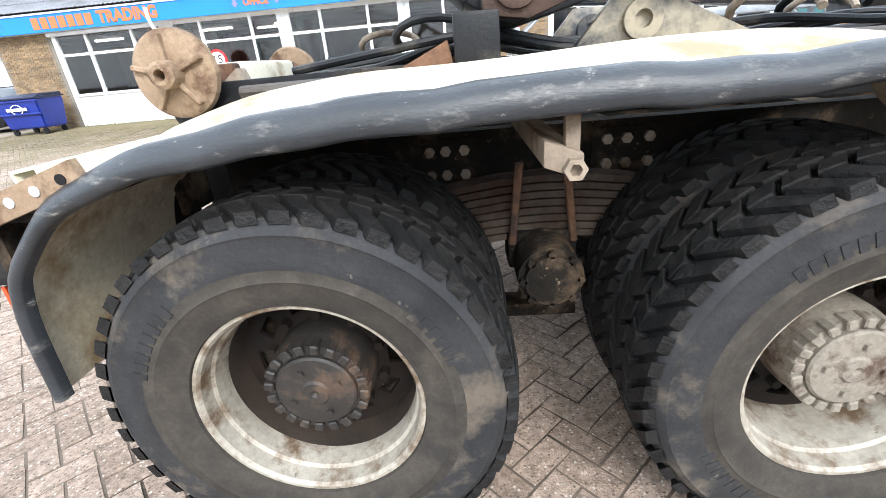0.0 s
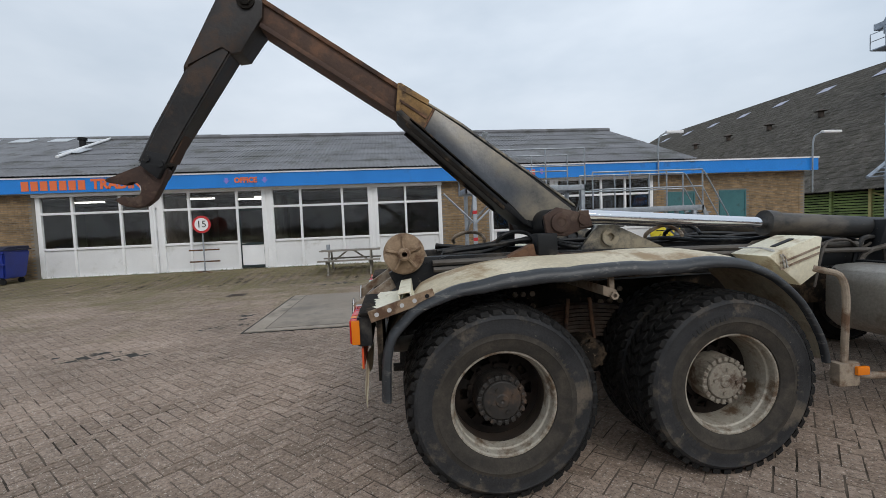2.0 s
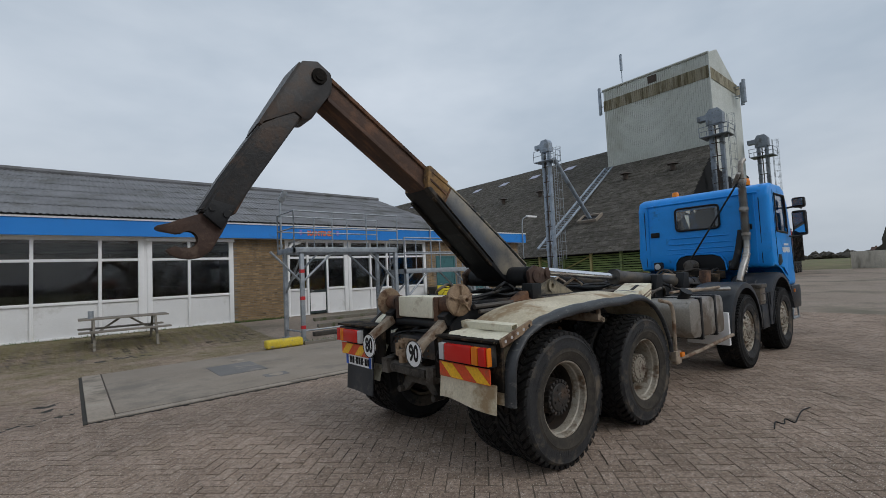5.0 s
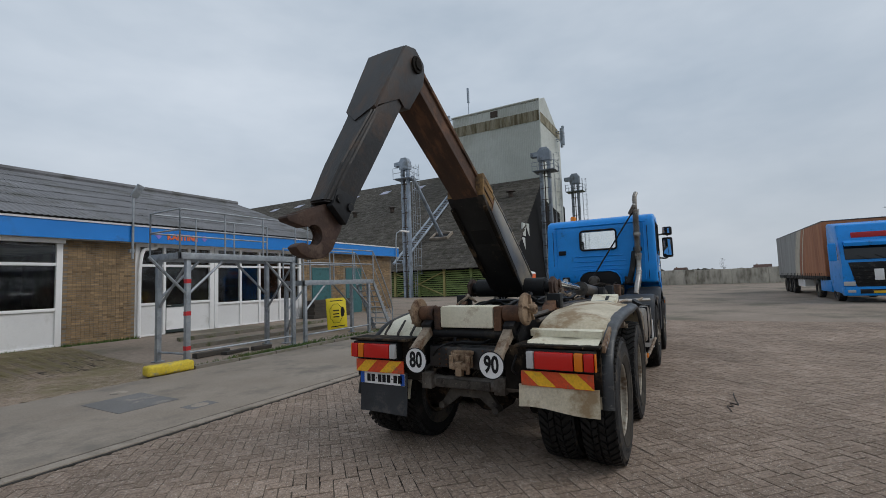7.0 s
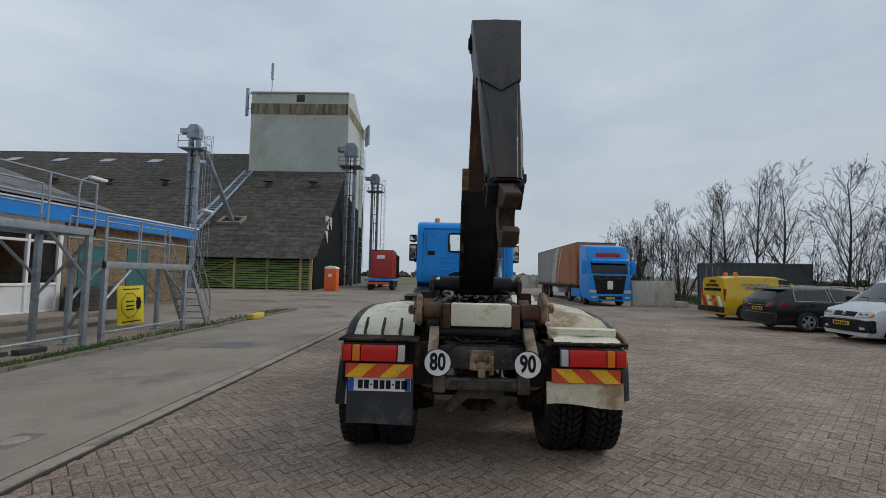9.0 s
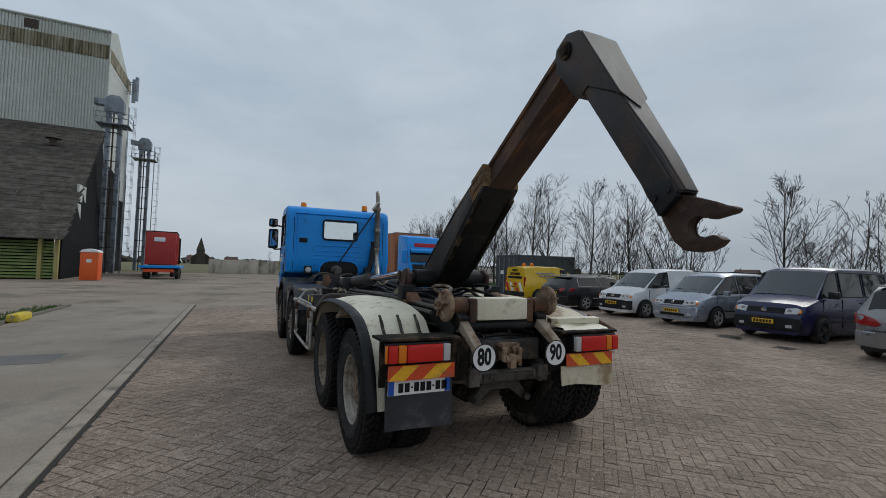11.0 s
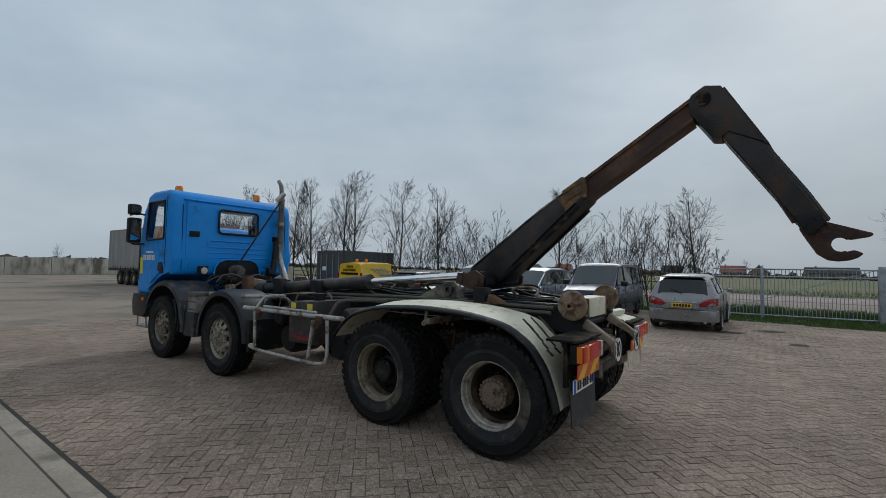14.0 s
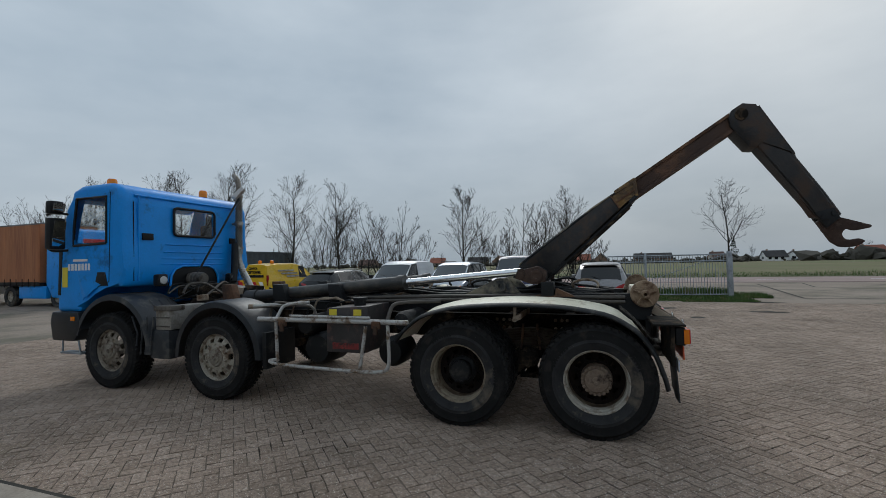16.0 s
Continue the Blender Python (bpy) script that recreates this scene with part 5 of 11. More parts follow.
# perforated bar lying over the guard's end, with a short channel behind it
hb = pose(-0.53, -1.19, 1.105, 0, -17, 0)
bm = B()
box(bm, -0.18, 0.18, -0.012, 0.012, -0.03, 0.03, 0.003, hb)
bar = part("holed_bar", bm, M["roller_tan"], truck, "dusty perforated steel bar")
for k in range(5):
    bm = B()
    rod(bm, hb @ Vector((-0.14 + 0.07 * k, -0.0125, 0.002)), hb @ Vector((-0.14 + 0.07 * k, -0.0145, 0.002)), 0.012, 12)
    part("bar_hole", bm, M["white_lens"] if k < 4 else M["black"], bar)
bm = B()
cb = pose(-0.5, -0.87, 1.165, 0, -8, -3)
box(bm, -0.035, 0.035, -0.29, 0.29, -0.004, 0.004, 0.002, cb)
box(bm, -0.035, -0.028, -0.29, 0.29, -0.05, -0.004, 0.002, cb)
box(bm, 0.028, 0.035, -0.29, 0.29, -0.05, -0.004, 0.002, cb)
part("loose_channel", bm, M["cream"], truck, "cream steel channel on the mudguard")
# cream flap on the right, rubber flap and plate on the left
bm = B()
sheet(bm, [[(-0.735 - 0.1 * (0.76 - z) + 0.014 * math.sin(y * 9), y, z + (0.02 * math.sin(y * 7) if z < 0.6 else 0)) for y in np.linspace(-0.53, -1.15, 10)] for z in (0.76, 0.7, 0.64, 0.575)], 0.005)
part("flap", bm, M["cream_dirty"], truck, "torn cream sheet flap")
bm = B()
sheet(bm, [[(-0.685 - 0.06 * (0.75 - z) + 0.012 * math.sin(y * 8), y, z) for y in np.linspace(0.56, 1.115, 8)] for z in (0.76, 0.66, 0.55, 0.46, 0.375)], 0.01)
part("mud_flap", bm, M["arch_grey"], truck, "black rubber mud flap")
bm = B()
box(bm, -0.652, -0.642, 0.582, 1.102, 0.64, 0.75, 0.003)
plate = part("number_plate", bm, M["white"], truck, "white number plate with blue ends")
plate.matrix_basis = Matrix.Translation((-0.055, 0, 0))
for a, b in ((1.055, 1.1), (0.584, 0.63)):
    bm = B()
    box(bm, -0.6545, -0.6515, a, b, 0.643, 0.747)
    part("blue_band", bm, plain("plate_blue", (0.01, 0.09, 0.45), 0.4), plate)
y = 1.02
for k, w in enumerate((0.04, 0.04, 0.015, 0.04, 0.04, 0.04, 0.015, 0.04, 0.045)):
    bm = B()
    h = 0.035 if w > 0.02 else 0.006
    box(bm, -0.6545, -0.6515, y - w, y, 0.695 - h, 0.695 + h)
    part("plate_bar", bm, M["black"], plate)
    y -= w + 0.0115
# speed discs
for y, n in ((0.358, "80"), (-0.355, "90")):
    bm = B()
    revolve(bm, [(0.0, -0.796), (0.108, -0.796), (0.108, -0.802), (0.0, -0.802)], (0, y, 0.915), 40, "x")
    disc = part("speed_disc", bm, M["white"], truck, "white round speed disc with black rim and number")
    disc.matrix_basis = Matrix.Translation((-0.055, 0, 0))
    bm = B()
    revolve(bm, [(0.104, -0.801), (0.104, -0.805), (0.111, -0.805), (0.111, -0.801)], (0, y, 0.915), 40, "x", closed=True)
    part("rim_line", bm, M["black"], disc)
    words(n, 0.185, M["black"], disc, pose(-0.8035, y, 0.915, 90, 0, -90), "numerals", 0.001, "", 0.128, 0.006)
# arms that carry the discs, tail beam, coupling, bumper tube
for s in (-1, 1):
    bm = B()
    prism(bm, [(-0.42, 1.28), (-0.34, 1.34), (-0.30, 1.22), (-0.77, 0.99), (-0.845, 0.9), (-0.855, 0.99)], s * 0.36, s * 0.44, "y", 0.006)
    part("tail_arm", bm, M["dusty"], truck, "dusty rusted tail arm")
bm = B()
box(bm, -0.62, -0.44, -0.36, 0.36, 0.82, 1.01, 0.015)
part("tail_beam", bm, surf("oily_black_steel", (0.012, 0.012, 0.013), (0.03, 0.03, 0.032), 4, 0.36, 0, 0.2, 50, (0.075, 0.06, 0.045), 0.3, 5, spec=0.6, chips=(0.24, 0.2, 0.15), chip_scale=20, chip_amount=0.4), truck, "dark dust-streaked tail cross beam")
bm = B()
box(bm, -0.66, -0.62, -0.085, 0.085, 0.84, 0.985, 0.01)
for k in (-1, 1):
    rod(bm, (-0.68, k * 0.085, 0.965), (-0.64, k * 0.085, 0.965), 0.022, 8)
    prism(bm, [(k * 0.03, 0.9), (k * 0.09, 0.94), (k * 0.09, 0.975), (k * 0.02, 0.95)], -0.71, -0.66, "x", 0.005)
rod(bm, (-0.72, -0.07, 0.86), (-0.72, 0.07, 0.86), 0.03, 10)
rod(bm, (-0.72, -0.08, 0.95), (-0.72, -0.08, 0.8), 0.02, 8)
rod(bm, (-0.72, 0.08, 0.95), (-0.72, 0.08, 0.84), 0.02, 8)
box(bm, -0.75, -0.69, -0.03, 0.03, 0.78, 0.9, 0.01)
part("tow_coupling", bm, M["roller_tan"], truck, "rusty tow coupling jaw")
for k in range(4):
    for y in (-0.25, -0.18, 0.18, 0.25):
        bm = B()
        rod(bm, (-0.62, y, 0.85 + 0.045 * k), (-0.632, y, 0.85 + 0.045 * k), 0.008, 6)
        part("bolt", bm, M["rust"], truck)
bm = B()
tube(bm, bend([(-0.3, -0.52, 0.74), (-0.58, -0.5, 0.71), (-0.62, -0.3, 0.70), (-0.62, 0.3, 0.70), (-0.58, 0.5, 0.71), (-0.3, 0.52, 0.74)]), 0.055, 12)
part("rear_bumper", bm, M["bumper_grey"], truck, "grimy tubular rear bumper")
bm = B()
box(bm, -0.69, -0.57, -0.26, 0.26, 0.665, 0.735, 0.012)
part("bumper_bar", bm, M["grime_pale"], truck, "worn grey square bumper bar")
for k in (-1, 1):
    bm = B()
    box(bm, -0.7, -0.6, k * 0.3, k * 0.4, 0.64, 0.78, 0.008)
    part("bumper_bracket", bm, M["bumper_grey"], truck)
bm = B()
prism(bm, [(-0.30, 0.47), (-0.22, 0.47), (-0.1, 0.56), (0.1, 0.56), (0.22, 0.47), (0.30, 0.47), (0.16, 0.66), (-0.16, 0.66)], -0.55, -0.5, "x")
for y in (-0.26, 0.26):
    rod(bm, (-0.6, y, 0.48), (-0.48, y, 0.48), 0.03, 10)
part("tow_bracket", bm, M["grime_pale"], truck, "forked lower bracket")

# hoses and cables that hang round the tail
for pts, r in (([(-0.3, 0.25, 1.06), (-0.52, 0.16, 1.02), (-0.56, 0.02, 1.05), (-0.5, -0.14, 1.03), (-0.3, -0.2, 1.08)], 0.014),
               ([(-0.3, 0.1, 1.02), (-0.6, 0.2, 1.03), (-0.64, 0.28, 0.98), (-0.6, 0.34, 0.9), (-0.5, 0.36, 0.8)], 0.011),
               ([(-0.62, -0.5, 1.0), (-0.7, -0.5, 0.95), (-0.72, -0.47, 0.86), (-0.64, -0.5, 0.8)], 0.009),
               ([(-0.6, 0.5, 1.03), (-0.69, 0.5, 0.96), (-0.7, 0.52, 0.84), (-0.62, 0.5, 0.76)], 0.009)):
    bm = B()
    tube(bm, bend([Vector(p) for p in pts]), r, 8)
    part("hose", bm, M["black_plastic"], truck, "black rubber hose at the tail")

# rear rollers
bm = B()
rod(bm, (-0.49, -0.56, 1.295), (-0.49, 0.56, 1.295), 0.05, 16)
box(bm, -0.56, -0.40, 0.265, 0.335, 1.15, 1.36, 0.012)
box(bm, -0.56, -0.40, -0.335, -0.265, 1.15, 1.36, 0.012)
for s in (-1, 1):
    revolve(bm, [(0.0, s * 0.35), (0.075, s * 0.35), (0.07, s * 0.5), (0.0, s * 0.5)], (-0.49, 0, 1.295), 24)
part("roller_axle", bm, M["rust"], truck, "rusty roller axle with hubs")
bm = B()
box(bm, -0.57, -0.38, -0.262, 0.262, 1.17, 1.365, 0.02)
part("roller_box", bm, M["cream"], truck, "dirty cream box between the rollers")
bm = B()
rod(bm, (-0.5, -0.4, 1.12), (-0.5, 0.4, 1.12), 0.045, 14)
part("roller_tube", bm, M["dark_paint"], truck)
for s in (-1, 1):
    rz = 1.335 if s < 0 else 1.3
    bm = B()
    revolve(bm, [(0.02, s * 0.51), (0.13, s * 0.515), (0.14, s * 0.53), (0.137, s * 0.552), (0.118, s * 0.566), (0.06, s * 0.57), (0.02, s * 0.57)], (-0.49, 0, rz), 40, "y", closed=True)
    revolve(bm, [(0.018, s * 0.56), (0.044, s * 0.56), (0.042, s * 0.625), (0.03, s * 0.635), (0.018, s * 0.635)], (-0.49, 0, rz), 20, "y", closed=True)
    for k in range(5):
        a = 2 * math.pi * (k + 0.3) / 5
        m = Matrix.Translation((-0.49, s * 0.575, rz)) @ Matrix.Rotation(-a, 4, "Y")
        box(bm, 0.03, 0.122, -0.014, 0.014, -0.008, 0.008, 0.003, m, 1)
    part("roller", bm, M["roller_tan"], truck, "dusty flanged guide roller with five ribs")
    bm = B()
    prism(bm, [(-0.56, 1.12), (-0.40, 1.24), (-0.2, 1.3), (0.1, 1.3), (0.1, 1.22), (-0.3, 1.04), (-0.52, 1.02)], s * 0.462, s * 0.482)
    part("roller_bracket", bm, M["dark_paint"], truck)

# ---- hook arm ----
AW = 0.158
bm = B()
prism(bm, [(-1.65, 3.255), (-1.528, 3.282), (-1.42, 3.213), (-1.402, 3.15), (-1.412, 3.05), (-1.457, 2.995), (-1.577, 2.817), (-1.654, 2.805), (-1.705, 2.865), (-1.97, 2.705)], -AW, AW, "y", 0.01)
for v in bm.verts:
    v.co.y *= 1 - 0.24 * min(1, max(0, (3.2 - v.co.z) / 0.42))
arm = part("jib_head", bm, M["jib_paint"], truck, "dark grey folded steel arm head")
# lapped cover plates with a pointed lower edge on the head's back
bx = (Vector((-1.97, 0, 2.705)) - Vector((-1.65, 0, 3.255))).normalized()
bn = Vector((-bx.z, 0, bx.x))
bn = bn if bn.x < 0 else -bn
o = Vector((-1.65, 0, 3.255)) - bn * 0.012
for plate in ([(0.02, 0.0), (0.03, -0.155), (0.625, -0.116), (0.735, 0.0)], [(0.02, 0.0), (0.735, 0.0), (0.625, 0.116), (0.03, 0.155)]):
    bm = B()
    vs = [bm.verts.new(o + bx * a + Vector((0, b, 0))) for a, b in plate]
    us = [bm.verts.new(v.co + bn * 0.027) for v in vs]
    bm.faces.new(us)
    for i in range(4):
        bm.faces.new((vs[i], vs[(i + 1) % 4], us[(i + 1) % 4], us[i]))
    bmesh.ops.recalc_face_normals(bm, faces=bm.faces)
    part("cover_plate", bm, M["jib_paint"], arm, "welded lapped cover plate")
bm = B()
# four-sided box that narrows towards the hook
rings = []
for ox, oz, ix, iz, w in ((-1.88, 2.858, -1.6, 2.95, 0.114), (-1.985, 2.69, -1.655, 2.815, 0.115), (-2.238, 2.295, -2.0, 2.29, 0.1), (-2.37, 2.06, -2.165, 2.03, 0.08)):
    mx, mz = ox * 0.86 + ix * 0.14, oz * 0.86 + iz * 0.14
    b = 0.92 if w > 0.112 else 0.72
    rings.append([(ox, -w * b, oz), (ox, w * b, oz), (mx, w, mz), (ix, w, iz), (ix, -w, iz), (mx, -w, mz)])
loft(bm, rings)
bmesh.ops.bevel(bm, geom=list(bm.edges), offset=0.012, segments=2, affect="EDGES")
part("jib_arm", bm, M["jib_paint"], truck, "dark grey box section hook arm", 20)
bm = B()
prism(bm, [(-1.74, 2.74), (-1.7, 2.8), (-2.0, 2.3), (-2.13, 2.05), (-2.17, 2.06), (-2.06, 2.26)], -0.06, 0.06, "y", 0.004)
part("arm_rib", bm, M["rust_brown"], arm)
bm = B()
for s in (-1, 1):
    prism(bm, [(-2.13, 2.1), (-2.29, 2.14), (-2.336, 2.035), (-2.225, 1.935)], s * 0.04, s * 0.088, "y", 0.006)
    for x, z in ((-2.195, 2.04), (-2.285, 2.08)):
        rod(bm, (x, s * 0.088, z), (x, s * 0.1, z), 0.024, 8)
part("hook_cheek", bm, M["dark_paint"], arm, "bolted cheek plates")
cx, cz, rr = -2.42, 1.868, 0.068
mouth = [(cx + rr * math.cos(radians(a)), cz + rr * math.sin(radians(a))) for a in range(150, -131, -14)]
outer = [(-2.498, 1.825), (-2.525, 1.812), (-2.552, 1.797), (-2.52, 1.765), (-2.476, 1.745), (-2.409, 1.736), (-2.345, 1.746), (-2.28, 1.795), (-2.22, 1.905), (-2.17, 2.0), (-2.23, 2.08), (-2.345, 2.045), (-2.475, 1.985), (-2.597, 1.957), (-2.61, 1.942), (-2.594, 1.925)]
bm = B()
prism(bm, mouth + outer, -0.037, 0.037, "y", 0.012)
part("hook", bm, M["hook_steel"], arm, "worn brown steel lifting hook")
for s in (-1, 1):
    bm = B()
    rod(bm, (-1.515, s * 0.15, 3.165), (-1.515, s * 0.164, 3.165), 0.062, 20)
    rod(bm, (-1.515, s * 0.15, 3.165), (-1.515, s * 0.174, 3.165), 0.036, 16)
    box(bm, -1.54, -1.49, s * 0.164, s * 0.17, 3.13, 3.2)
    part("arm_pin", bm, M["grime"], arm, "dark pivot pin")
# inner telescopic beam: webs between a top and a bottom flange
bm = B()
prism(bm, [(-1.41, 3.18), (-0.3, 2.455), (-0.345, 2.29), (-1.44, 3.02)], -0.112, 0.112, "y", 0.004)
part("inner_boom", bm, M["rust_brown"], truck, "rust-brown telescopic inner boom")
bm = B()
prism(bm, [(-1.41, 3.2), (-0.3, 2.475), (-0.31, 2.443), (-1.42, 3.168)], -0.13, 0.13, "y", 0.004)
part("boom_flange", bm, M["rust"], truck, "rusty top flange of boom")
bm = B()
prism(bm, [(-1.43, 3.027), (-0.34, 2.302), (-0.35, 2.27), (-1.44, 2.995)], -0.13, 0.13, "y", 0.004)
part("boom_flange", bm, M["rust_brown"], truck, "brown lower flange of boom")
# outer boom
OCHRE = surf("ochre_rust", (0.22, 0.125, 0.045), (0.4, 0.25, 0.1), 9, 0.8, 0.1, 0.3, 60, (0.1, 0.065, 0.04), 0.5, 6, chips=(0.36, 0.33, 0.27), chip_scale=12, chip_amount=0.5)
bm = B()
prism(bm, [(-0.482, 2.375), (-0.463, 2.555), (-0.01, 2.262), (0.505, 1.885), (0.865, 1.615), (0.95, 1.47), (0.62, 1.39), (0.459, 1.505), (0.304, 1.648), (-0.465, 2.362)], -0.172, 0.172, "y", 0.01)
boom = part("outer_boom", bm, M["dark_paint"], truck, "worn dark blue-grey outer boom with rusty mouth")
bm = B()
prism(bm, [(-0.468, 2.57), (-0.007, 2.28), (0.509, 1.902), (0.871, 1.633), (0.864, 1.618), (0.504, 1.887), (-0.011, 2.264), (-0.463, 2.552)], -0.18, 0.18, "y", 0.004)
part("boom_edge", bm, M["boom_paint"], boom, "dusty upper edge flange")
bm = B()
prism(bm, [(-0.492, 2.37), (-0.47, 2.574), (-0.445, 2.576), (-0.24, 2.447), (-0.255, 2.41), (-0.44, 2.525), (-0.455, 2.37)], -0.184, 0.184, "y", 0.004)
part("boom_collar", bm, OCHRE, boom, "rusty collar of boom mouth")
bm = B()
prism(bm, [(-0.492, 2.372), (-0.455, 2.382), (0.325, 1.668), (0.49, 1.513), (0.459, 1.488), (0.3, 1.632), (-0.474, 2.345)], -0.184, 0.184, "y", 0.005)
part("boom_lip", bm, M["dark_paint"], boom, "dark lower lip of boom")
for s in (-1, 1):
    bm = B()
    prism(bm, [(-0.455, 2.385), (-0.44, 2.525), (-0.22, 2.385), (-0.3, 2.24)], s * 0.171, s * 0.178)
    part("rust_patch", bm, OCHRE, boom, "ochre rusted mouth plate")
    bm = B()
    prism(bm, [(-0.462, 2.44), (-0.458, 2.456), (-0.262, 2.325), (-0.272, 2.31)], s * 0.178, s * 0.186)
    prism(bm, [(-0.295, 2.25), (-0.212, 2.39), (-0.2, 2.382), (-0.283, 2.242)], s * 0.178, s * 0.184)
    part("mouth_weld", bm, M["rust"], boom, "rusty weld ridge")
    # smooth web plates, the truck's right one dusty along its top and foot
    bm = B()
    prism(bm, [(-0.29, 2.225), (-0.2, 2.378), (-0.005, 2.245), (0.5, 1.87), (0.84, 1.6), (0.66, 1.5), (0.47, 1.53), (0.33, 1.68)], s * 0.1725, s * 0.1775, "y", 0.002)
    part("web_plate", bm, M["boom_web"] if s < 0 else M["jib_paint"], boom, "dark slate web plate, dusty along top and foot" if s < 0 else "dark grey web plate")
    # stepped wear strips under the web
    for k, (u, w) in enumerate(((0.0, 0.184), (-0.045, 0.19))):
        bm = B()
        prism(bm, [(-0.4 + u * 0.6, 2.305 + u * 0.8), (-0.385 + u * 0.6, 2.325 + u * 0.8), (0.335 + u * 0.6, 1.672 + u * 0.8), (0.32 + u * 0.6, 1.652 + u * 0.8)], s * 0.15, s * w, "y", 0.002)
        part("wear_strip", bm, M["grime"], boom, "greasy dark sliding strip")
bm = B()
prism(bm, [(-0.1, -0.05), (0.1, -0.05), (0.1, 0.0), (-0.1, 0.0)], 0.1, 0.52, "x")
part("boom_window", bm, M["black"], boom).matrix_basis = Matrix.Translation((-0.4, 0, 2.35)) @ Matrix(((0.728, 0, 0.686, 0), (0, 1, 0, 0), (-0.686, 0, 0.728, 0), (0, 0, 0, 1)))
# pivot tube, lugs and cylinders
bm = B()
rod(bm, (0.62, -0.5, 1.50), (0.62, 0.5, 1.50), 0.062, 20)
rod(bm, (0.62, -0.40, 1.50), (0.62, 0.40, 1.50), 0.10, 20)
part("pivot_tube", bm, M["dark_paint"], truck, "thick dark pivot cross tube")
for s in (-1, 1):
    bm = B()
    prism(bm, [(0.50, 1.55), (0.60, 1.61), (0.84, 1.55), (0.86, 1.47), (0.66, 1.40), (0.52, 1.42)], s * 0.46, s * 0.50, "y", 0.008)
    revolve(bm, [(0.032, s * 0.49), (0.074, s * 0.49), (0.07, s * 0.515), (0.05, s * 0.52), (0.032, s * 0.515)], (0.62, 0, 1.5), 18, "y", closed=True)
    rod(bm, (0.62, s * 0.48, 1.5), (0.62, s * 0.512, 1.5), 0.032, 14)
    rod(bm, (0.79, s * 0.34, 1.52), (0.79, s * 0.52, 1.52), 0.042, 14)
    box(bm, 0.76, 0.83, s * 0.5, s * 0.508, 1.46, 1.58, 0.003, None, 1)
    part("cylinder_lug", bm, M["hook_steel"], truck, "dark pinned cylinder lug")
    bm = B()
    rod(bm, (0.80, s * 0.42, 1.545), (2.32, s * 0.42, 1.425), 0.044, 20)
    part("piston_rod", bm, M["chrome"], truck, "bright chromed piston rod")
    bm = B()
    rod(bm, (2.29, s * 0.42, 1.428), (4.7, s * 0.42, 1.235), 0.085, 24)
    rod(bm, (2.27, s * 0.42, 1.43), (2.36, s * 0.42, 1.422), 0.098, 24)
    rod(bm, (4.6, s * 0.42, 1.24), (4.8, s * 0.42, 1.225), 0.1, 20)
    part("cylinder_barrel", bm, surf("dusty_black_cylinder", (0.014, 0.014, 0.015), (0.032, 0.031, 0.03), 3, 0.45, 0, 0.12, 60, (0.1, 0.085, 0.066), 0.36, 2.5, stretch=(0.5, 1, 1), spec=0.5, chips=(0.16, 0.13, 0.1), chip_scale=20, chip_amount=0.4), truck, "black hydraulic cylinder barrel")
    # rubber stop blocks and the lower hinge plates
    bm = B()
    box(bm, 0.42, 0.56, s * 0.46, s * 0.60, 1.28, 1.43, 0.012)
    part("stop_block", bm, M["black_plastic"], truck, "square black rubber stop block")
    bm = B()
    box(bm, 0.36, 0.62, s * 0.44, s * 0.58, 1.24, 1.285, 0.006)
    prism(bm, [(0.2, 1.27), (0.4, 1.36), (0.42, 1.27)], s * 0.45, s * 0.56)
    part("stop_shelf", bm, M["rust"], truck, "rusty stop shelf")
    bm = B()
    prism(bm, [(0.82, 1.28), (0.98, 1.47), (1.1, 1.47), (1.5, 1.28)], s * 0.30, s * 0.34, "y", 0.006)
    revolve(bm, [(0.03, s * 0.28), (0.065, s * 0.28), (0.065, s * 0.37), (0.03, s * 0.37)], (1.06, 0, 1.375), 20, "y", closed=True)
    part("hinge_plate", bm, M["boom_paint"], truck, "dark gusset plate with round boss")
    # upright brackets ahead of the cylinders
    for x in (3.2, 4.1, 5.0):
        bm = B()
        prism(bm, [(x - 0.12, 1.2), (x - 0.05, 1.42), (x + 0.12, 1.42), (x + 0.1, 1.2)], s * 0.46, s * 0.58, "y", 0.006)
        part("rest_bracket", bm, M["dark_paint"] if x < 4.5 else M["rust"], truck)
# hoses over the subframe
for k, (y, z) in enumerate(((0.16, 1.3), (0.22, 1.32), (-0.18, 1.31), (-0.27, 1.32), (0.3, 1.3))):
    bm = B()
    pts = [(-0.2 + t * 0.35, y + 0.03 * math.sin(t * 2 + k), z + 0.03 * math.sin(t * 1.7 + 2 * k) + (0.07 if t == 2 else 0)) for t in range(14)]
    tube(bm, bend(pts, 3), 0.016, 8)
    part("hydraulic_hose", bm, M["black_plastic"], truck)
for k, (x, y) in enumerate(((0.1, 0.3), (0.35, -0.3), (1.5, -0.34), (1.75, -0.2), (2.1, 0.3), (1.3, 0.25))):
    bm = B()
    pts = [(x + 0.14 * math.cos(a), y + 0.05 * math.sin(2 * a), 1.33 + 0.055 + 0.06 * math.sin(a)) for a in np.linspace(-0.4, 3.6, 12)]
    tube(bm, pts, 0.015, 8)
    part("hose_loop", bm, M["black_plastic"] if k % 2 else M["dusty"], truck)
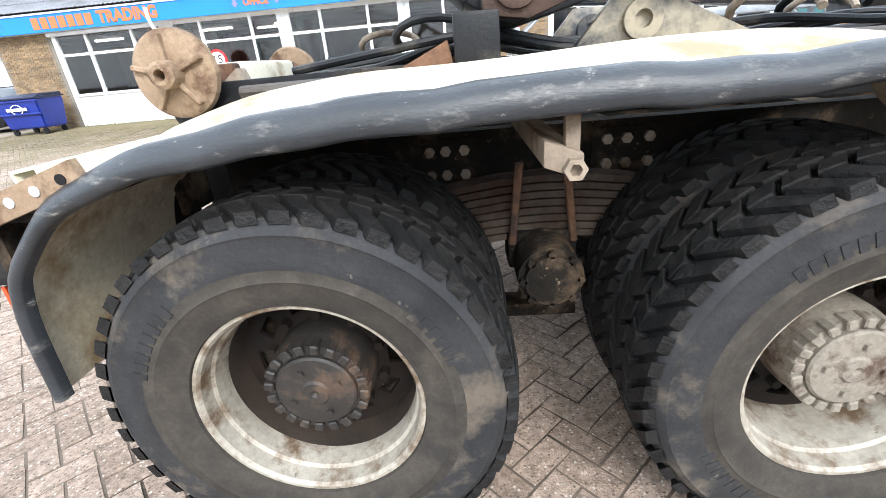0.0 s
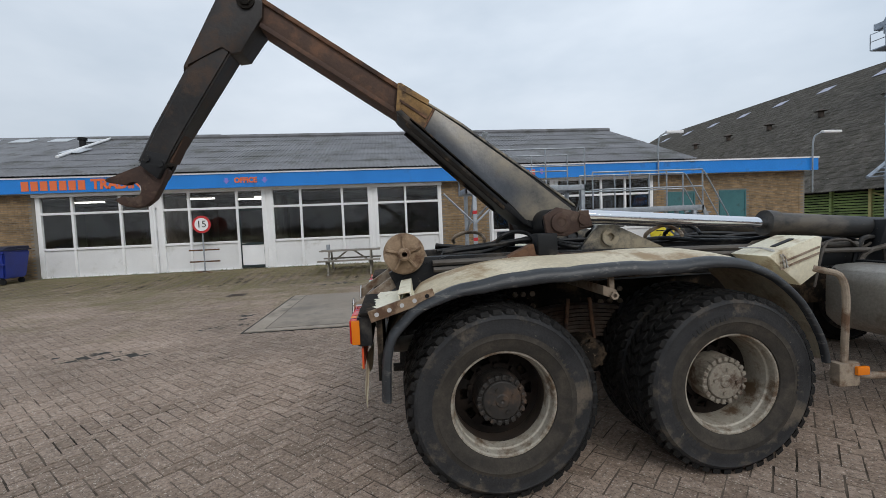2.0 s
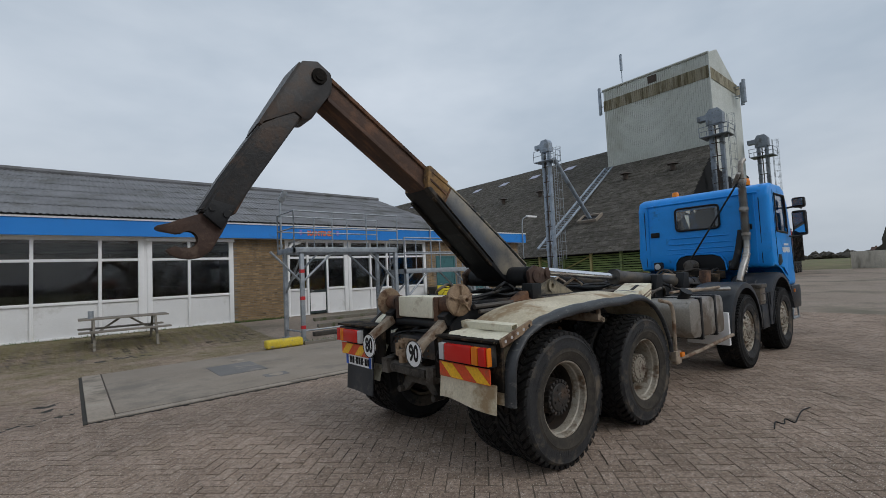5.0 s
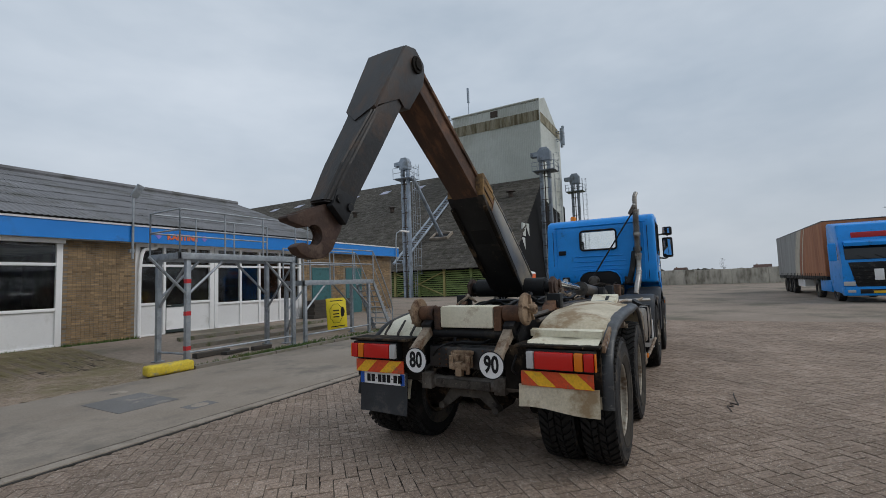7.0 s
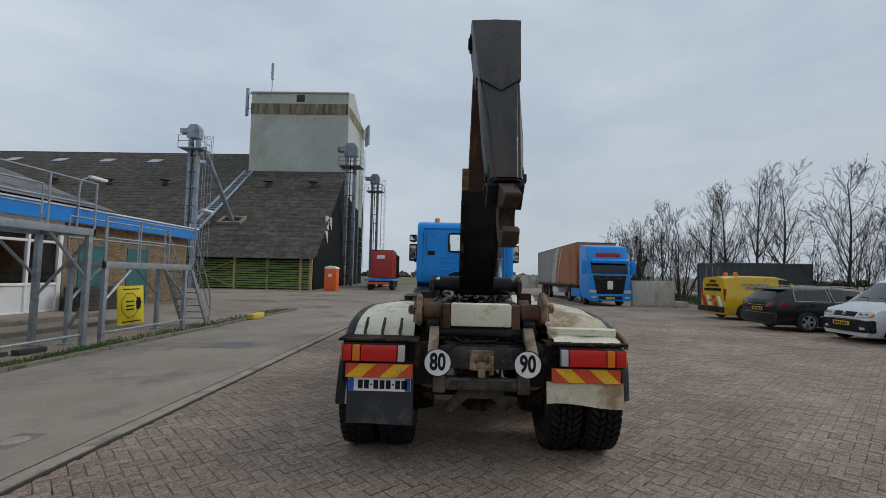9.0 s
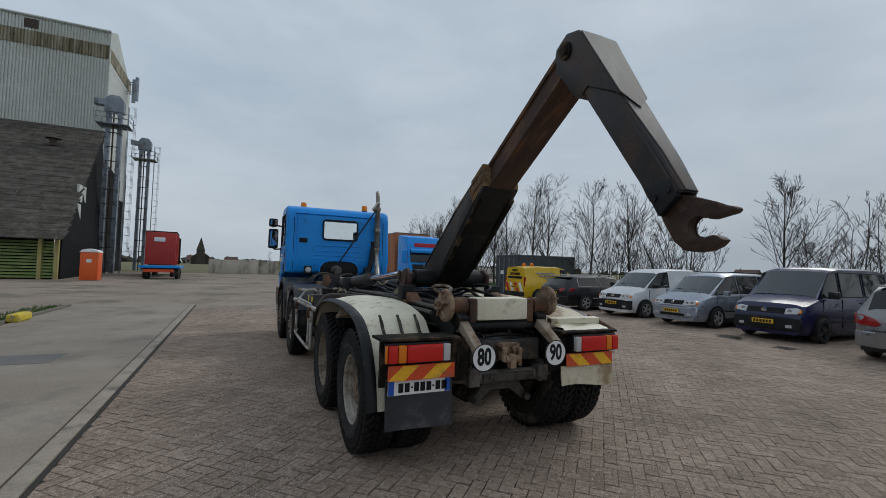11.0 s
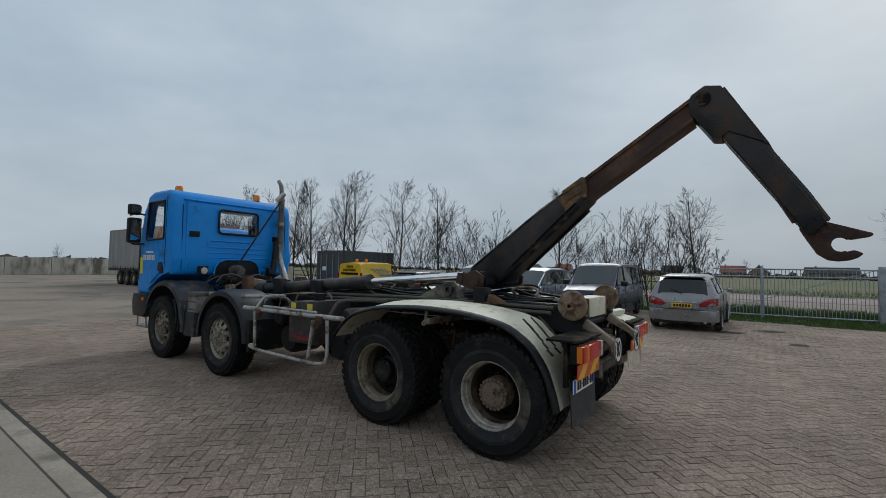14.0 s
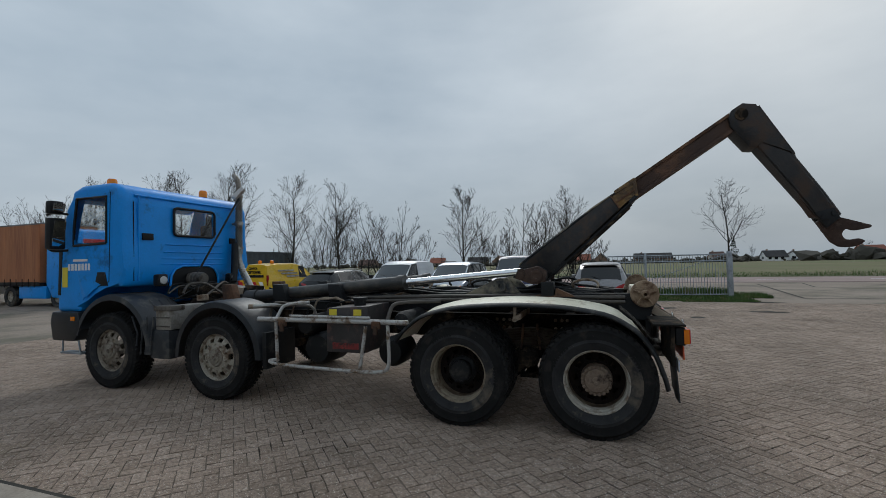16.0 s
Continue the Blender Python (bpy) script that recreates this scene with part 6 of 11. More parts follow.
for s in (-1, 1):
    bm = B()
    tube(bm, [(-0.3, s * 0.52, 1.26), (1.5, s * 0.52, 1.27), (3.0, s * 0.52, 1.24)], 0.022, 8)
    tube(bm, [(-0.3, s * 0.58, 1.22), (1.5, s * 0.58, 1.235), (3.0, s * 0.58, 1.2)], 0.018, 8)
    part("pipe_run", bm, M["pipe_dusty"], truck, "dusty steel hydraulic pipes")

# ---- cab and mid section of the hooklift truck ----
def cut_window(bm, axis, side, a0, a1, z0, z1, r=0.0):
    """Opens a rectangle in the wall that faces the given way along the axis (0: x, 1: y)."""
    other = 1 - axis
    for val, ax in ((a0, other), (a1, other), (z0, 2), (z1, 2)):
        no = Vector((0, 0, 0))
        no[ax] = 1
        co = Vector((0, 0, 0))
        co[ax] = val
        near = [f for f in bm.faces if f.normal[axis] * side > 0.3]
        geom = list({v for f in near for v in f.verts}) + list({e for f in near for e in f.edges}) + near
        bmesh.ops.bisect_plane(bm, geom=geom, plane_co=co, plane_no=no, dist=1e-5)
    kill = []
    for f in bm.faces:
        c = f.calc_center_median()
        if f.normal[axis] * side > 0.3 and a0 < c[other] < a1 and z0 < c.z < z1:
            kill.append(f)
    bmesh.ops.delete(bm, geom=kill, context="FACES")


def cab_shell(outline, half, bevel):
    bm = B()
    prism(bm, outline, -half, half, "y", bevel, 4)
    bm.normal_update()
    bmesh.ops.recalc_face_normals(bm, faces=bm.faces)
    bm.normal_update()
    return bm


CAB_HALF = 1.17
OUTLINE = [(6.33, 1.42), (6.30, 1.7), (6.33, 2.7), (6.40, 2.87), (6.58, 2.94), (7.2, 2.94), (7.41, 2.87), (7.52, 2.58), (7.68, 1.95), (7.76, 1.5), (7.76, 1.05), (7.22, 1.05), (7.1, 1.3), (6.9, 1.42)]
bm = cab_shell(OUTLINE, CAB_HALF, 0.09)
cut_window(bm, 0, -1, -0.385, 0.385, 2.2, 2.63)
cut_window(bm, 0, 1, -0.98, 0.98, 2.02, 2.78)
for s in (-1, 1):
    cut_window(bm, 1, s, 6.66, 7.36, 2.06, 2.74)
bmesh.ops.solidify(bm, geom=list(bm.faces), thickness=0.03)
cab = part("cab", bm, M["cab_blue"], truck, "bright blue day cab with rear window")
# panes and rubber frames
for name, pts in (("rear_window", [(6.325, y, z) for y, z in ((-0.39, 2.195), (0.39, 2.195), (0.39, 2.635), (-0.39, 2.635))]),):
    bm = B()
    box(bm, 6.30, 6.308, -0.385, 0.385, 2.2, 2.63)
    pane = part(name, bm, M["cab_glass"], cab, "clear rear pane in black rubber")
    pane.visible_shadow = False
    bm = B()
    tube(bm, [(6.292, y, z) for y, z in ((-0.33, 2.195), (0.33, 2.195), (0.37, 2.21), (0.39, 2.25), (0.39, 2.58), (0.37, 2.62), (0.33, 2.635), (-0.33, 2.635), (-0.37, 2.62), (-0.39, 2.58), (-0.39, 2.25), (-0.37, 2.21), (-0.33, 2.195))], 0.02, 8)
    part("window_rubber", bm, M["black_plastic"], cab)
bm = B()
prism(bm, [(7.695, 2.02), (7.50, 2.78), (7.49, 2.78), (7.685, 2.02)], -0.98, 0.98)
ws = part("windscreen", bm, M["cab_glass"], cab, "large curved windscreen")
ws.visible_shadow = False
for s in (-1, 1):
    bm = B()
    prism(bm, [(6.66, 2.06), (7.36, 2.06), (7.36, 2.3), (7.30, 2.74), (6.66, 2.74)], s * 1.155, s * 1.16)
    g = part("side_window", bm, M["cab_glass"], cab)
    g.visible_shadow = False
    bm = B()
    tube(bm, [(6.66, s * 1.168, 2.06), (7.37, s * 1.168, 2.04), (7.37, s * 1.168, 2.3), (7.31, s * 1.168, 2.74), (6.66, s * 1.168, 2.74), (6.66, s * 1.168, 2.06)], 0.022, 6)
    part("window_rubber", bm, M["black_plastic"], cab)
    # door seams and black quarter panel, step and door handle
    bm = B()
    for p, q in (((6.60, 1.5), (6.58, 2.8)), ((6.60, 1.5), (6.85, 1.42))):
        rod(bm, (p[0], s * 1.171, p[1]), (q[0], s * 1.171, q[1]), 0.006, 6)
    part("door_seam", bm, M["black"], cab)
    bm = B()
    prism(bm, [(6.62, 1.44), (6.9, 1.44), (6.84, 1.64), (6.68, 1.64)], s * 1.165, s * 1.178, "y", 0.004)
    part("door_handle", bm, M["black_plastic"], cab, "black door handle recess")
    bm = B()
    prism(bm, [(7.66, 1.3), (7.72, 1.3), (7.7, 1.95), (7.62, 2.0)], s * 1.165, s * 1.176, "y", 0.004)
    part("black_trim", bm, M["black_plastic"], cab)
# roof lip and the seams of the rear panel
bm = B()
tube(bm, [(6.335, y, 2.76) for y in (-1.0, 1.0)], 0.014, 8)
for s in (-1, 1):
    tube(bm, [(6.42, s * 1.15, 2.79), (7.36, s * 1.15, 2.8)], 0.014, 8)
part("roof_lip", bm, M["cab_blue"], cab, "raised lip round the roof")
for s in (-1, 1):
    bm = B()
    tube(bm, [(6.306, s * 1.02, 1.5), (6.318, s * 1.02, 2.66)], 0.006, 6)
    part("panel_seam", bm, M["black"], cab)
# vents, pressed ribs, engine arch and lamps in the rear wall
for s in (-1, 1):
    bm = B()
    box(bm, 6.287, 6.33, s * 0.73, s * 0.90, 2.105, 2.205, 0.012)
    part("air_vent", bm, M["black"], cab, "black rectangular vent")
    bm = B()
    tube(bm, [(6.31, s * 0.95, 1.5), (6.302, s * 0.95, 2.75)], 0.012, 8)
    part("pressed_rib", bm, M["cab_blue"], cab)
for z, w in ((1.74, 0.62), (1.83, 0.6), (1.93, 0.56), (2.05, 0.52)):
    bm = B()
    tube(bm, [(6.313, -w, z), (6.305, -w + 0.08, z), (6.305, w - 0.08, z), (6.313, w, z)], 0.012, 8)
    part("pressed_rib", bm, M["cab_blue"], cab)
bm = B()
arch = [(-0.46, 1.40), (-0.44, 1.56), (-0.37, 1.66), (-0.24, 1.71), (0.24, 1.71), (0.37, 1.66), (0.44, 1.56), (0.46, 1.40)]
prism(bm, arch, 6.293, 6.34, "x", 0.004)
part("engine_arch", bm, M["black"], cab, "dark engine opening under the cab")
bm = B()
tube(bm, [(6.283, y, z) for y, z in arch], 0.016, 8)
part("arch_lip", bm, M["cab_blue"], cab, "blue folded lip round the engine opening")
bm = B()
revolve(bm, [(0.0, 5.98), (0.09, 5.99), (0.1, 6.03), (0.1, 6.27), (0.0, 6.28)], (0, 0.1, 1.5), 18, "x")
for k in range(3):
    revolve(bm, [(0.1, 6.05 + 0.07 * k), (0.108, 6.06 + 0.07 * k), (0.108, 6.08 + 0.07 * k), (0.1, 6.09 + 0.07 * k)], (0, 0.1, 1.5), 18, "x", closed=True)
part("air_intake", bm, M["bumper_grey"], truck, "ribbed grey air intake drum")
bm = B()
prism(bm, [(-0.34, 1.2), (-0.36, 1.36), (-0.2, 1.42), (0.25, 1.42), (0.36, 1.36), (0.34, 1.2)], 5.75, 6.27, "x", 0.03)
part("gearbox_top", bm, M["grime"], truck, "grimy gearbox housing behind the cab")
rnd = random.Random(21)
for k in range(9):
    y0, y1 = rnd.uniform(-0.5, 0.75), rnd.uniform(-0.5, 0.75)
    x0 = rnd.uniform(5.7, 6.2)
    bm = B()
    tube(bm, bend([(x0, y0, 1.3), (x0 + 0.05, y0 * 0.8 + y1 * 0.2, 1.36 + rnd.uniform(0, 0.1)), (x0 - 0.08, (y0 + y1) / 2, 1.36 + rnd.uniform(-0.03, 0.1)), (x0 - 0.2, y1, 1.2)], 4), rnd.choice((0.009, 0.013, 0.018)), 7)
    part("engine_hose", bm, M[("black_plastic", "black_plastic", "pipe_dusty")[k % 3]], truck)
for y in (0.72, -0.62):
    t = 1.5 if y > 0 else 1.48
    bm = B()
    box(bm, 6.1, 6.22, y - 0.08, y + 0.08, t - 0.09, t + 0.09, 0.03)
    w = part("work_lamp", bm, M["black_plastic"], truck, "black rear work lamp")
    bm = B()
    revolve(bm, [(0.0, 6.095), (0.06, 6.095), (0.055, 6.085), (0.0, 6.08)], (0, y, t), 20, "x")
    part("lens", bm, M["white_lens"] if y > 0 else M["dark_glass"], w)
# interior
bm = B()
box(bm, 6.4, 7.6, -1.1, 1.1, 1.5, 1.6)
box(bm, 7.25, 7.6, -1.08, 1.08, 1.6, 2.02, 0.06)
part("dashboard", bm, M["black_plastic"], cab)
for y in (-0.6, 0.6):
    bm = B()
    box(bm, 6.55, 7.0, y - 0.25, y + 0.25, 1.6, 1.85, 0.06)
    box(bm, 6.48, 6.6, y - 0.25, y + 0.25, 1.85, 2.42, 0.05)
    box(bm, 6.5, 6.58, y - 0.13, y + 0.13, 2.44, 2.6, 0.03)
    part("seat", bm, M["black_plastic"], cab)
bm = B()
pts = [(7.12 + 0.08 * math.sin(a), 0.6 + 0.23 * math.cos(a), 2.08 + 0.2 * math.sin(a)) for a in np.linspace(0, 2 * math.pi, 25)]
tube(bm, pts, 0.016, 8)
rod(bm, (7.12, 0.6, 2.08), (7.4, 0.6, 1.95), 0.03, 8)
part("steering_wheel", bm, M["black_plastic"], cab)
# sun visor, roof edge, beacons
bm = B()
prism(bm, [(7.42, 2.8), (7.62, 2.72), (7.66, 2.8), (7.46, 2.91)], -1.02, 1.02, "y", 0.02)
part("sun_visor", bm, M["cab_blue"], cab)
for y in (0.72, -0.7):
    x = 7.22 if y > 0 else 6.9
    bm = B()
    rod(bm, (x, y, 2.92), (x, y, 2.99), 0.06, 16)
    bc = part("beacon", bm, M["black_plastic"], truck, "orange flashing beacon on the roof")
    bm = B()
    revolve(bm, [(0.0, 2.99), (0.07, 2.99), (0.07, 3.08), (0.055, 3.115), (0.0, 3.12)], (x, y, 0), 20, "z")
    part("lens", bm, M["orange_glass"], bc)
# mirrors
for s in (-1, 1):
    bm = B()
    tube(bm, bend([(7.5, s * 1.15, 2.52), (7.62, s * 1.3, 2.55), (7.62, s * 1.38, 2.5)]), 0.018, 8)
    tube(bm, bend([(7.5, s * 1.15, 1.98), (7.62, s * 1.3, 1.96), (7.62, s * 1.38, 2.02)]), 0.018, 8)
    box(bm, 7.4, 7.53, s * 1.25, s * 1.47, 1.98, 2.45, 0.045)
    box(bm, 7.41, 7.52, s * 1.27, s * 1.47, 2.5, 2.7, 0.045)
    mr = part("mirror", bm, M["black_plastic"], truck, "black twin mirror housing")
    for z0, z1 in ((2.03, 2.40), (2.54, 2.66)):
        bm = B()
        box(bm, -0.003, 0.003, -0.08, 0.08, (z0 - z1) / 2, (z1 - z0) / 2, 0, pose(7.376, s * 1.36, (z0 + z1) / 2, 0, -8, s * 6))
        part("mirror_glass", bm, M["mirror"], mr)
# lettering on the door
for s in (-1, 1):
    m = pose(7.22, 1.173, 1.72, 90, 0, 180) if s > 0 else pose(7.22, -1.173, 1.72, 90, 0, 0)
    bm = B()
    x = -0.27
    for w in (0.06, 0.065, 0.06, 0.07, 0.06, 0.055, 0.055):
        box(bm, x, x + w - 0.012, -0.05, 0.05, 0, 0.003)
        x += w + 0.012
    ob = part("door_lettering", bm, M["white"], cab, "white owner lettering reduced to bars")
    ob.matrix_basis = m
    bm = B()
    box(bm, -0.16, 0.16, -0.018, 0.018, 0, 0.003)
    ob = part("door_lettering", bm, M["white"], cab)
    ob.matrix_basis = m @ Matrix.Translation((0, 0.1, 0))
bm = B()
box(bm, 7.5, 7.62, 1.172, 1.177, 1.42, 1.72)
part("door_sticker", bm, M["yellow_label"], cab, "yellow warning sticker")
# bumper and steps
bm = B()
prism(bm, [(7.3, 0.62), (7.78, 0.62), (7.84, 0.9), (7.8, 1.06), (7.2, 1.06), (7.12, 0.8)], -1.22, 1.22, "y", 0.05)
bumper = part("front_bumper", bm, M["guard_plastic"], truck, "dark grey plastic bumper with step")
for s in (-1, 1):
    bm = B()
    box(bm, 7.25, 7.33, s * 1.215, s * 1.235, 0.93, 0.99, 0.004)
    part("side_marker", bm, M["amber_lens"], bumper)
    bm = B()
    tube(bm, [(7.55, s * 1.2, 0.64), (7.55, s * 1.2, 0.46), (7.15, s * 1.2, 0.46), (7.2, s * 1.2, 0.64)], 0.014, 6)
    box(bm, 7.12, 7.58, s * 1.08, s * 1.22, 0.44, 0.465, 0.004)
    part("step", bm, M["galv"], bumper, "metal boarding step")


# ---- front wheel arches ----
def wheel_arch(x, s, r_out, a0, a1, y_in, y_out, label, ribs=0):
    bm = B()
    rows = []
    for k in range(21):
        a = radians(a0 + (a1 - a0) * k / 20)
        c, q = math.cos(a), math.sin(a)
        rows.append([(x + (r_out - 0.03) * c, s * y_in, Z_AXLE + (r_out - 0.03) * q), (x + r_out * c, s * (y_in + 0.1), Z_AXLE + r_out * q), (x + r_out * c, s * (y_out - 0.05), Z_AXLE + r_out * q), (x + (r_out - 0.02) * c, s * y_out, Z_AXLE + (r_out - 0.02) * q), (x + (r_out - 0.09) * c, s * (y_out + 0.01), Z_AXLE + (r_out - 0.09) * q)])
    sheet(bm, rows, 0.012)
    g = part("wheel_arch", bm, M["arch_grey"] if ribs else M["guard_plastic"], truck, label)
    for k in range(ribs):
        bm = B()
        a_s, a_e = radians(a1 - 34 - 16 * k), radians(a1 - 26 - 16 * k)
        for j in range(3):
            y = y_in + 0.12 + j * 0.14
            tube(bm, [(x + (r_out + 0.005) * math.cos(radians(t)), s * y, Z_AXLE + (r_out + 0.005) * math.sin(radians(t))) for t in np.linspace(a1 - 60, a1 - 8, 9)], 0.012, 6)
        part("arch_rib", bm, M["arch_grey"], g)
    return g


for s in (-1, 1):
    wheel_arch(AXLES[3], s, 0.80, 15, 182, 0.55, 1.21, "grey-black plastic front wheel arch", 1)
    wheel_arch(AXLES[2], s, 0.72, -2, 180, 0.62, 1.21, "dark plastic second axle wheel arch")
    # box between the two front axles
    bm = B()
    prism(bm, [(5.38, 0.84), (5.66, 0.84), (5.66, 1.1), (5.58, 1.16), (5.38, 1.16)], s * 0.6, s * 1.18, "y", 0.02)
    part("battery_box", bm, M["tank"], truck, "dull aluminium box between the front axles")
    bm = B()
    box(bm, 5.36, 5.68, s * 0.98, s * 1.2, 1.1, 1.165, 0.012)
    for z in (0.88, 1.0):
        box(bm, 5.4, 5.64, s * 1.18, s * 1.188, z, z + 0.02)
    part("box_lid", bm, M["bumper_grey"], truck, "grey lid of the box")
    for k in range(4):
        bm = B()
        x = 5.72 + 0.09 * k
        tube(bm, [(x + 0.02, s * 1.2, 0.5), (x - 0.02, s * 1.205, 0.78), (x - 0.06 + 0.05 * k, s * 1.205, 1.02)], 0.012, 6)
        part("arch_rib", bm, M["arch_grey"], truck)
    bm = B()
    prism(bm, [(5.4, 0.45), (5.76, 0.45), (5.72, 0.84), (5.4, 0.84)], s * 0.85, s * 1.19, "y", 0.03)
    part("air_box", bm, M["arch_grey"], truck, "grey plastic wing end")
    bm = B()
    box(bm, 3.78, 3.84, s * 0.66, s * 1.2, 0.42, 0.86, 0.004)
    part("mud_flap", bm, M["white"] if s < 0 else M["black_plastic"], truck, "pale mud flap behind the second axle" if s < 0 else "black mud flap")
    bm = B()
    rod(bm, (3.7, s * 0.7, 1.17), (4.1, s * 1.15, 1.17), 0.03, 10)
    part("arch_stay", bm, M["steel"], truck)

# ---- exhaust stack behind the cab ----
EX, EY = 6.18, -0.83
bm = B()
tube(bm, bend([(5.8, -0.78, 1.2), (5.93, -0.8, 1.42), (6.1, EY, 1.62), (EX, EY, 1.8), (EX, EY, 1.95)]), 0.052, 14)
ex = part("exhaust_pipe", bm, M["steel"], truck, "dull steel exhaust pipe")
for k in range(7):
    bm = B()
    c = Vector((6.12 - 0.03 * k, EY + 0.004 * k, 1.66 - 0.052 * k))
    rod(bm, c, c + Vector((0.012, 0, 0.02)), 0.062, 14)
    part("flex_ring", bm, M["bar"], ex, "ring of the flexible pipe")
bm = B()
rod(bm, (EX, EY, 1.9), (EX, EY, 3.02), 0.05, 16)
part("exhaust_stack", bm, M["bumper_grey"], ex)
bm = B()
# perforated heat shield
n, rows_z = 22, 34
ringz = []
for j in range(rows_z + 1):
    z = 1.92 + 1.06 * j / rows_z
    ringz.append([bm.verts.new((EX + 0.066 * math.cos(2 * math.pi * (k + 0.5 * (j % 2)) / n), EY + 0.066 * math.sin(2 * math.pi * (k + 0.5 * (j % 2)) / n), z)) for k in range(n)])
for j, (u, v) in enumerate(zip(ringz, ringz[1:])):
    for k in range(n):
        if (k + j) % 2 and 1 < j < rows_z - 2 and j not in (16, 17, 18):
            continue
        bm.faces.new((u[k], u[(k + 1) % n], v[(k + 1) % n], v[k]))
bmesh.ops.solidify(bm, geom=list(bm.faces), thickness=0.003)
part("heat_shield", bm, M["steel"], ex, "perforated steel heat shield")
bm = B()
tube(bm, bend([(EX, EY, 3.0), (EX, EY, 3.18), (EX + 0.03, EY, 3.3), (EX + 0.13, EY - 0.02, 3.38)]), 0.045, 14, True, None)
part("exhaust_tip", bm, M["tank"], ex, "bent metal exhaust tip")
for z in (2.0, 2.45, 2.95):
    bm = B()
    revolve(bm, [(0.066, z), (0.076, z), (0.076, z + 0.05), (0.066, z + 0.05)], (EX, EY, 0), 22, "z", closed=True)
    box(bm, EX, 6.33, EY - 0.02, EY + 0.02, z, z + 0.04)
    part("clamp", bm, M["steel"], ex)
bm = B()
rod(bm, (EX - 0.06, EY + 0.06, 2.93), (6.12, 0.22, 1.42), 0.016, 8)
part("stay_cable", bm, M["black_plastic"], truck, "thin black stay behind the cab")
bm = B()
box(bm, -0.05, 0.05, -0.03, 0.03, -0.12, 0.12, 0.01, pose(EX - 0.06, EY + 0.06, 3.02, 30, -28, 0))
part("stay_bracket", bm, M["steel"], truck)
bm = B()
tube(bm, bend([(6.1, -0.62, 1.42), (6.15, -0.7, 1.7), (6.2, -0.76, 2.1)]), 0.06, 12)
part("intake_hose", bm, M["black_plastic"], truck)

# ---- fuel tank on the right ----
bm = B()
prism(bm, [(2.56, 0.74), (2.66, 0.65), (3.64, 0.62), (3.68, 0.7), (3.68, 1.06), (3.62, 1.12), (2.64, 1.12), (2.56, 1.05)], -1.2, -0.62, "y", 0.06)
tank = part("fuel_tank", bm, M["tank"], truck, "stained aluminium fuel tank with straps")
for x in (2.88, 3.34):
    bm = B()
    box(bm, x - 0.03, x + 0.03, -1.21, -0.6, 0.62, 1.132, 0.008)
    part("strap", bm, M["black_plastic"], tank)
bm = B()
rod(bm, (2.79, -1.02, 1.1), (2.77, -1.08, 1.19), 0.06, 18)
rod(bm, (2.77, -1.08, 1.19), (2.765, -1.095, 1.215), 0.07, 18)
part("filler_cap", bm, M["black_plastic"], tank)
bm = B()
tube(bm, bend([(2.05, -1.15, 0.52), (2.3, -1.22, 0.5), (3.85, -1.22, 0.56)]), 0.022, 10)
tube(bm, bend([(1.98, -1.1, 1.16), (2.1, -1.2, 1.12), (2.08, -1.2, 0.56)]), 0.02, 10)
box(bm, 2.02, 2.16, -1.23, -1.17, 0.46, 0.6, 0.008)
part("side_guard", bm, M["dusty"], truck, "thin dusty pipe side guard")
bm = B()
box(bm, 2.12, 2.2, -1.25, -1.225, 0.53, 0.58, 0.004)
part("side_marker", bm, M["amber_lens"], truck)
bm = B()
rod(bm, (3.0, -1.05, 1.2), (4.0, -1.05, 1.2), 0.018, 8)
rod(bm, (3.0, -0.8, 1.18), (4.0, -0.8, 1.18), 0.018, 8)
part("pipe_run", bm, M["dusty"], truck)
# perforated cream tread plate ahead of the right guard
bm = B()
prism(bm, [(1.84, 1.228), (2.2, 1.345), (2.235, 1.335), (2.21, 1.1), (2.1, 1.02), (1.95, 1.14)], -0.92, -0.6, "y", 0.008)
for v in bm.verts:
    v.co.y += 0.12 * max(0, 1.2 - v.co.z) * (1 if v.co.y < -0.76 else -1)
sb = part("step_box", bm, M["cream"], truck, "cream steel step box")
bm = B()
box(bm, -0.075, 0.075, -0.02, 0.02, -0.004, 0.003, 0, pose(2.06, -0.8, 1.302, 0, -18, 0))
part("step_slot", bm, M["black"], sb)
for dz in (0.05, 0.09):
    bm = B()
    prism(bm, [(1.93, 1.235 - dz), (2.21, 1.327 - dz), (2.21, 1.315 - dz), (1.93, 1.223 - dz)], -0.926, -0.915)
    part("step_seam", bm, M["dusty"], sb)
for k in range(2):
    bm = B()
    tube(bm, bend([Vector((1.86 + 0.02 * k, -0.66, 1.27)), Vector((1.9 + 0.02 * k, -0.8, 1.275)), Vector((1.93 + 0.02 * k, -0.93, 1.24)), Vector((1.95 + 0.02 * k, -0.935, 1.15))]), 0.005, 6)
    part("tie_wire", bm, M["bar"], sb)

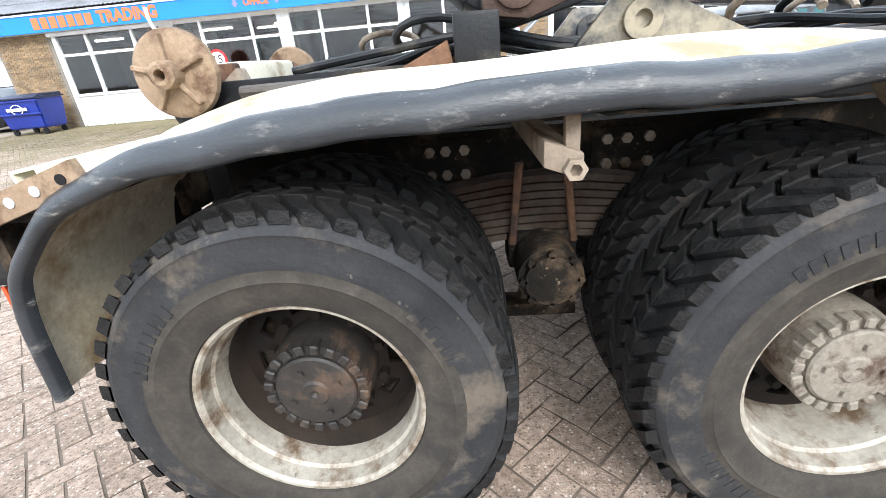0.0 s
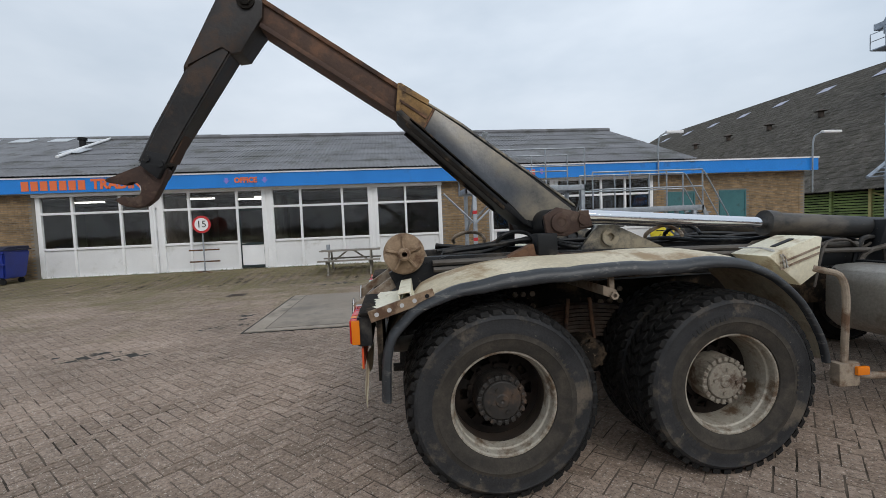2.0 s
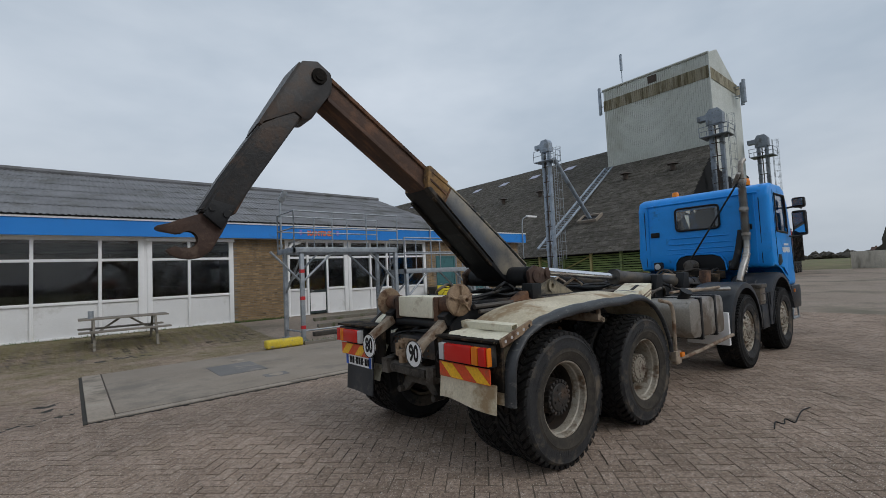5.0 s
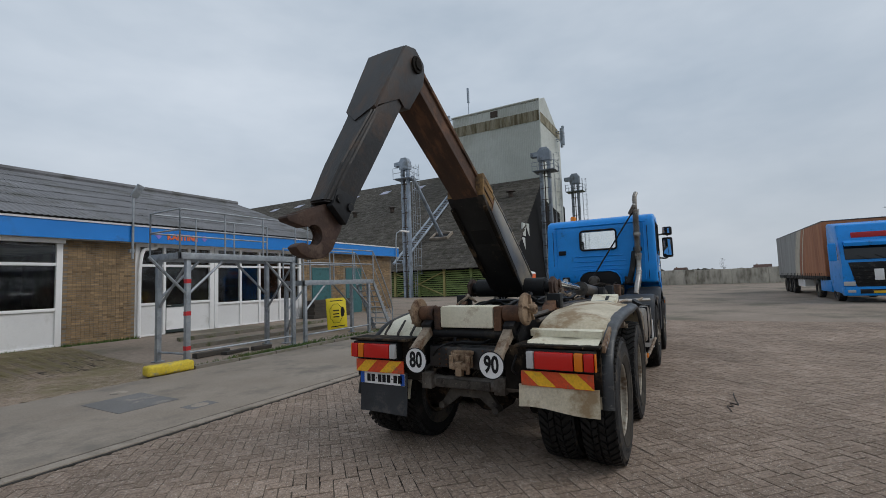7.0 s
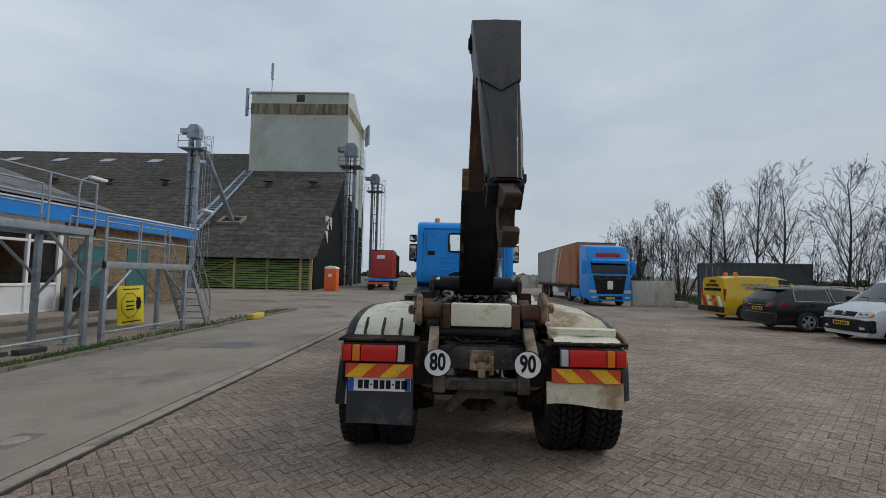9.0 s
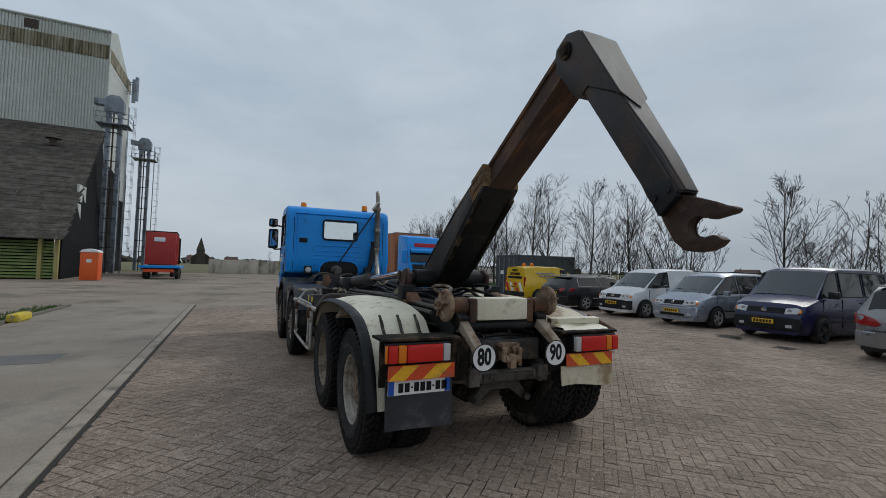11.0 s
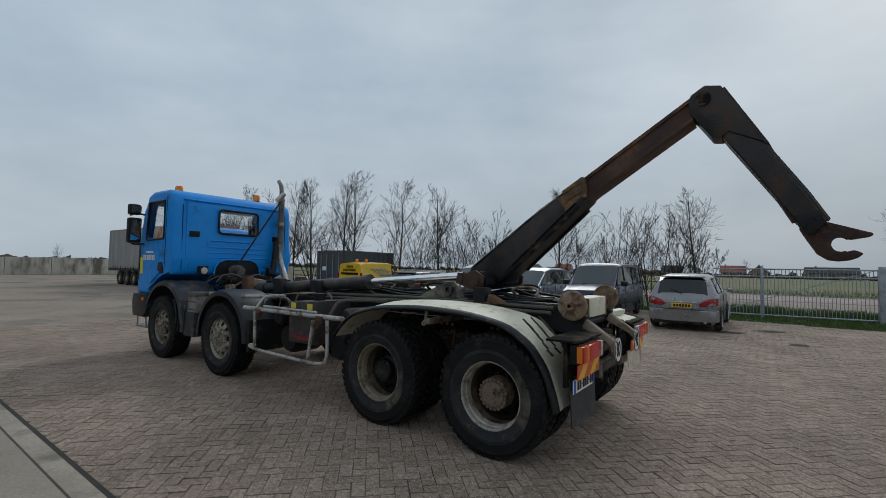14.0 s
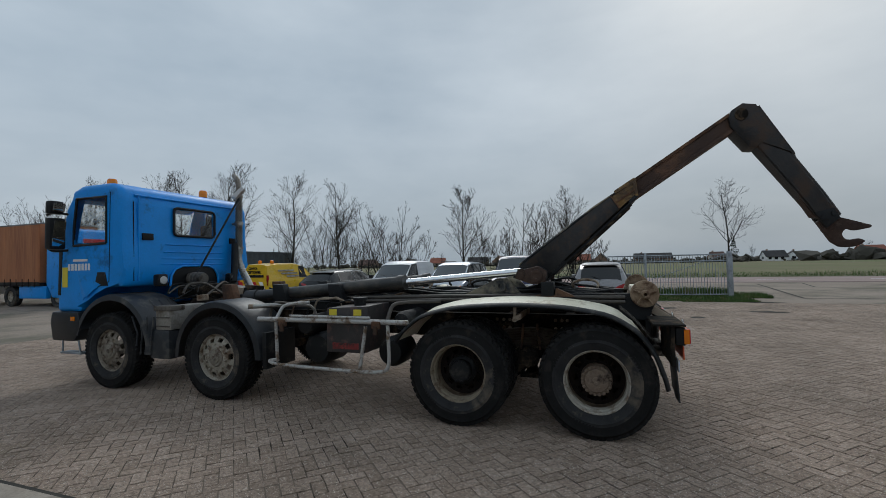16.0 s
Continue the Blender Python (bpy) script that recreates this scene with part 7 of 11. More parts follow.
# ---- left mid section: hydraulic tank, air tanks, side guard ----
bm = B()
prism(bm, [(2.44, 0.67), (2.94, 0.67), (2.94, 1.17), (2.40, 1.2)], 0.62, 1.17, "y", 0.012)
ht = part("hydraulic_tank", bm, M["hyd_tank"], truck, "black hydraulic oil tank with red maker's mark")
bm = B()
box(bm, 2.52, 2.86, 1.171, 1.174, 0.71, 0.78)
part("red_mark", bm, surf("faded_red_mark", (0.2, 0.02, 0.02), (0.28, 0.035, 0.03), 9, 0.6, 0, 0, 50, (0.03, 0.02, 0.02), 0.4, 14), ht)
for a in (2.48, 2.8):
    bm = B()
    box(bm, a, a + 0.1, 1.171, 1.174, 1.09, 1.16)
    part("yellow_sticker", bm, M["yellow_label"], ht)
bm = B()
rod(bm, (2.62, 0.95, 1.18), (2.62, 0.95, 1.26), 0.07, 18)
rod(bm, (2.62, 0.95, 1.25), (2.62, 0.95, 1.28), 0.085, 18)
part("filler_cap", bm, M["black_plastic"], ht)
for x, z, r, y0, y1 in ((3.2, 0.66, 0.2, 0.5, 1.0), (2.22, 0.66, 0.17, 0.55, 1.0), (3.3, 0.95, 0.12, 0.5, 1.1), (2.05, 1.02, 0.11, 0.45, 1.05)):
    bm = B()
    revolve(bm, [(0.0, y0), (r * 0.8, y0 + 0.01), (r, y0 + 0.07), (r, y1 - 0.07), (r * 0.8, y1 - 0.01), (0.0, y1)], (x, 0, z), 24)
    part("air_tank", bm, M["black_plastic"], truck, "black cylindrical air tank")
bm = B()
tube(bm, [(1.9, 1.2, 1.03), (3.86, 1.24, 1.035)], 0.028, 12)
tube(bm, bend([(2.12, 1.24, 1.0), (2.1, 1.24, 0.52), (2.3, 1.24, 0.48), (3.6, 1.24, 0.5), (3.72, 1.24, 0.54), (3.6, 1.22, 0.56)]), 0.02, 10)
tube(bm, [(3.6, 1.24, 1.0), (3.58, 1.24, 0.54)], 0.02, 10)
tube(bm, [(2.4, 1.22, 0.98), (2.48, 1.22, 0.5)], 0.02, 10)
tube(bm, bend([(3.62, 1.2, 1.05), (3.6, 1.1, 1.2), (3.3, 1.0, 1.22)]), 0.02, 8)
tube(bm, [(2.35, 1.215, 1.075), (3.4, 1.235, 1.08)], 0.016, 10)
part("side_guard", bm, M["bar"], truck, "worn tubular side guard")
bm = B()
tube(bm, bend([(2.15, 1.18, 1.05), (2.15, 1.05, 1.22), (2.0, 0.8, 1.22), (1.7, 0.7, 1.22)]), 0.022, 8)
part("stay_pipe", bm, M["pipe_dusty"], truck, "bent dark pipe")
# hoses and steel pipes over the side tanks
rnd = random.Random(11)
for k in range(14):
    x, y = rnd.uniform(2.1, 3.5), rnd.choice((-1, 1)) * rnd.uniform(0.5, 0.95)
    y = y if y > 0 else y + 0.25
    pts = [(x + 0.2 * j + rnd.uniform(-0.07, 0.07), y + rnd.uniform(-0.1, 0.1), 1.17 + rnd.uniform(0, 0.13)) for j in range(4)]
    bm = B()
    tube(bm, bend([(pts[0][0] - 0.08, pts[0][1], 0.95)] + pts + [(pts[-1][0] + 0.06, pts[-1][1], 0.98)], 3), rnd.choice((0.01, 0.014, 0.019)), 7)
    part("hose", bm, M[("dusty", "pipe_dusty", "black_plastic", "bumper_grey")[k % 4]], truck)
for x in (3.5, 2.26):
    bm = B()
    rod(bm, (x, 1.26, 0.99), (x, 1.26, 0.9), 0.026, 10)
    box(bm, x - 0.05, x + 0.05, 1.22, 1.26, 0.96, 1.04, 0.006)
    part("side_marker", bm, M["rust"], truck, "rusty orange marker lamp")
# air lines heaped between the rails
rnd = random.Random(3)
for k in range(16):
    x, y = rnd.uniform(3.0, 5.9), rnd.uniform(-0.5, 0.85)
    bm = B()
    pts = [(x + 0.25 * j + rnd.uniform(-0.08, 0.08), y + rnd.uniform(-0.12, 0.12), 1.16 + rnd.uniform(0, 0.16)) for j in range(5)]
    tube(bm, bend(pts, 3), rnd.choice((0.012, 0.018, 0.024)), 7)
    part("air_line", bm, M["black_plastic"] if k % 3 else M["dusty"], truck)
for k in range(7):
    x, y = rnd.uniform(5.2, 6.1), rnd.uniform(-0.55, 0.75)
    bm = B()
    s = rnd.uniform(0.07, 0.14)
    box(bm, -s, s, -s * 0.7, s * 0.7, -s * 0.6, s * 0.6, 0.02, pose(x, y, 1.22 + rnd.uniform(0, 0.1), rnd.uniform(-10, 10), rnd.uniform(-10, 10), rnd.uniform(0, 90)))
    part("valve_block", bm, M["grime"] if k % 2 else M["dusty"], truck)

# slack air hoses hanging below the tail
for y, w, drop, m in ((-0.42, 0.3, 0.16, "black_plastic"), (-0.2, 0.42, 0.2, "pipe_dusty"), (0.08, 0.34, 0.14, "black_plastic"), (0.2, 0.26, 0.22, "dusty")):
    bm = B()
    tube(bm, bend([(-0.36, y, 0.84), (-0.4, y + 0.02, 0.84 - drop * 0.7), (-0.42, y + w / 2, 0.84 - drop), (-0.4, y + w - 0.02, 0.84 - drop * 0.7), (-0.36, y + w, 0.84)], 4), 0.012, 7)
    part("slack_hose", bm, M[m], truck)

# ---- barn, tower and elevators ----
M["barn_roof"] = surf("mossy_barn_roof", (0.07, 0.063, 0.053), (0.138, 0.125, 0.108), 0.9, 0.95, 0, 1.0, 6.0, (0.05, 0.046, 0.034), 0.45, 1.6, bump_size=0.12, island=0.12, spec=0.2, grain=0.9, chips=(0.33, 0.315, 0.28), chip_scale=3.2, chip_amount=0.8)
M["tower_sheet"] = surf("pale_grey_sheet", (0.5, 0.52, 0.48), (0.6, 0.62, 0.58), 0.15, 0.5, 0.1, 0.05, 6, (0.44, 0.45, 0.4), 0.35, 0.12)
M["tower_band"] = surf("mossy_brown_sheet", (0.22, 0.19, 0.11), (0.36, 0.33, 0.25), 0.6, 0.8, 0, 0.1, 6, (0.12, 0.1, 0.055), 0.5, 0.7, stretch=(1, 2, 0.3))
M["black_clad"] = surf("black_tarred_boards", (0.007, 0.007, 0.0075), (0.014, 0.014, 0.0145), 0.4, 0.85, 0, 0.2, 6, spec=0.12)
M["green_slat"] = surf("faded_green_slats", (0.19, 0.26, 0.08), (0.28, 0.35, 0.12), 0.8, 0.7, 0, 0.1, 10, (0.09, 0.12, 0.05), 0.4, 0.6, stretch=(1, 1, 4))
M["yellow_post"] = surf("ochre_post_paint", (0.36, 0.3, 0.11), (0.44, 0.38, 0.16), 1, 0.7, 0, 0.1, 10)
M["elev"] = surf("grey_elevator_steel", (0.29, 0.35, 0.43), (0.39, 0.45, 0.53), 1.5, 0.5, 0.2, 0.05, 20, (0.22, 0.24, 0.26), 0.4, 1.0)
M["elev_dark"] = surf("weathered_elevator_steel", (0.21, 0.245, 0.29), (0.3, 0.34, 0.39), 1.5, 0.55, 0.3, 0.05, 20, (0.11, 0.115, 0.12), 0.4, 1.0)
M["toilet_orange"] = plain("orange_plastic", (0.75, 0.12, 0.02), 0.45)
M["trailer_red"] = surf("red_truck_paint", (0.42, 0.03, 0.025), (0.5, 0.045, 0.035), 0.8, 0.5, 0, 0.03, 10, (0.25, 0.03, 0.025), 0.3, 0.6)

EAVE_X, EAVE_Z, RIDGE_X, RIDGE_Z, BY0, BY1 = 37.3, 3.25, 72.2, 22.4, 13.95, 110.0
SKEW = 0.15  # the gable wall leans back a little from square
barn = tagged(new("barn"), "large old barn with dark mossy roof and green slatted walls", "barn")
bm = B()
rows = 32
for r in range(rows):
    x0 = EAVE_X - 0.6 + (RIDGE_X - EAVE_X + 0.6) * r / rows
    x1 = EAVE_X - 0.6 + (RIDGE_X - EAVE_X + 0.6) * (r + 1) / rows + 0.15
    k = (RIDGE_Z - EAVE_Z) / (RIDGE_X - EAVE_X)
    n = 75
    start = BY0 - 0.4 + (x0 - EAVE_X) * SKEW if x0 < 62.5 else 32.9
    ys = [start + (BY1 + 0.4 - start) * i / n for i in range(n + 1)]
    for i in range(n):
        lift = 0.025 + 0.02 * ((i * 7 + r * 3) % 5) / 5
        q = [(x0, ys[i], EAVE_Z + (x0 - EAVE_X) * k + lift), (x0, ys[i + 1] + 0.04, EAVE_Z + (x0 - EAVE_X) * k + lift), (x1, ys[i + 1] + 0.04, EAVE_Z + (x1 - EAVE_X) * k), (x1, ys[i], EAVE_Z + (x1 - EAVE_X) * k)]
        q2 = [(a, b, c - 0.06) for a, b, c in q]
        vs = [bm.verts.new(p) for p in q + q2]
        for ix in ((0, 1, 2, 3), (0, 4, 5, 1), (1, 5, 6, 2), (3, 7, 4, 0)):
            bm.faces.new([vs[j] for j in ix])
prism(bm, [(RIDGE_X, RIDGE_Z), (RIDGE_X + 27, EAVE_Z), (RIDGE_X + 27, EAVE_Z + 0.1), (RIDGE_X, RIDGE_Z + 0.1)], 32.9, BY1)
roof = part("roof", bm, M["barn_roof"], barn, "dark mossy roof of small sheets")
roof["kind"] = "stuff"
bm = B()
prism(bm, [(EAVE_X + 0.3, 0), (EAVE_X + 0.3, EAVE_Z), (62.8, 17.0), (62.9, 16.2), (77.0, 14.3), (77.0, 0)], BY0, BY0 + 0.3)
for v in bm.verts:
    v.co.y += (min(v.co.x, 62.8) - EAVE_X) * SKEW - 0.25
part("gable", bm, M["black_clad"], barn, "black boarded gable wall")
bm = B()
prism(bm, [(EAVE_X + 0.3, 0), (EAVE_X + 0.3, EAVE_Z), (RIDGE_X, RIDGE_Z - 0.1), (RIDGE_X + 26.5, EAVE_Z), (RIDGE_X + 26.5, 0)], BY1 - 0.3, BY1)
part("gable", bm, M["black_clad"], barn, "black boarded gable wall")
bm = B()
box(bm, EAVE_X + 0.32, EAVE_X + 0.5, BY0 + 0.3, BY1 - 0.3, 0, EAVE_Z)
part("wall", bm, M["black_clad"], barn)
# slatted bays
y = BY0
k = 0
while y < 42:
    w = 0.95 if k == 0 else 3.2
    for j in range(12):
        z = 0.1 + j * 0.228
        bm = B()
        prism(bm, [(EAVE_X + 0.06, z), (EAVE_X + 0.2, z + 0.155), (EAVE_X + 0.23, z + 0.155), (EAVE_X + 0.09, z)], y + 0.12, y + w - 0.12)
        part("slat", bm, M["green_slat"], barn, "faded green louvre slat")
    bm = B()
    box(bm, EAVE_X + 0.02, EAVE_X + 0.3, y - 0.12, y + 0.12, 0, EAVE_Z)
    part("post", bm, M["yellow_post"] if k < 2 or k % 2 else M["green_slat"], barn, "upright wooden post of the slatted wall")
    y += w
    k += 1
bm = B()
for a, b in ((21.4, 27.4), (27.4, 21.4)):
    rod(bm, (EAVE_X - 0.05, a, 0.2), (EAVE_X - 0.05, b, 2.6), 0.06, 6)
part("cross_brace", bm, M["yellow_post"], barn, "ochre diagonal brace")
bm = B()
for j in range(12):
    box(bm, 40.3, 45.2, BY0 - 0.1, BY0 - 0.02, 0.2 + j * 0.26, 0.34 + j * 0.26)
for v in bm.verts:
    v.co.y += (v.co.x - EAVE_X) * SKEW - 0.25
part("louvre", bm, M["green_slat"], barn, "louvred opening in the gable")
for x, z in ((44.2, 4.84), (47.3, 6.8), (44.8, 6.6)):
    bm = B()
    box(bm, x, x + 1.0, BY0 - 0.3 + (x - EAVE_X) * SKEW, BY0 - 0.12 + (x - EAVE_X) * SKEW, z, z + 1.5)
    part("gable_hatch", bm, M["tower_sheet"], barn, "pale hatch in the black gable")
# skylights, roof cowls and the hatch with its chute
def on_roof(x, y, dz=0.0):
    return (x, y, EAVE_Z + (x - EAVE_X) * (RIDGE_Z - EAVE_Z) / (RIDGE_X - EAVE_X) + dz)


SKYLIGHT = plain("skylight_sheet", (0.3, 0.31, 0.42), 0.3)
ANG = math.degrees(math.atan2(RIDGE_Z - EAVE_Z, RIDGE_X - EAVE_X))
for y in np.arange(42.6, 106, 8.1):
    bm = B()
    box(bm, -0.9, 0.9, -0.95, 0.95, 0.08, 0.13, 0, Matrix.Translation(on_roof(67.3, float(y))) @ pose(0, 0, 0, 0, -ANG, 0))
    part("skylight", bm, SKYLIGHT, barn, "pale translucent roof sheet")


def cowl(x, y, s=1.0):
    bm = B()
    p = Vector(on_roof(x, y))
    rod(bm, p, p + Vector((0, 0, 0.7 * s)), 0.3 * s, 12)
    rod(bm, p + Vector((0, 0, 0.7 * s)), p + Vector((0, 0, 0.95 * s)), 0.65 * s, 12, 0.2 * s)
    part("roof_cowl", bm, M["iron"], barn, "dark roof ventilation cowl")


for y in (20.1, 26.4, 41.0, 49.0, 57.0, 65.0, 73.0, 81.0, 89.0):
    cowl(55.8, y, 1.1)
bm = B()
m = Matrix.Translation(on_roof(44.5, 25.4)) @ pose(0, 0, 0, 0, -ANG, 0)
for a in ((-0.9, -0.7, -1.3, 1.3), (0.7, 0.9, -1.3, 1.3), (-0.7, 0.7, -1.3, -1.1), (-0.7, 0.7, 1.1, 1.3)):
    box(bm, *a, 0.02, 0.35, 0.02, m)
hatch = part("roof_hatch", bm, M["concrete"], barn, "pale framed roof hatch")
bm = B()
box(bm, -0.7, 0.7, -1.1, 1.1, 0.1, 0.14, 0, m)
part("hatch_opening", bm, M["black"], hatch)
# long conveyor lying up the roof
bm = B()
p, q = Vector((36.9, 26.9, 3.8)), Vector((62.6, 32.5, 17.2))
d = (q - p)
u, v = frame_of(d)
for off in (-0.55, 0.55):
    tube(bm, [p + u * off, q + u * off], 0.14, 6)
for t in np.linspace(0, 1, 40):
    c = p + d * float(t)
    tube(bm, [c - u * 0.55, c + u * 0.55], 0.05, 4)
part("conveyor", bm, M["elev"], barn, "pale conveyor up the roof")

# tower
TX, TY0, TY1, TZ0, TZ1 = 63.0, 17.4, 32.76, 15.8, 29.87
tower = tagged(new("silo_tower"), "tall pale grey sheet-clad silo tower with mossy band", "silo tower")


def ribs(bm, p0, p1, z0f, z1f, nrm, pitch=0.3):
    d = (Vector(p1) - Vector(p0))
    n = int(d.length / pitch)
    for i in range(n):
        a, b = Vector(p0) + d * (i / n), Vector(p0) + d * ((i + 0.6) / n)
        nn = Vector(nrm) * 0.08
        t = (i + 0.5) / n
        z0, z1 = z0f(t), z1f(t)
        vs = [bm.verts.new((a.x, a.y, z0)), bm.verts.new((a.x + nn.x, a.y + nn.y, z0)), bm.verts.new((b.x + nn.x, b.y + nn.y, z0)), bm.verts.new((b.x, b.y, z0))]
        us = [bm.verts.new((w.co.x, w.co.y, z1)) for w in vs]
        for k in range(3):
            bm.faces.new((vs[k], vs[k + 1], us[k + 1], us[k]))


TOP = [(TX, TZ1), (TX + 3.6, TZ1 + 1.5), (TX + 12.4, TZ1 - 2.8)]
bm = B()
prism(bm, [(TX, 10), *TOP, (TX + 12.4, 10)], TY0, TY1)
part("wall", bm, M["tower_sheet"], tower, "pale ribbed wall sheets")
bm = B()
ribs(bm, (TX, TY0), (TX, TY1), lambda t: TZ0, lambda t: TZ1, (-1, 0, 0))
part("wall_rib", bm, M["tower_sheet"], tower, "fine upright ribs of the sheets")["kind"] = "stuff"
bm = B()
for z0, z1 in ((26.4, 28.1),):
    box(bm, TX - 0.08, TX - 0.055, TY0 - 0.04, TY1 + 0.04, z0, z1)
    ribs(bm, (TX - 0.07, TY0), (TX - 0.07, TY1), lambda t: z0, lambda t: z1, (-1, 0, 0))
    box(bm, TX - 0.05, TX + 12.4, TY0 - 0.06, TY0 - 0.03, z0, z1 - 0.1)
part("stained_band", bm, M["tower_band"], tower, "brown mossy band of sheets")
bm = B()
tube(bm, [(TX - 0.1, TY0 - 0.1, TZ1), (TX - 0.1, TY1 + 0.1, TZ1)], 0.16, 6)
tube(bm, [(TX - 0.1, TY0 - 0.1, TZ1), (TX - 0.1, TY0 - 0.1, TZ0)], 0.1, 6)
part("roof_edge", bm, M["tower_sheet"], tower)
bm = B()
box(bm, TX - 0.1, TX - 0.06, 24.3, 25.6, 28.4, 29.5)
part("vent", bm, M["iron"], tower, "dark square louvre")
# antennas
for x, y, z0, z1, r in ((TX + 2, 30.5, TZ1 - 0.5, TZ1 + 5.7, 0.07),):
    bm = B()
    rod(bm, (x, y, z0), (x, y, z1), r, 8)
    rod(bm, (x, y, z1 - 2.6), (x, y, z1), 0.22, 10)
    part("antenna", bm, M["elev"], tower, "grey mobile antenna on a mast")
for y, x, z0, z1 in ((TY1 + 0.8, TX + 0.2, 26.2, 30.6), (TY0 - 0.8, TX + 10.6, 24.6, 28.0), (TY0 - 1.35, TX + 9.5, 24.6, 28.0)):
    bm = B()
    rod(bm, (x, y, z0), (x, y, z1), 0.25, 10)
    rod(bm, (x, y, z0 + 1.2), (x, TY0 if y < 20 else TY1, z0 + 1.2), 0.06, 6)
    rod(bm, (x, y, z1 - 0.8), (x, TY0 if y < 20 else TY1, z1 - 0.8), 0.06, 6)
    part("antenna", bm, M["elev"], tower, "grey panel antenna")


def elevator(x, y, h, chutes, name_label, wide=0.3, paint="elev", k=1.1):
    t = thing("grain_elevator", name_label, "elevator", "grain elevators")
    for dy in (-wide, wide):
        bm = B()
        box(bm, x - 0.2 * k, x + 0.2 * k, y + dy - 0.125 * k, y + dy + 0.125 * k, 0, h - 1.2 * k)
        for z in np.arange(1.5, h - 1.5, 2.0):
            box(bm, x - 0.24 * k, x + 0.24 * k, y + dy - 0.16 * k, y + dy + 0.16 * k, float(z), float(z) + 0.1)
        part("leg", bm, M[paint], t, "square elevator leg")
    bm = B()
    prism(bm, [(y - wide - 0.22 * k, h - 1.2 * k), (y + wide + 0.22 * k, h - 1.2 * k), (y + wide + 0.22 * k, h - 0.35 * k), (y + 0.3 * k, h), (y - 0.3 * k, h), (y - wide - 0.22 * k, h - 0.35 * k)], x - 0.35 * k, x + 0.35 * k, "x", 0.05)
    box(bm, x - 0.3 * k, x + 0.3 * k, y + wide + 0.15 * k, y + wide + 0.85 * k, h - 0.75 * k, h - 0.35 * k)
    part("head", bm, M[paint], t, "elevator head housing")
    bm = B()
    dz, ax, ya, yb = h - 2.15 * k, 0.8 * k, y - 1.0 * k, y + 0.95 * k
    box(bm, x - ax, x + ax, ya, yb, dz - 0.05, dz + 0.03)
    for px, py in ((x - ax, ya), (x + ax, ya), (x - ax, yb), (x + ax, yb), (x - ax, y)):
        rod(bm, (px, py, dz), (px, py, dz + 1.15), 0.03 * k, 6)
    for z in (dz + 1.15, dz + 0.6):
        tube(bm, [(x - ax, yb, z), (x - ax, ya, z), (x + ax, ya, z)], 0.025 * k, 6)
    part("platform", bm, M[paint], t, "railed head platform")
    bm = B()
    lx, ly = x - 0.1, y - wide - 0.75
    for dx in (-0.22, 0.22):
        rod(bm, (lx + dx, ly, 0), (lx + dx, ly, h - 1), 0.03, 6)
    for z in np.arange(0.3, h - 1, 0.3):
        rod(bm, (lx - 0.22, ly, float(z)), (lx + 0.22, ly, float(z)), 0.018, 4)
    for z in np.arange(2.5, h - 1, 0.9):
        tube(bm, [(lx + 0.38 * math.cos(a), ly - 0.35 + 0.38 * math.sin(a), float(z)) for a in np.linspace(0.4, -3.54, 9)], 0.018, 4)
    for a in (-0.6, -1.57, -2.5):
        rod(bm, (lx + 0.38 * math.cos(a), ly - 0.35 + 0.38 * math.sin(a), 2.5), (lx + 0.38 * math.cos(a), ly - 0.35 + 0.38 * math.sin(a), h - 1), 0.015, 4)
    part("caged_ladder", bm, M["galv"], t, "caged steel ladder")
    bm = B()
    tube(bm, [(x - 0.22 * k, y, 0), (x - 0.22 * k, y, h - 1.3 * k)], 0.05 * k, 6)
    for z in np.arange(1.2, h - 2, 1.6):
        box(bm, x - 0.26 * k, x - 0.2 * k, y - wide, y + wide, float(z), float(z) + 0.08)
    part("cable_run", bm, M["iron"], t, "dark cable run with cleats")
    for p, q, r in chutes:
        bm = B()
        rod(bm, p, q, r, 12)
        part("chute", bm, M["elev"], t, "sloping grain pipe")
    return t


elevator(36.2, 25.1, 15.4, [((36.2, 24.2, 13.2), (44.5, 25.4, 7.3), 0.23)], "grey bucket elevator with ladder beside the barn", 0.34)
elevator(56.2, 15.0, 19.8, [], "grey bucket elevator standing before the black gable", 0.55, "elev_dark", 1.55)
elevator(75.4, 15.1, 19.9, [], "tall dark elevator behind the red trailer", 0.5, "elev_dark", 1.5)

# portable toilet
toilet = tagged(new("portable_toilet"), "orange plastic portable toilet standing beside the barn", "portable toilet")
bm = B()
box(bm, 36.3, 37.4, 11.2, 12.3, 0.0, 2.05, 0.05)
part("cabin", bm, M["toilet_orange"], toilet)
bm = B()
prism(bm, [(11.15, 2.05), (12.35, 2.05), (12.2, 2.22), (11.75, 2.32), (11.3, 2.22)], 36.25, 37.45, "x", 0.03)
part("roof", bm, M["white"], toilet, "pale roof")
bm = B()
box(bm, 36.27, 36.295, 11.35, 12.15, 0.15, 1.95, 0.01)
part("door", bm, M["toilet_orange"], toilet)
bm = B()
box(bm, 36.25, 36.268, 11.6, 11.9, 1.3, 1.55)
part("notice", bm, M["white"], toilet)

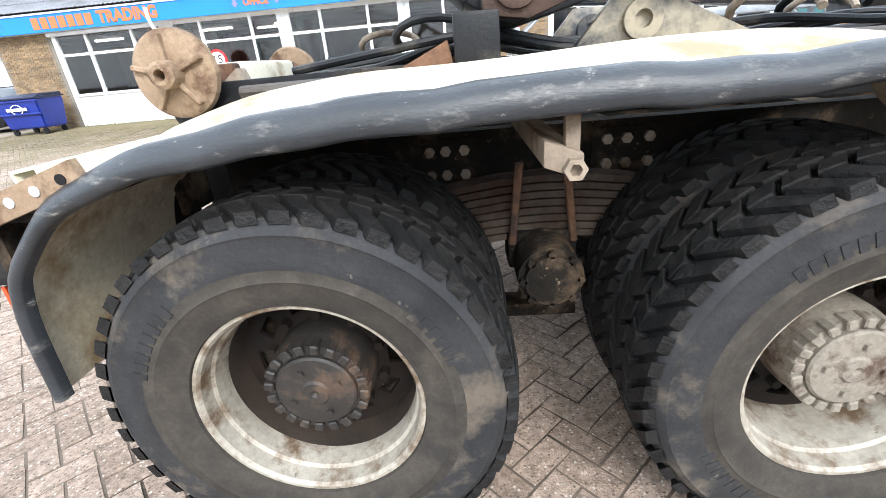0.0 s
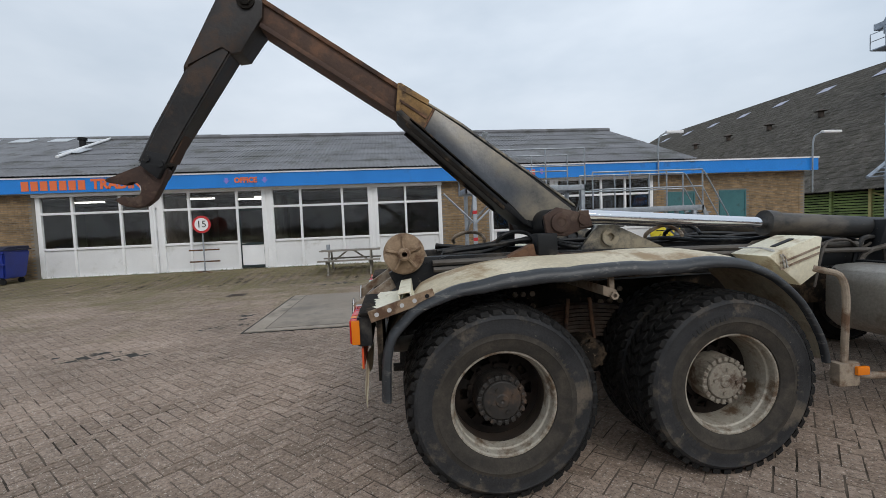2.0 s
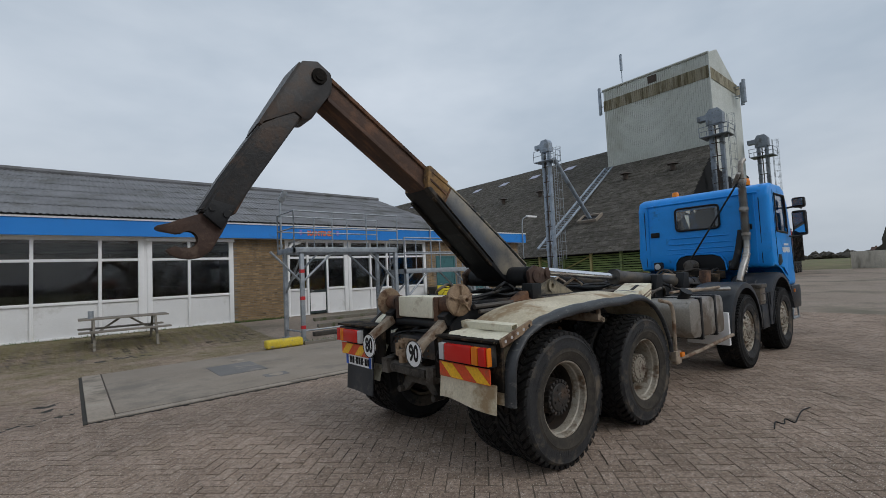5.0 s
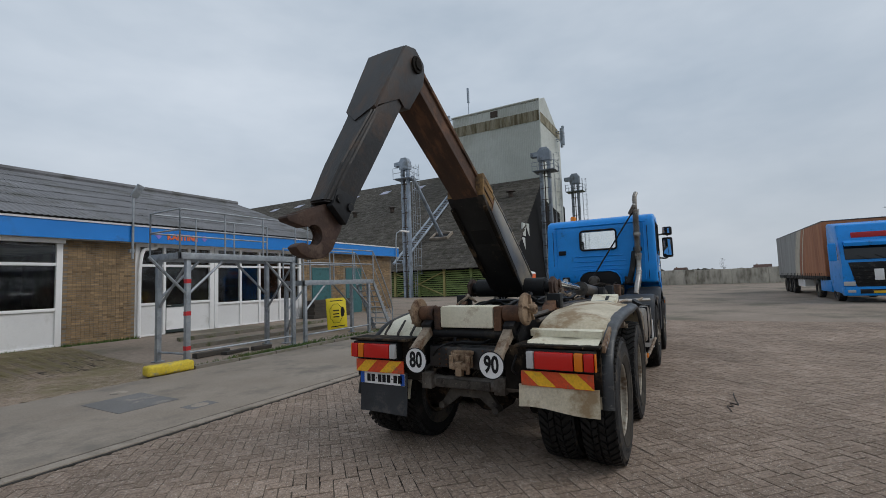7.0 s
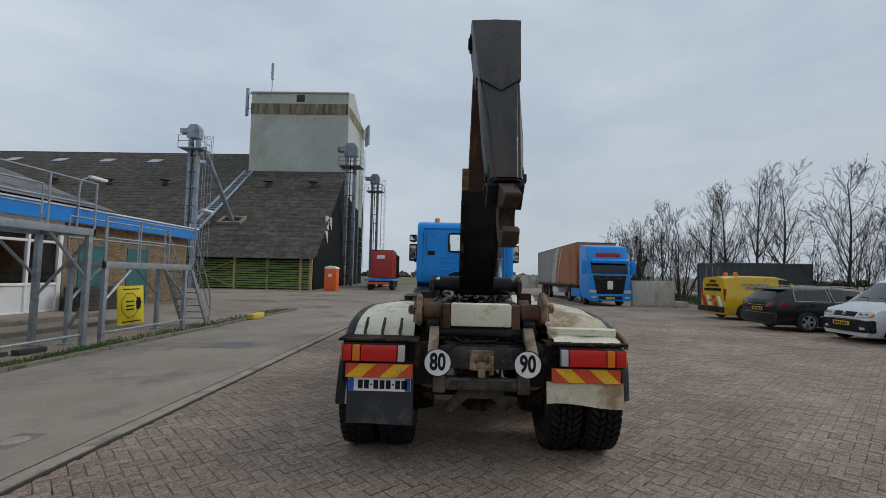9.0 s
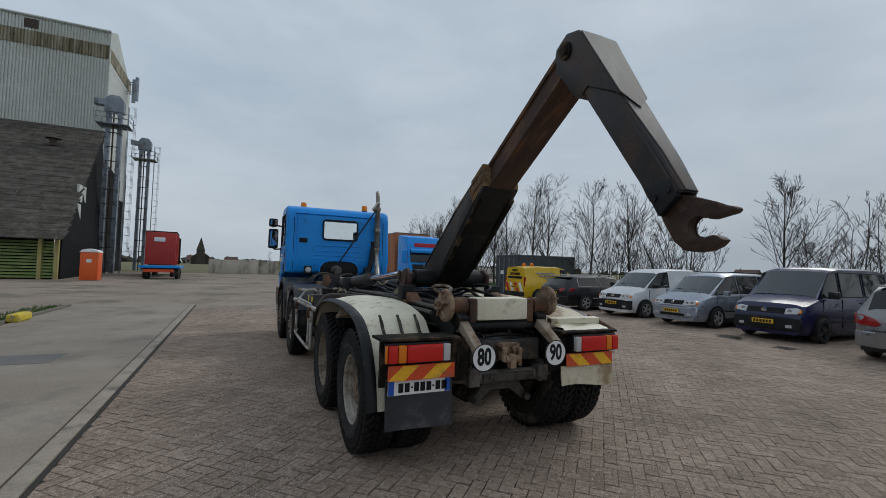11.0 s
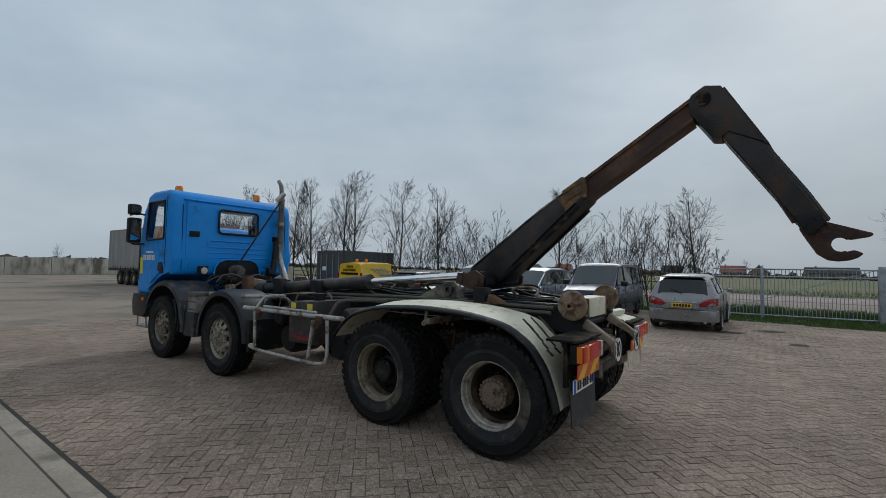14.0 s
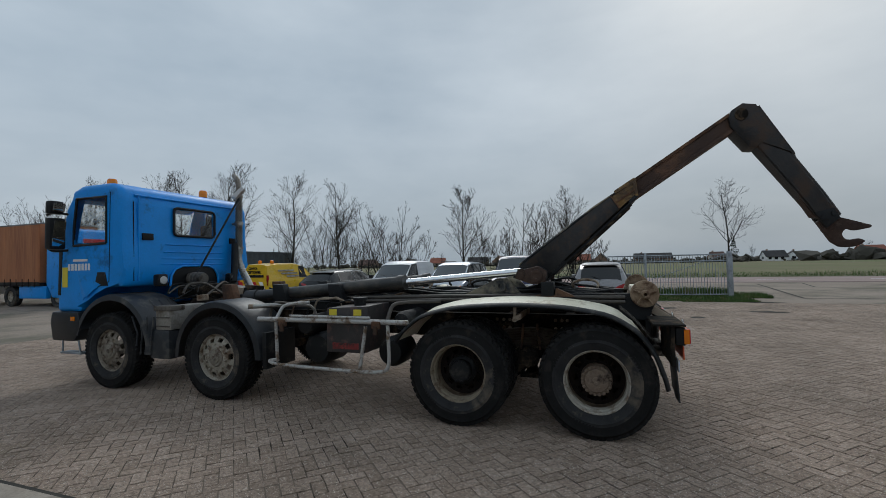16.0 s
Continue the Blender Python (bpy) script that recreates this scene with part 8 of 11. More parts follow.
# concrete walls at the end of the yard
M["old_wall"] = surf("weathered_concrete_wall", (0.5, 0.47, 0.4), (0.62, 0.585, 0.51), 0.4, 0.9, 0, 0.3, 8, (0.16, 0.145, 0.115), 0.45, 0.5, stretch=(1, 1, 0.4))
bm = B()
y = 5.4
while y > -40:
    box(bm, 66, 66.4, y - 3.96, y, 0, 2.0 + 0.05 * math.sin(y), 0.03)
    y -= 4.0
structure("yard_wall", bm, M["old_wall"], "stained concrete block wall at the yard's end", "wall")
bm = B()
for a, b in ((-13.3, -10.7),):
    box(bm, 23.2, 23.45, a + 0.02, b - 0.02, 0, 1.55, 0.02)
box(bm, 22.4, 23.0, -13.7, -13.1, 0, 0.35, 0.02)
structure("concrete_panel", bm, M["old_wall"], "grey concrete push wall behind the parked lorry", "wall")

# ---- parked vehicles ----
def car_paint(name, c, metal=0.3):
    return surf(name, tuple(v * 0.9 for v in c), c, 1.5, 0.3, metal, 0.01, 30, tuple(v * 0.75 + 0.01 for v in c), 0.15, 2, coat=0.3, spec=0.4)


def small_wheel(parent, x, y, s, r=0.32, alloy=True):
    bm = B()
    h = 0.1
    revolve(bm, [(r * 0.62, -h), (r * 0.85, -h - 0.005), (r * 0.97, -h * 0.8), (r, -h * 0.4), (r, h * 0.4), (r * 0.97, h * 0.8), (r * 0.85, h), (r * 0.62, h)], (0, 0, 0), 28, "y", closed=True)
    w = part("wheel", bm, M["rubber"], parent, "black tyre")
    w.matrix_basis = pose(x, y, r, 0, 0, 180 if s > 0 else 0)
    bm = B()
    revolve(bm, [(r * 0.68, -h * 1.02), (r * 0.63, -h * 1.04), (r * 0.58, -h * 0.75), (r * 0.6, h)], (0, 0, 0), 28, "y", True)
    for k in range(5):
        a = 2 * math.pi * k / 5
        box(bm, 0.02, r * 0.62, -h * 0.92, -h * 0.6, -0.034, 0.034, 0.005, Matrix.Rotation(a, 4, "Y"), 1)
    revolve(bm, [(0.0, -h * 0.95), (0.05, -h * 0.95), (0.07, -h * 0.6), (0.0, -h * 0.5)], (0, 0, 0), 12)
    part("rim", bm, M["rim_light"] if alloy else M["black_plastic"], w, "grey wheel rim")


M["rim_light"] = surf("alloy_rim", (0.4, 0.4, 0.41), (0.5, 0.5, 0.51), 5, 0.35, 0.6, 0.02, 40)


def car(name, label, category, at, turn, paint, stations, screens, sides, wheels, r=0.32, floor=0.2, alloy=True, trim=None, group="parked cars"):
    """stations: (x, belt height, top height, half width at belt, half width at top), from the tail to the nose (x forward)."""
    t = thing(name, label, category, group, "", at, turn)
    bm = B()
    rings = []
    for x, zb, zt, wb, wt in stations:
        f = floor
        half = [(wb * 0.88, f), (wb * 0.98, f + 0.12), (wb * 1.0, (f + zb) * 0.55), (wb * 0.985, zb - 0.03), (wb * 0.965, zb), (wt + 0.015, zt - 0.05), (wt * 0.8, zt), (wt * 0.3, zt + 0.012)]
        rings.append([(x, y, z) for y, z in half] + [(x, -y, z) for y, z in half[::-1]])
    loft(bm, rings)
    # the nose is bowed in plan
    tip = stations[-1][0]
    for v in bm.verts:
        v.co.x -= 0.14 * v.co.y ** 2 * min(max((v.co.x - tip + 0.6) / 0.45, 0), 1)
    bmesh.ops.bevel(bm, geom=[e for e in bm.edges if e.is_boundary], offset=0.01, segments=1, affect="EDGES")
    # wheel wells
    body = part("body", bm, paint, t, "", 40)
    for wx in wheels:
        for s in (-1, 1):
            bm = B()
            wb = stations[len(stations) // 2][3]
            revolve(bm, [(0.0, s * (wb - 0.22)), (r + 0.055, s * (wb - 0.22)), (r + 0.055, s * (wb + 0.004)), (0.0, s * (wb + 0.004))], (wx, 0, r), 28)
            for v in bm.verts:
                v.co.z = max(v.co.z, 0.2)
            part("wheel_well", bm, M["black"], t)
            small_wheel(t, wx, s * (wb - 0.07), s, r, alloy)

    def at_x(x):
        for p, q in zip(stations, stations[1:]):
            if p[0] <= x <= q[0]:
                k = (x - p[0]) / (q[0] - p[0])
                return [u + (v - u) * k for u, v in zip(p[1:], q[1:])]
        return stations[-1][1:]

    def side_y(x, z):
        zb, zt, wb, wt = at_x(x)
        k = min(max((z - zb) / max(zt - 0.05 - zb, 0.05), 0), 1)
        return wb * 0.965 + (wt + 0.015 - wb * 0.965) * k

    def pane(rows, nrm, nm):
        bm = B()
        d = Vector(nrm).normalized() * 0.008
        sheet(bm, [[Vector(p) + d for p in row] for row in rows], 0.006)
        part(nm, bm, M["screen_glass" if nm == "windscreen" else "car_glass"], t, "", 30)
    for (xb, _, _), (xt, _, _), nrm in screens:
        xs = sorted([xb, xt] + [q[0] for q in stations if min(xb, xt) < q[0] < max(xb, xt)])
        rows = []
        for x in xs:
            zb, zt, wb, wt = at_x(x)
            half = [(wt * 0.97, zt - 0.042), (wt * 0.8, zt), (wt * 0.3, zt + 0.012)]
            rows.append([(x, y, z) for y, z in half] + [(x, -y, z) for y, z in half[::-1]])
        pane(rows, nrm, "windscreen" if nrm[0] > 0 else "rear_window")
    for quad in sides:
        p0, p1, p2, p3 = [Vector((x, 0, z)) for x, _, z in quad]
        for s in (-1, 1):
            rows = []
            for j in range(4):
                e0, e1 = p0.lerp(p3, j / 3), p1.lerp(p2, j / 3)
                row = [e0.lerp(e1, i / 4) for i in range(5)]
                rows.append([(c.x, s * side_y(c.x, c.z), c.z) for c in row])
            pane(rows, (0, s, 0.3), "side_window")
    # sills, moulding strips and the dark frames round the side windows
    for s in (-1, 1):
        ws = [q[3] for q in stations]
        wide = max(ws)
        bm = B()
        box(bm, wheels[0] + r + 0.06, wheels[1] - r - 0.06, s * (wide - 0.1), s * (wide - 0.012), floor - 0.03, floor + 0.1, 0.015)
        part("sill", bm, M["black_plastic"], t)
        bm = B()
        box(bm, wheels[0] + r + 0.08, wheels[1] - r - 0.08, s * (wide - 0.02), s * (wide + 0.012), floor + 0.3, floor + 0.345, 0.006)
        part("side_moulding", bm, M["black_plastic"] if trim is None else trim, t)
        for quad in sides:
            ring = [Vector((x, 0, z)) for x, _, z in quad]
            bm = B()
            for p, q in zip(ring, ring[1:] + ring[:1]):
                tube(bm, [(c.x, s * (side_y(c.x, c.z) + 0.008), c.z) for c in (p, p.lerp(q, 0.5), q)], 0.014, 5)
            part("window_frame", bm, M["black_plastic"] if trim is None else trim, t)
    for quad in sides:
        x = quad[1][0] + 0.03
        zb, zt, wb, wt = at_x(x)
        for s in (-1, 1):
            bm = B()
            box(bm, x - 0.006, x + 0.006, s * (wb - 0.03), s * (wb + 0.002), floor + 0.16, zb - 0.02)
            part("door_seam", bm, M["black"], t)
            bm = B()
            box(bm, quad[0][0] + 0.08, quad[0][0] + 0.24, s * (wb - 0.03), s * (wb + 0.018), zb - 0.13, zb - 0.1, 0.006)
            part("door_handle", bm, paint, t)
    return t


def addbox(t, name, mat, x0, x1, y0, y1, z0, z1, bev=0.01, label=""):
    bm = B()
    box(bm, x0, x1, y0, y1, z0, z1, bev)
    return part(name, bm, mat, t, label)


M["car_glass"] = plain("tinted_car_glass", (0.01, 0.012, 0.014), 0.04, 0, 0, 0.55)
M["screen_glass"] = plain("windscreen_glass", (0.045, 0.054, 0.06), 0.05, 0, 0, 0.75)
M["car_lens"] = plain("dark_red_lens", (0.3, 0.012, 0.014), 0.15)
M["plate_yellow"] = plain("yellow_plate", (0.75, 0.45, 0.02), 0.4)
silver, blue_dark = car_paint("silver_paint", (0.3, 0.295, 0.3), 0.65), car_paint("dark_blue_paint", (0.012, 0.015, 0.07), 0.0)
pale_blue, white_car = car_paint("pale_silver_blue_paint", (0.36, 0.4, 0.47), 0.5), car_paint("white_car_paint", (0.75, 0.76, 0.78), 0.0)
black_car, yellow_car = car_paint("black_car_paint", (0.012, 0.013, 0.016), 0.3), car_paint("yellow_van_paint", (0.78, 0.5, 0.02), 0.0)


def plate_bars(t, x, y0, y1, z, face):
    """Yellow number plate reduced to bars."""
    p = addbox(t, "number_plate", M["plate_yellow"], x - 0.008, x + 0.008, y0, y1, z - 0.055, z + 0.055, 0.003, "yellow number plate")
    w = (y1 - y0) / 7
    for k in range(6):
        bm = B()
        box(bm, x + face * 0.0085, x + face * 0.011, y0 + w * (k + 0.6), y0 + w * (k + 1.3), z - 0.035, z + 0.035)
        part("plate_bar", bm, M["black"], p)


def nose(t, name, mat, poly, x0, z0, slope, depth=0.05, sweep=0.12, label="", bev=0.008):
    """A panel of outline (y, z) on the raked nose or tail of a car; it falls back by slope with height and by sweep towards the sides."""
    bm = B()
    prism(bm, poly, -depth, 0.0, "x", bev, 1)
    for y in (-0.75, -0.6, -0.4, -0.2, 0.0, 0.2, 0.4, 0.6, 0.75):
        bmesh.ops.bisect_plane(bm, geom=bm.verts[:] + bm.edges[:] + bm.faces[:], plane_co=(0, y, 0), plane_no=(0, 1, 0))
    for v in bm.verts:
        v.co.x += x0 - slope * (v.co.z - z0) - (1 if x0 > 0 else -1) * sweep * v.co.y * v.co.y
    return part(name, bm, mat, t, label)


def wipers(t, x0, z0, x1, z1, half):
    """Two wiper arms lying on the foot of the windscreen."""
    for y in (-half * 0.1, half * 0.75):
        bm = B()
        tube(bm, [(x0, y, z0), (x0 + (x1 - x0) * 0.22, y - half * 0.3, z0 + (z1 - z0) * 0.22), (x0 + (x1 - x0) * 0.26, y - half * 0.75, z0 + (z1 - z0) * 0.26)], 0.01, 5)
        part("wiper", bm, M["black_plastic"], t)


def front(t, x, z, slope, half, lamp, lamp_in, grille, bars, paint_bumper, bumper, badge=0.05, sweep=0.14):
    """Lamps, grille with bars, badge, bumper with intake and bonnet seam of a car's nose."""
    for s in (-1, 1):
        lp = nose(t, "head_lamp", M["white_lens"], [(s * lamp_in, z - lamp), (s * (half - 0.03), z - lamp * 0.75), (s * half, z + lamp * 0.55), (s * (half - 0.08), z + lamp), (s * lamp_in, z + lamp * 0.7)], x + 0.012, z, slope, 0.09, sweep, "clear glass head lamp")
        for y in (lamp_in + 0.1, lamp_in + 0.25):
            if y < half - 0.06:
                bm = B()
                xx = x + 0.014 - sweep * y * y
                revolve(bm, [(0.0, xx), (lamp * 0.62, xx), (lamp * 0.5, xx + 0.012), (0.0, xx + 0.008)], (0, s * y, z), 14, "x")
                part("reflector", bm, M["steel"], lp)
        nose(t, "indicator", M["amber_lens"], [(s * (half - 0.02), z - lamp * 0.7), (s * (half + 0.035), z - lamp * 0.5), (s * (half + 0.03), z + lamp * 0.4), (s * (half - 0.01), z + lamp * 0.5)], x + 0.008, z, slope, 0.07, sweep, "amber indicator")
        nose(t, "fog_lamp", M["white_lens"], [(s * 0.5, bumper[0] + 0.07), (s * 0.63, bumper[0] + 0.07), (s * 0.63, bumper[0] + 0.14), (s * 0.5, bumper[0] + 0.14)], x + 0.098, bumper[0], 0.0, 0.03, sweep, "round fog lamp")
    g = nose(t, "grille", M["black"], [(-grille, z - lamp * 0.8), (grille, z - lamp * 0.8), (grille, z + lamp * 0.8), (-grille, z + lamp * 0.8)], x + 0.012, z, slope, 0.05, sweep, "dark barred grille")
    for k in range(bars):
        zz = z - lamp * 0.8 + lamp * 1.6 * (k + 0.5) / bars
        nose(t, "grille_bar", M["black_plastic"], [(-grille, zz - 0.008), (grille, zz - 0.008), (grille, zz + 0.008), (-grille, zz + 0.008)], x + 0.024, z, slope, 0.03, sweep, "", 0).parent = g
    bm = B()
    revolve(bm, [(0.0, x + 0.015), (badge, x + 0.015), (badge, x + 0.032), (0.0, x + 0.036)], (0, 0, z), 18, "x")
    part("badge", bm, M["chrome"], t, "plain round badge")
    b = nose(t, "front_bumper", paint_bumper, [(-half - 0.05, bumper[0]), (half + 0.05, bumper[0]), (half + 0.06, bumper[1]), (-half - 0.06, bumper[1])], x + 0.09, bumper[0], 0.03, 0.34, sweep, "deep moulded bumper", 0.03)
    nose(t, "air_intake", M["black"], [(-0.44, bumper[0] + 0.04), (0.44, bumper[0] + 0.04), (0.42, bumper[0] + 0.12), (-0.42, bumper[0] + 0.12)], x + 0.094, bumper[0], 0.03, 0.03, sweep, "dark lower air intake", 0).parent = b


# silver hatchback, tail to the yard
st = [(-2.13, 0.75, 0.76, 0.72, 0.6), (-2.08, 0.98, 1.0, 0.82, 0.66), (-1.9, 1.02, 1.42, 0.865, 0.6), (-1.55, 1.03, 1.56, 0.885, 0.62), (-0.6, 1.02, 1.6, 0.89, 0.64), (0.35, 1.0, 1.55, 0.89, 0.63), (1.25, 0.98, 1.06, 0.885, 0.74), (1.85, 0.86, 0.9, 0.85, 0.7), (2.1, 0.68, 0.7, 0.74, 0.6)]
t = car("parked_car", "silver grey hatchback car parked tail first towards yard", "car", (-0.05, -11.65, 0), -90, silver, st,
        [((-2.06, 1.02, 0.70), (-1.78, 1.48, 0.56), (-1, 0, 0.5)), ((1.22, 1.02, 0.72), (0.42, 1.5, 0.58), (1, 0, 0.8))],
        [[(-1.55, 0.865, 1.06), (-0.35, 0.865, 1.06), (-0.4, 0.67, 1.5), (-1.45, 0.655, 1.47)], [(-0.28, 0.865, 1.06), (1.0, 0.86, 1.04), (0.35, 0.665, 1.47), (-0.3, 0.67, 1.5)]], (-1.33, 1.4), 0.32)
for s in (-1, 1):
    bm = B()
    prism(bm, [(s * 0.4, 0.75), (s * 0.48, 0.69), (s * 0.7, 0.71), (s * 0.86, 0.74), (s * 0.875, 0.94), (s * 0.7, 0.92), (s * 0.5, 0.84)], -2.165, -1.96, "x", 0.012)
    for v in bm.verts:
        v.co.x += 0.9 * max(0, abs(v.co.y) - 0.73) + 0.12 * max(0, v.co.z - 0.8)
    part("tail_lamp", bm, M["car_lens"], t, "red swept tail lamp")
    addbox(t, "mirror", silver, 0.95, 1.1, s * 0.9, s * 1.08, 1.02, 1.14, 0.03)
bm = B()
prism(bm, [(-2.23, -0.45), (-2.23, 0.45), (-2.19, 0.7), (-2.1, 0.84), (-1.85, 0.9), (-1.85, -0.9), (-2.1, -0.84), (-2.19, -0.7)], 0.28, 0.59, "z", 0.03)
part("rear_bumper", bm, silver, t, "silver bumper", 40)
addbox(t, "bumper_trim", M["black_plastic"], -2.19, -1.95, -0.72, 0.72, 0.2, 0.3, 0.03)
addbox(t, "boot_seam", M["black"], -2.155, -2.1, -0.56, 0.56, 0.6, 0.612, 0)
addbox(t, "chrome_strip", M["chrome"], -2.155, -2.12, -0.36, 0.36, 0.79, 0.815, 0.004)
plate_bars(t, -2.15, -0.26, 0.26, 0.71, -1)
bm = B()
tube(bm, [(-2.13, 0.0, 1.04), (-2.08, 0.12, 1.1), (-2.0, 0.34, 1.17)], 0.011, 6)
part("rear_wiper", bm, M["black_plastic"], t)
addbox(t, "roof_spoiler", silver, -1.98, -1.7, -0.56, 0.56, 1.5, 1.535, 0.012)
addbox(t, "exhaust_tip", M["steel"], -2.2, -2.0, -0.62, -0.54, 0.24, 0.29, 0.01)
# dark blue van, nose to the yard
st = [(-2.35, 1.05, 1.08, 0.86, 0.72), (-2.3, 1.1, 1.86, 0.9, 0.74), (-1.4, 1.12, 1.93, 0.915, 0.76), (0.5, 1.12, 1.92, 0.915, 0.76), (0.85, 1.12, 1.86, 0.915, 0.74), (1.55, 1.08, 1.14, 0.905, 0.78), (2.2, 0.92, 0.96, 0.87, 0.76), (2.38, 0.62, 0.66, 0.8, 0.68)]
t = car("parked_van", "dark blue passenger van parked with its nose to yard", "van", (3.0, -12.75, 0), 90, blue_dark, st,
        [((1.52, 1.12, 0.80), (0.9, 1.82, 0.66), (1, 0, 0.8)), ((-2.34, 1.15, 0.7), (-2.3, 1.7, 0.66), (-1, 0, 0))],
        [[(0.62, 0.9, 1.16), (1.42, 0.885, 1.16), (0.95, 0.755, 1.76), (0.62, 0.765, 1.8)], [(-0.6, 0.9, 1.16), (0.52, 0.9, 1.16), (0.52, 0.765, 1.8), (-0.6, 0.765, 1.8)], [(-2.1, 0.9, 1.16), (-0.72, 0.9, 1.16), (-0.72, 0.765, 1.8), (-2.05, 0.755, 1.78)]], (-1.35, 1.5), 0.33, alloy=False)
front(t, 2.31, 0.79, 0.6, 0.76, 0.085, 0.46, 0.44, 3, M["black_plastic"], (0.3, 0.62), 0.065)
wipers(t, 1.57, 1.12, 0.9, 1.82, 0.6)
for s in (-1, 1):
    addbox(t, "mirror", M["black_plastic"], 1.15, 1.3, s * 0.92, s * 1.14, 1.12, 1.3, 0.03)
plate_bars(t, 2.42, -0.26, 0.26, 0.5, 1)
# pale people carrier
st = [(-2.3, 0.9, 0.92, 0.8, 0.66), (-2.26, 1.05, 1.1, 0.88, 0.7), (-2.05, 1.06, 1.62, 0.9, 0.66), (-1.2, 1.06, 1.72, 0.905, 0.68), (0.2, 1.04, 1.72, 0.905, 0.68), (0.65, 1.02, 1.64, 0.9, 0.66), (1.55, 0.98, 1.04, 0.89, 0.72), (2.1, 0.84, 0.87, 0.84, 0.66), (2.32, 0.64, 0.66, 0.74, 0.56)]
t = car("parked_car", "pale silver-blue people carrier parked with nose to yard", "car", (5.8, -12.85, 0), 90, pale_blue, st,
        [((1.5, 1.02, 0.74), (0.72, 1.6, 0.58), (1, 0, 0.8))],
        [[(0.3, 0.885, 1.08), (1.35, 0.875, 1.06), (0.68, 0.68, 1.58), (0.3, 0.69, 1.62)], [(-0.85, 0.89, 1.1), (0.2, 0.885, 1.08), (0.2, 0.69, 1.62), (-0.85, 0.695, 1.63)], [(-2.0, 0.885, 1.1), (-0.95, 0.89, 1.1), (-0.95, 0.695, 1.63), (-1.9, 0.68, 1.56)]], (-1.42, 1.42), 0.32)
front(t, 2.24, 0.76, 0.7, 0.74, 0.085, 0.36, 0.33, 2, pale_blue, (0.3, 0.62), 0.05)
wipers(t, 1.6, 1.02, 0.72, 1.62, 0.6)
for s in (-1, 1):
    addbox(t, "mirror", pale_blue, 1.05, 1.2, s * 0.92, s * 1.1, 1.02, 1.15, 0.03)
    addbox(t, "roof_rail", M["black_plastic"], -1.6, 0.4, s * 0.6, s * 0.63, 1.735, 1.77, 0.01)
plate_bars(t, 2.36, -0.26, 0.26, 0.5, 1)
# white delivery van
st = [(-2.15, 1.0, 1.05, 0.84, 0.7), (-2.1, 1.1, 1.76, 0.89, 0.72), (-1.4, 1.12, 1.83, 0.9, 0.74), (0.0, 1.1, 1.82, 0.9, 0.74), (0.5, 1.08, 1.72, 0.9, 0.72), (1.3, 1.04, 1.1, 0.89, 0.74), (1.95, 0.9, 0.93, 0.84, 0.68), (2.15, 0.66, 0.68, 0.74, 0.6)]
t = car("parked_van", "small white delivery van parked with nose to yard", "van", (8.55, -12.95, 0), 90, white_car, st,
        [((1.28, 1.08, 0.76), (0.58, 1.68, 0.62), (1, 0, 0.8))],
        [[(0.1, 0.885, 1.14), (1.15, 0.875, 1.12), (0.55, 0.735, 1.66), (0.1, 0.745, 1.7)]], (-1.35, 1.38), 0.32)
front(t, 2.08, 0.78, 0.7, 0.74, 0.085, 0.38, 0.34, 3, M["black_plastic"], (0.3, 0.64), 0.06)
wipers(t, 1.35, 1.08, 0.58, 1.7, 0.6)
for s in (-1, 1):
    addbox(t, "mirror", M["black_plastic"], 0.95, 1.1, s * 0.92, s * 1.1, 1.1, 1.25, 0.03)
plate_bars(t, 2.19, -0.26, 0.26, 0.52, 1)
# black estate, tail to the yard
st = [(-2.42, 0.8, 0.82, 0.78, 0.62), (-2.36, 0.96, 1.0, 0.86, 0.66), (-2.1, 0.98, 1.3, 0.89, 0.6), (-1.6, 0.98, 1.44, 0.905, 0.6), (-0.3, 0.96, 1.49, 0.91, 0.62), (0.5, 0.95, 1.44, 0.91, 0.61), (1.4, 0.93, 0.98, 0.9, 0.74), (2.1, 0.8, 0.83, 0.86, 0.68), (2.4, 0.62, 0.64, 0.76, 0.58)]
t = car("parked_car", "black estate car parked tail first towards yard", "car", (11.4, -12.75, 0), -90, black_car, st,
        [((-2.34, 1.0, 0.70), (-1.9, 1.4, 0.55), (-1, 0, 0.5)), ((1.36, 0.97, 0.72), (0.56, 1.4, 0.56), (1, 0, 0.8))],
        [[(-1.75, 0.885, 1.0), (-0.6, 0.885, 1.0), (-0.6, 0.64, 1.4), (-1.65, 0.62, 1.37)], [(-0.5, 0.885, 1.0), (1.15, 0.875, 0.98), (0.5, 0.635, 1.37), (-0.5, 0.645, 1.41)]], (-1.4, 1.4), 0.33, trim=M["bar"])
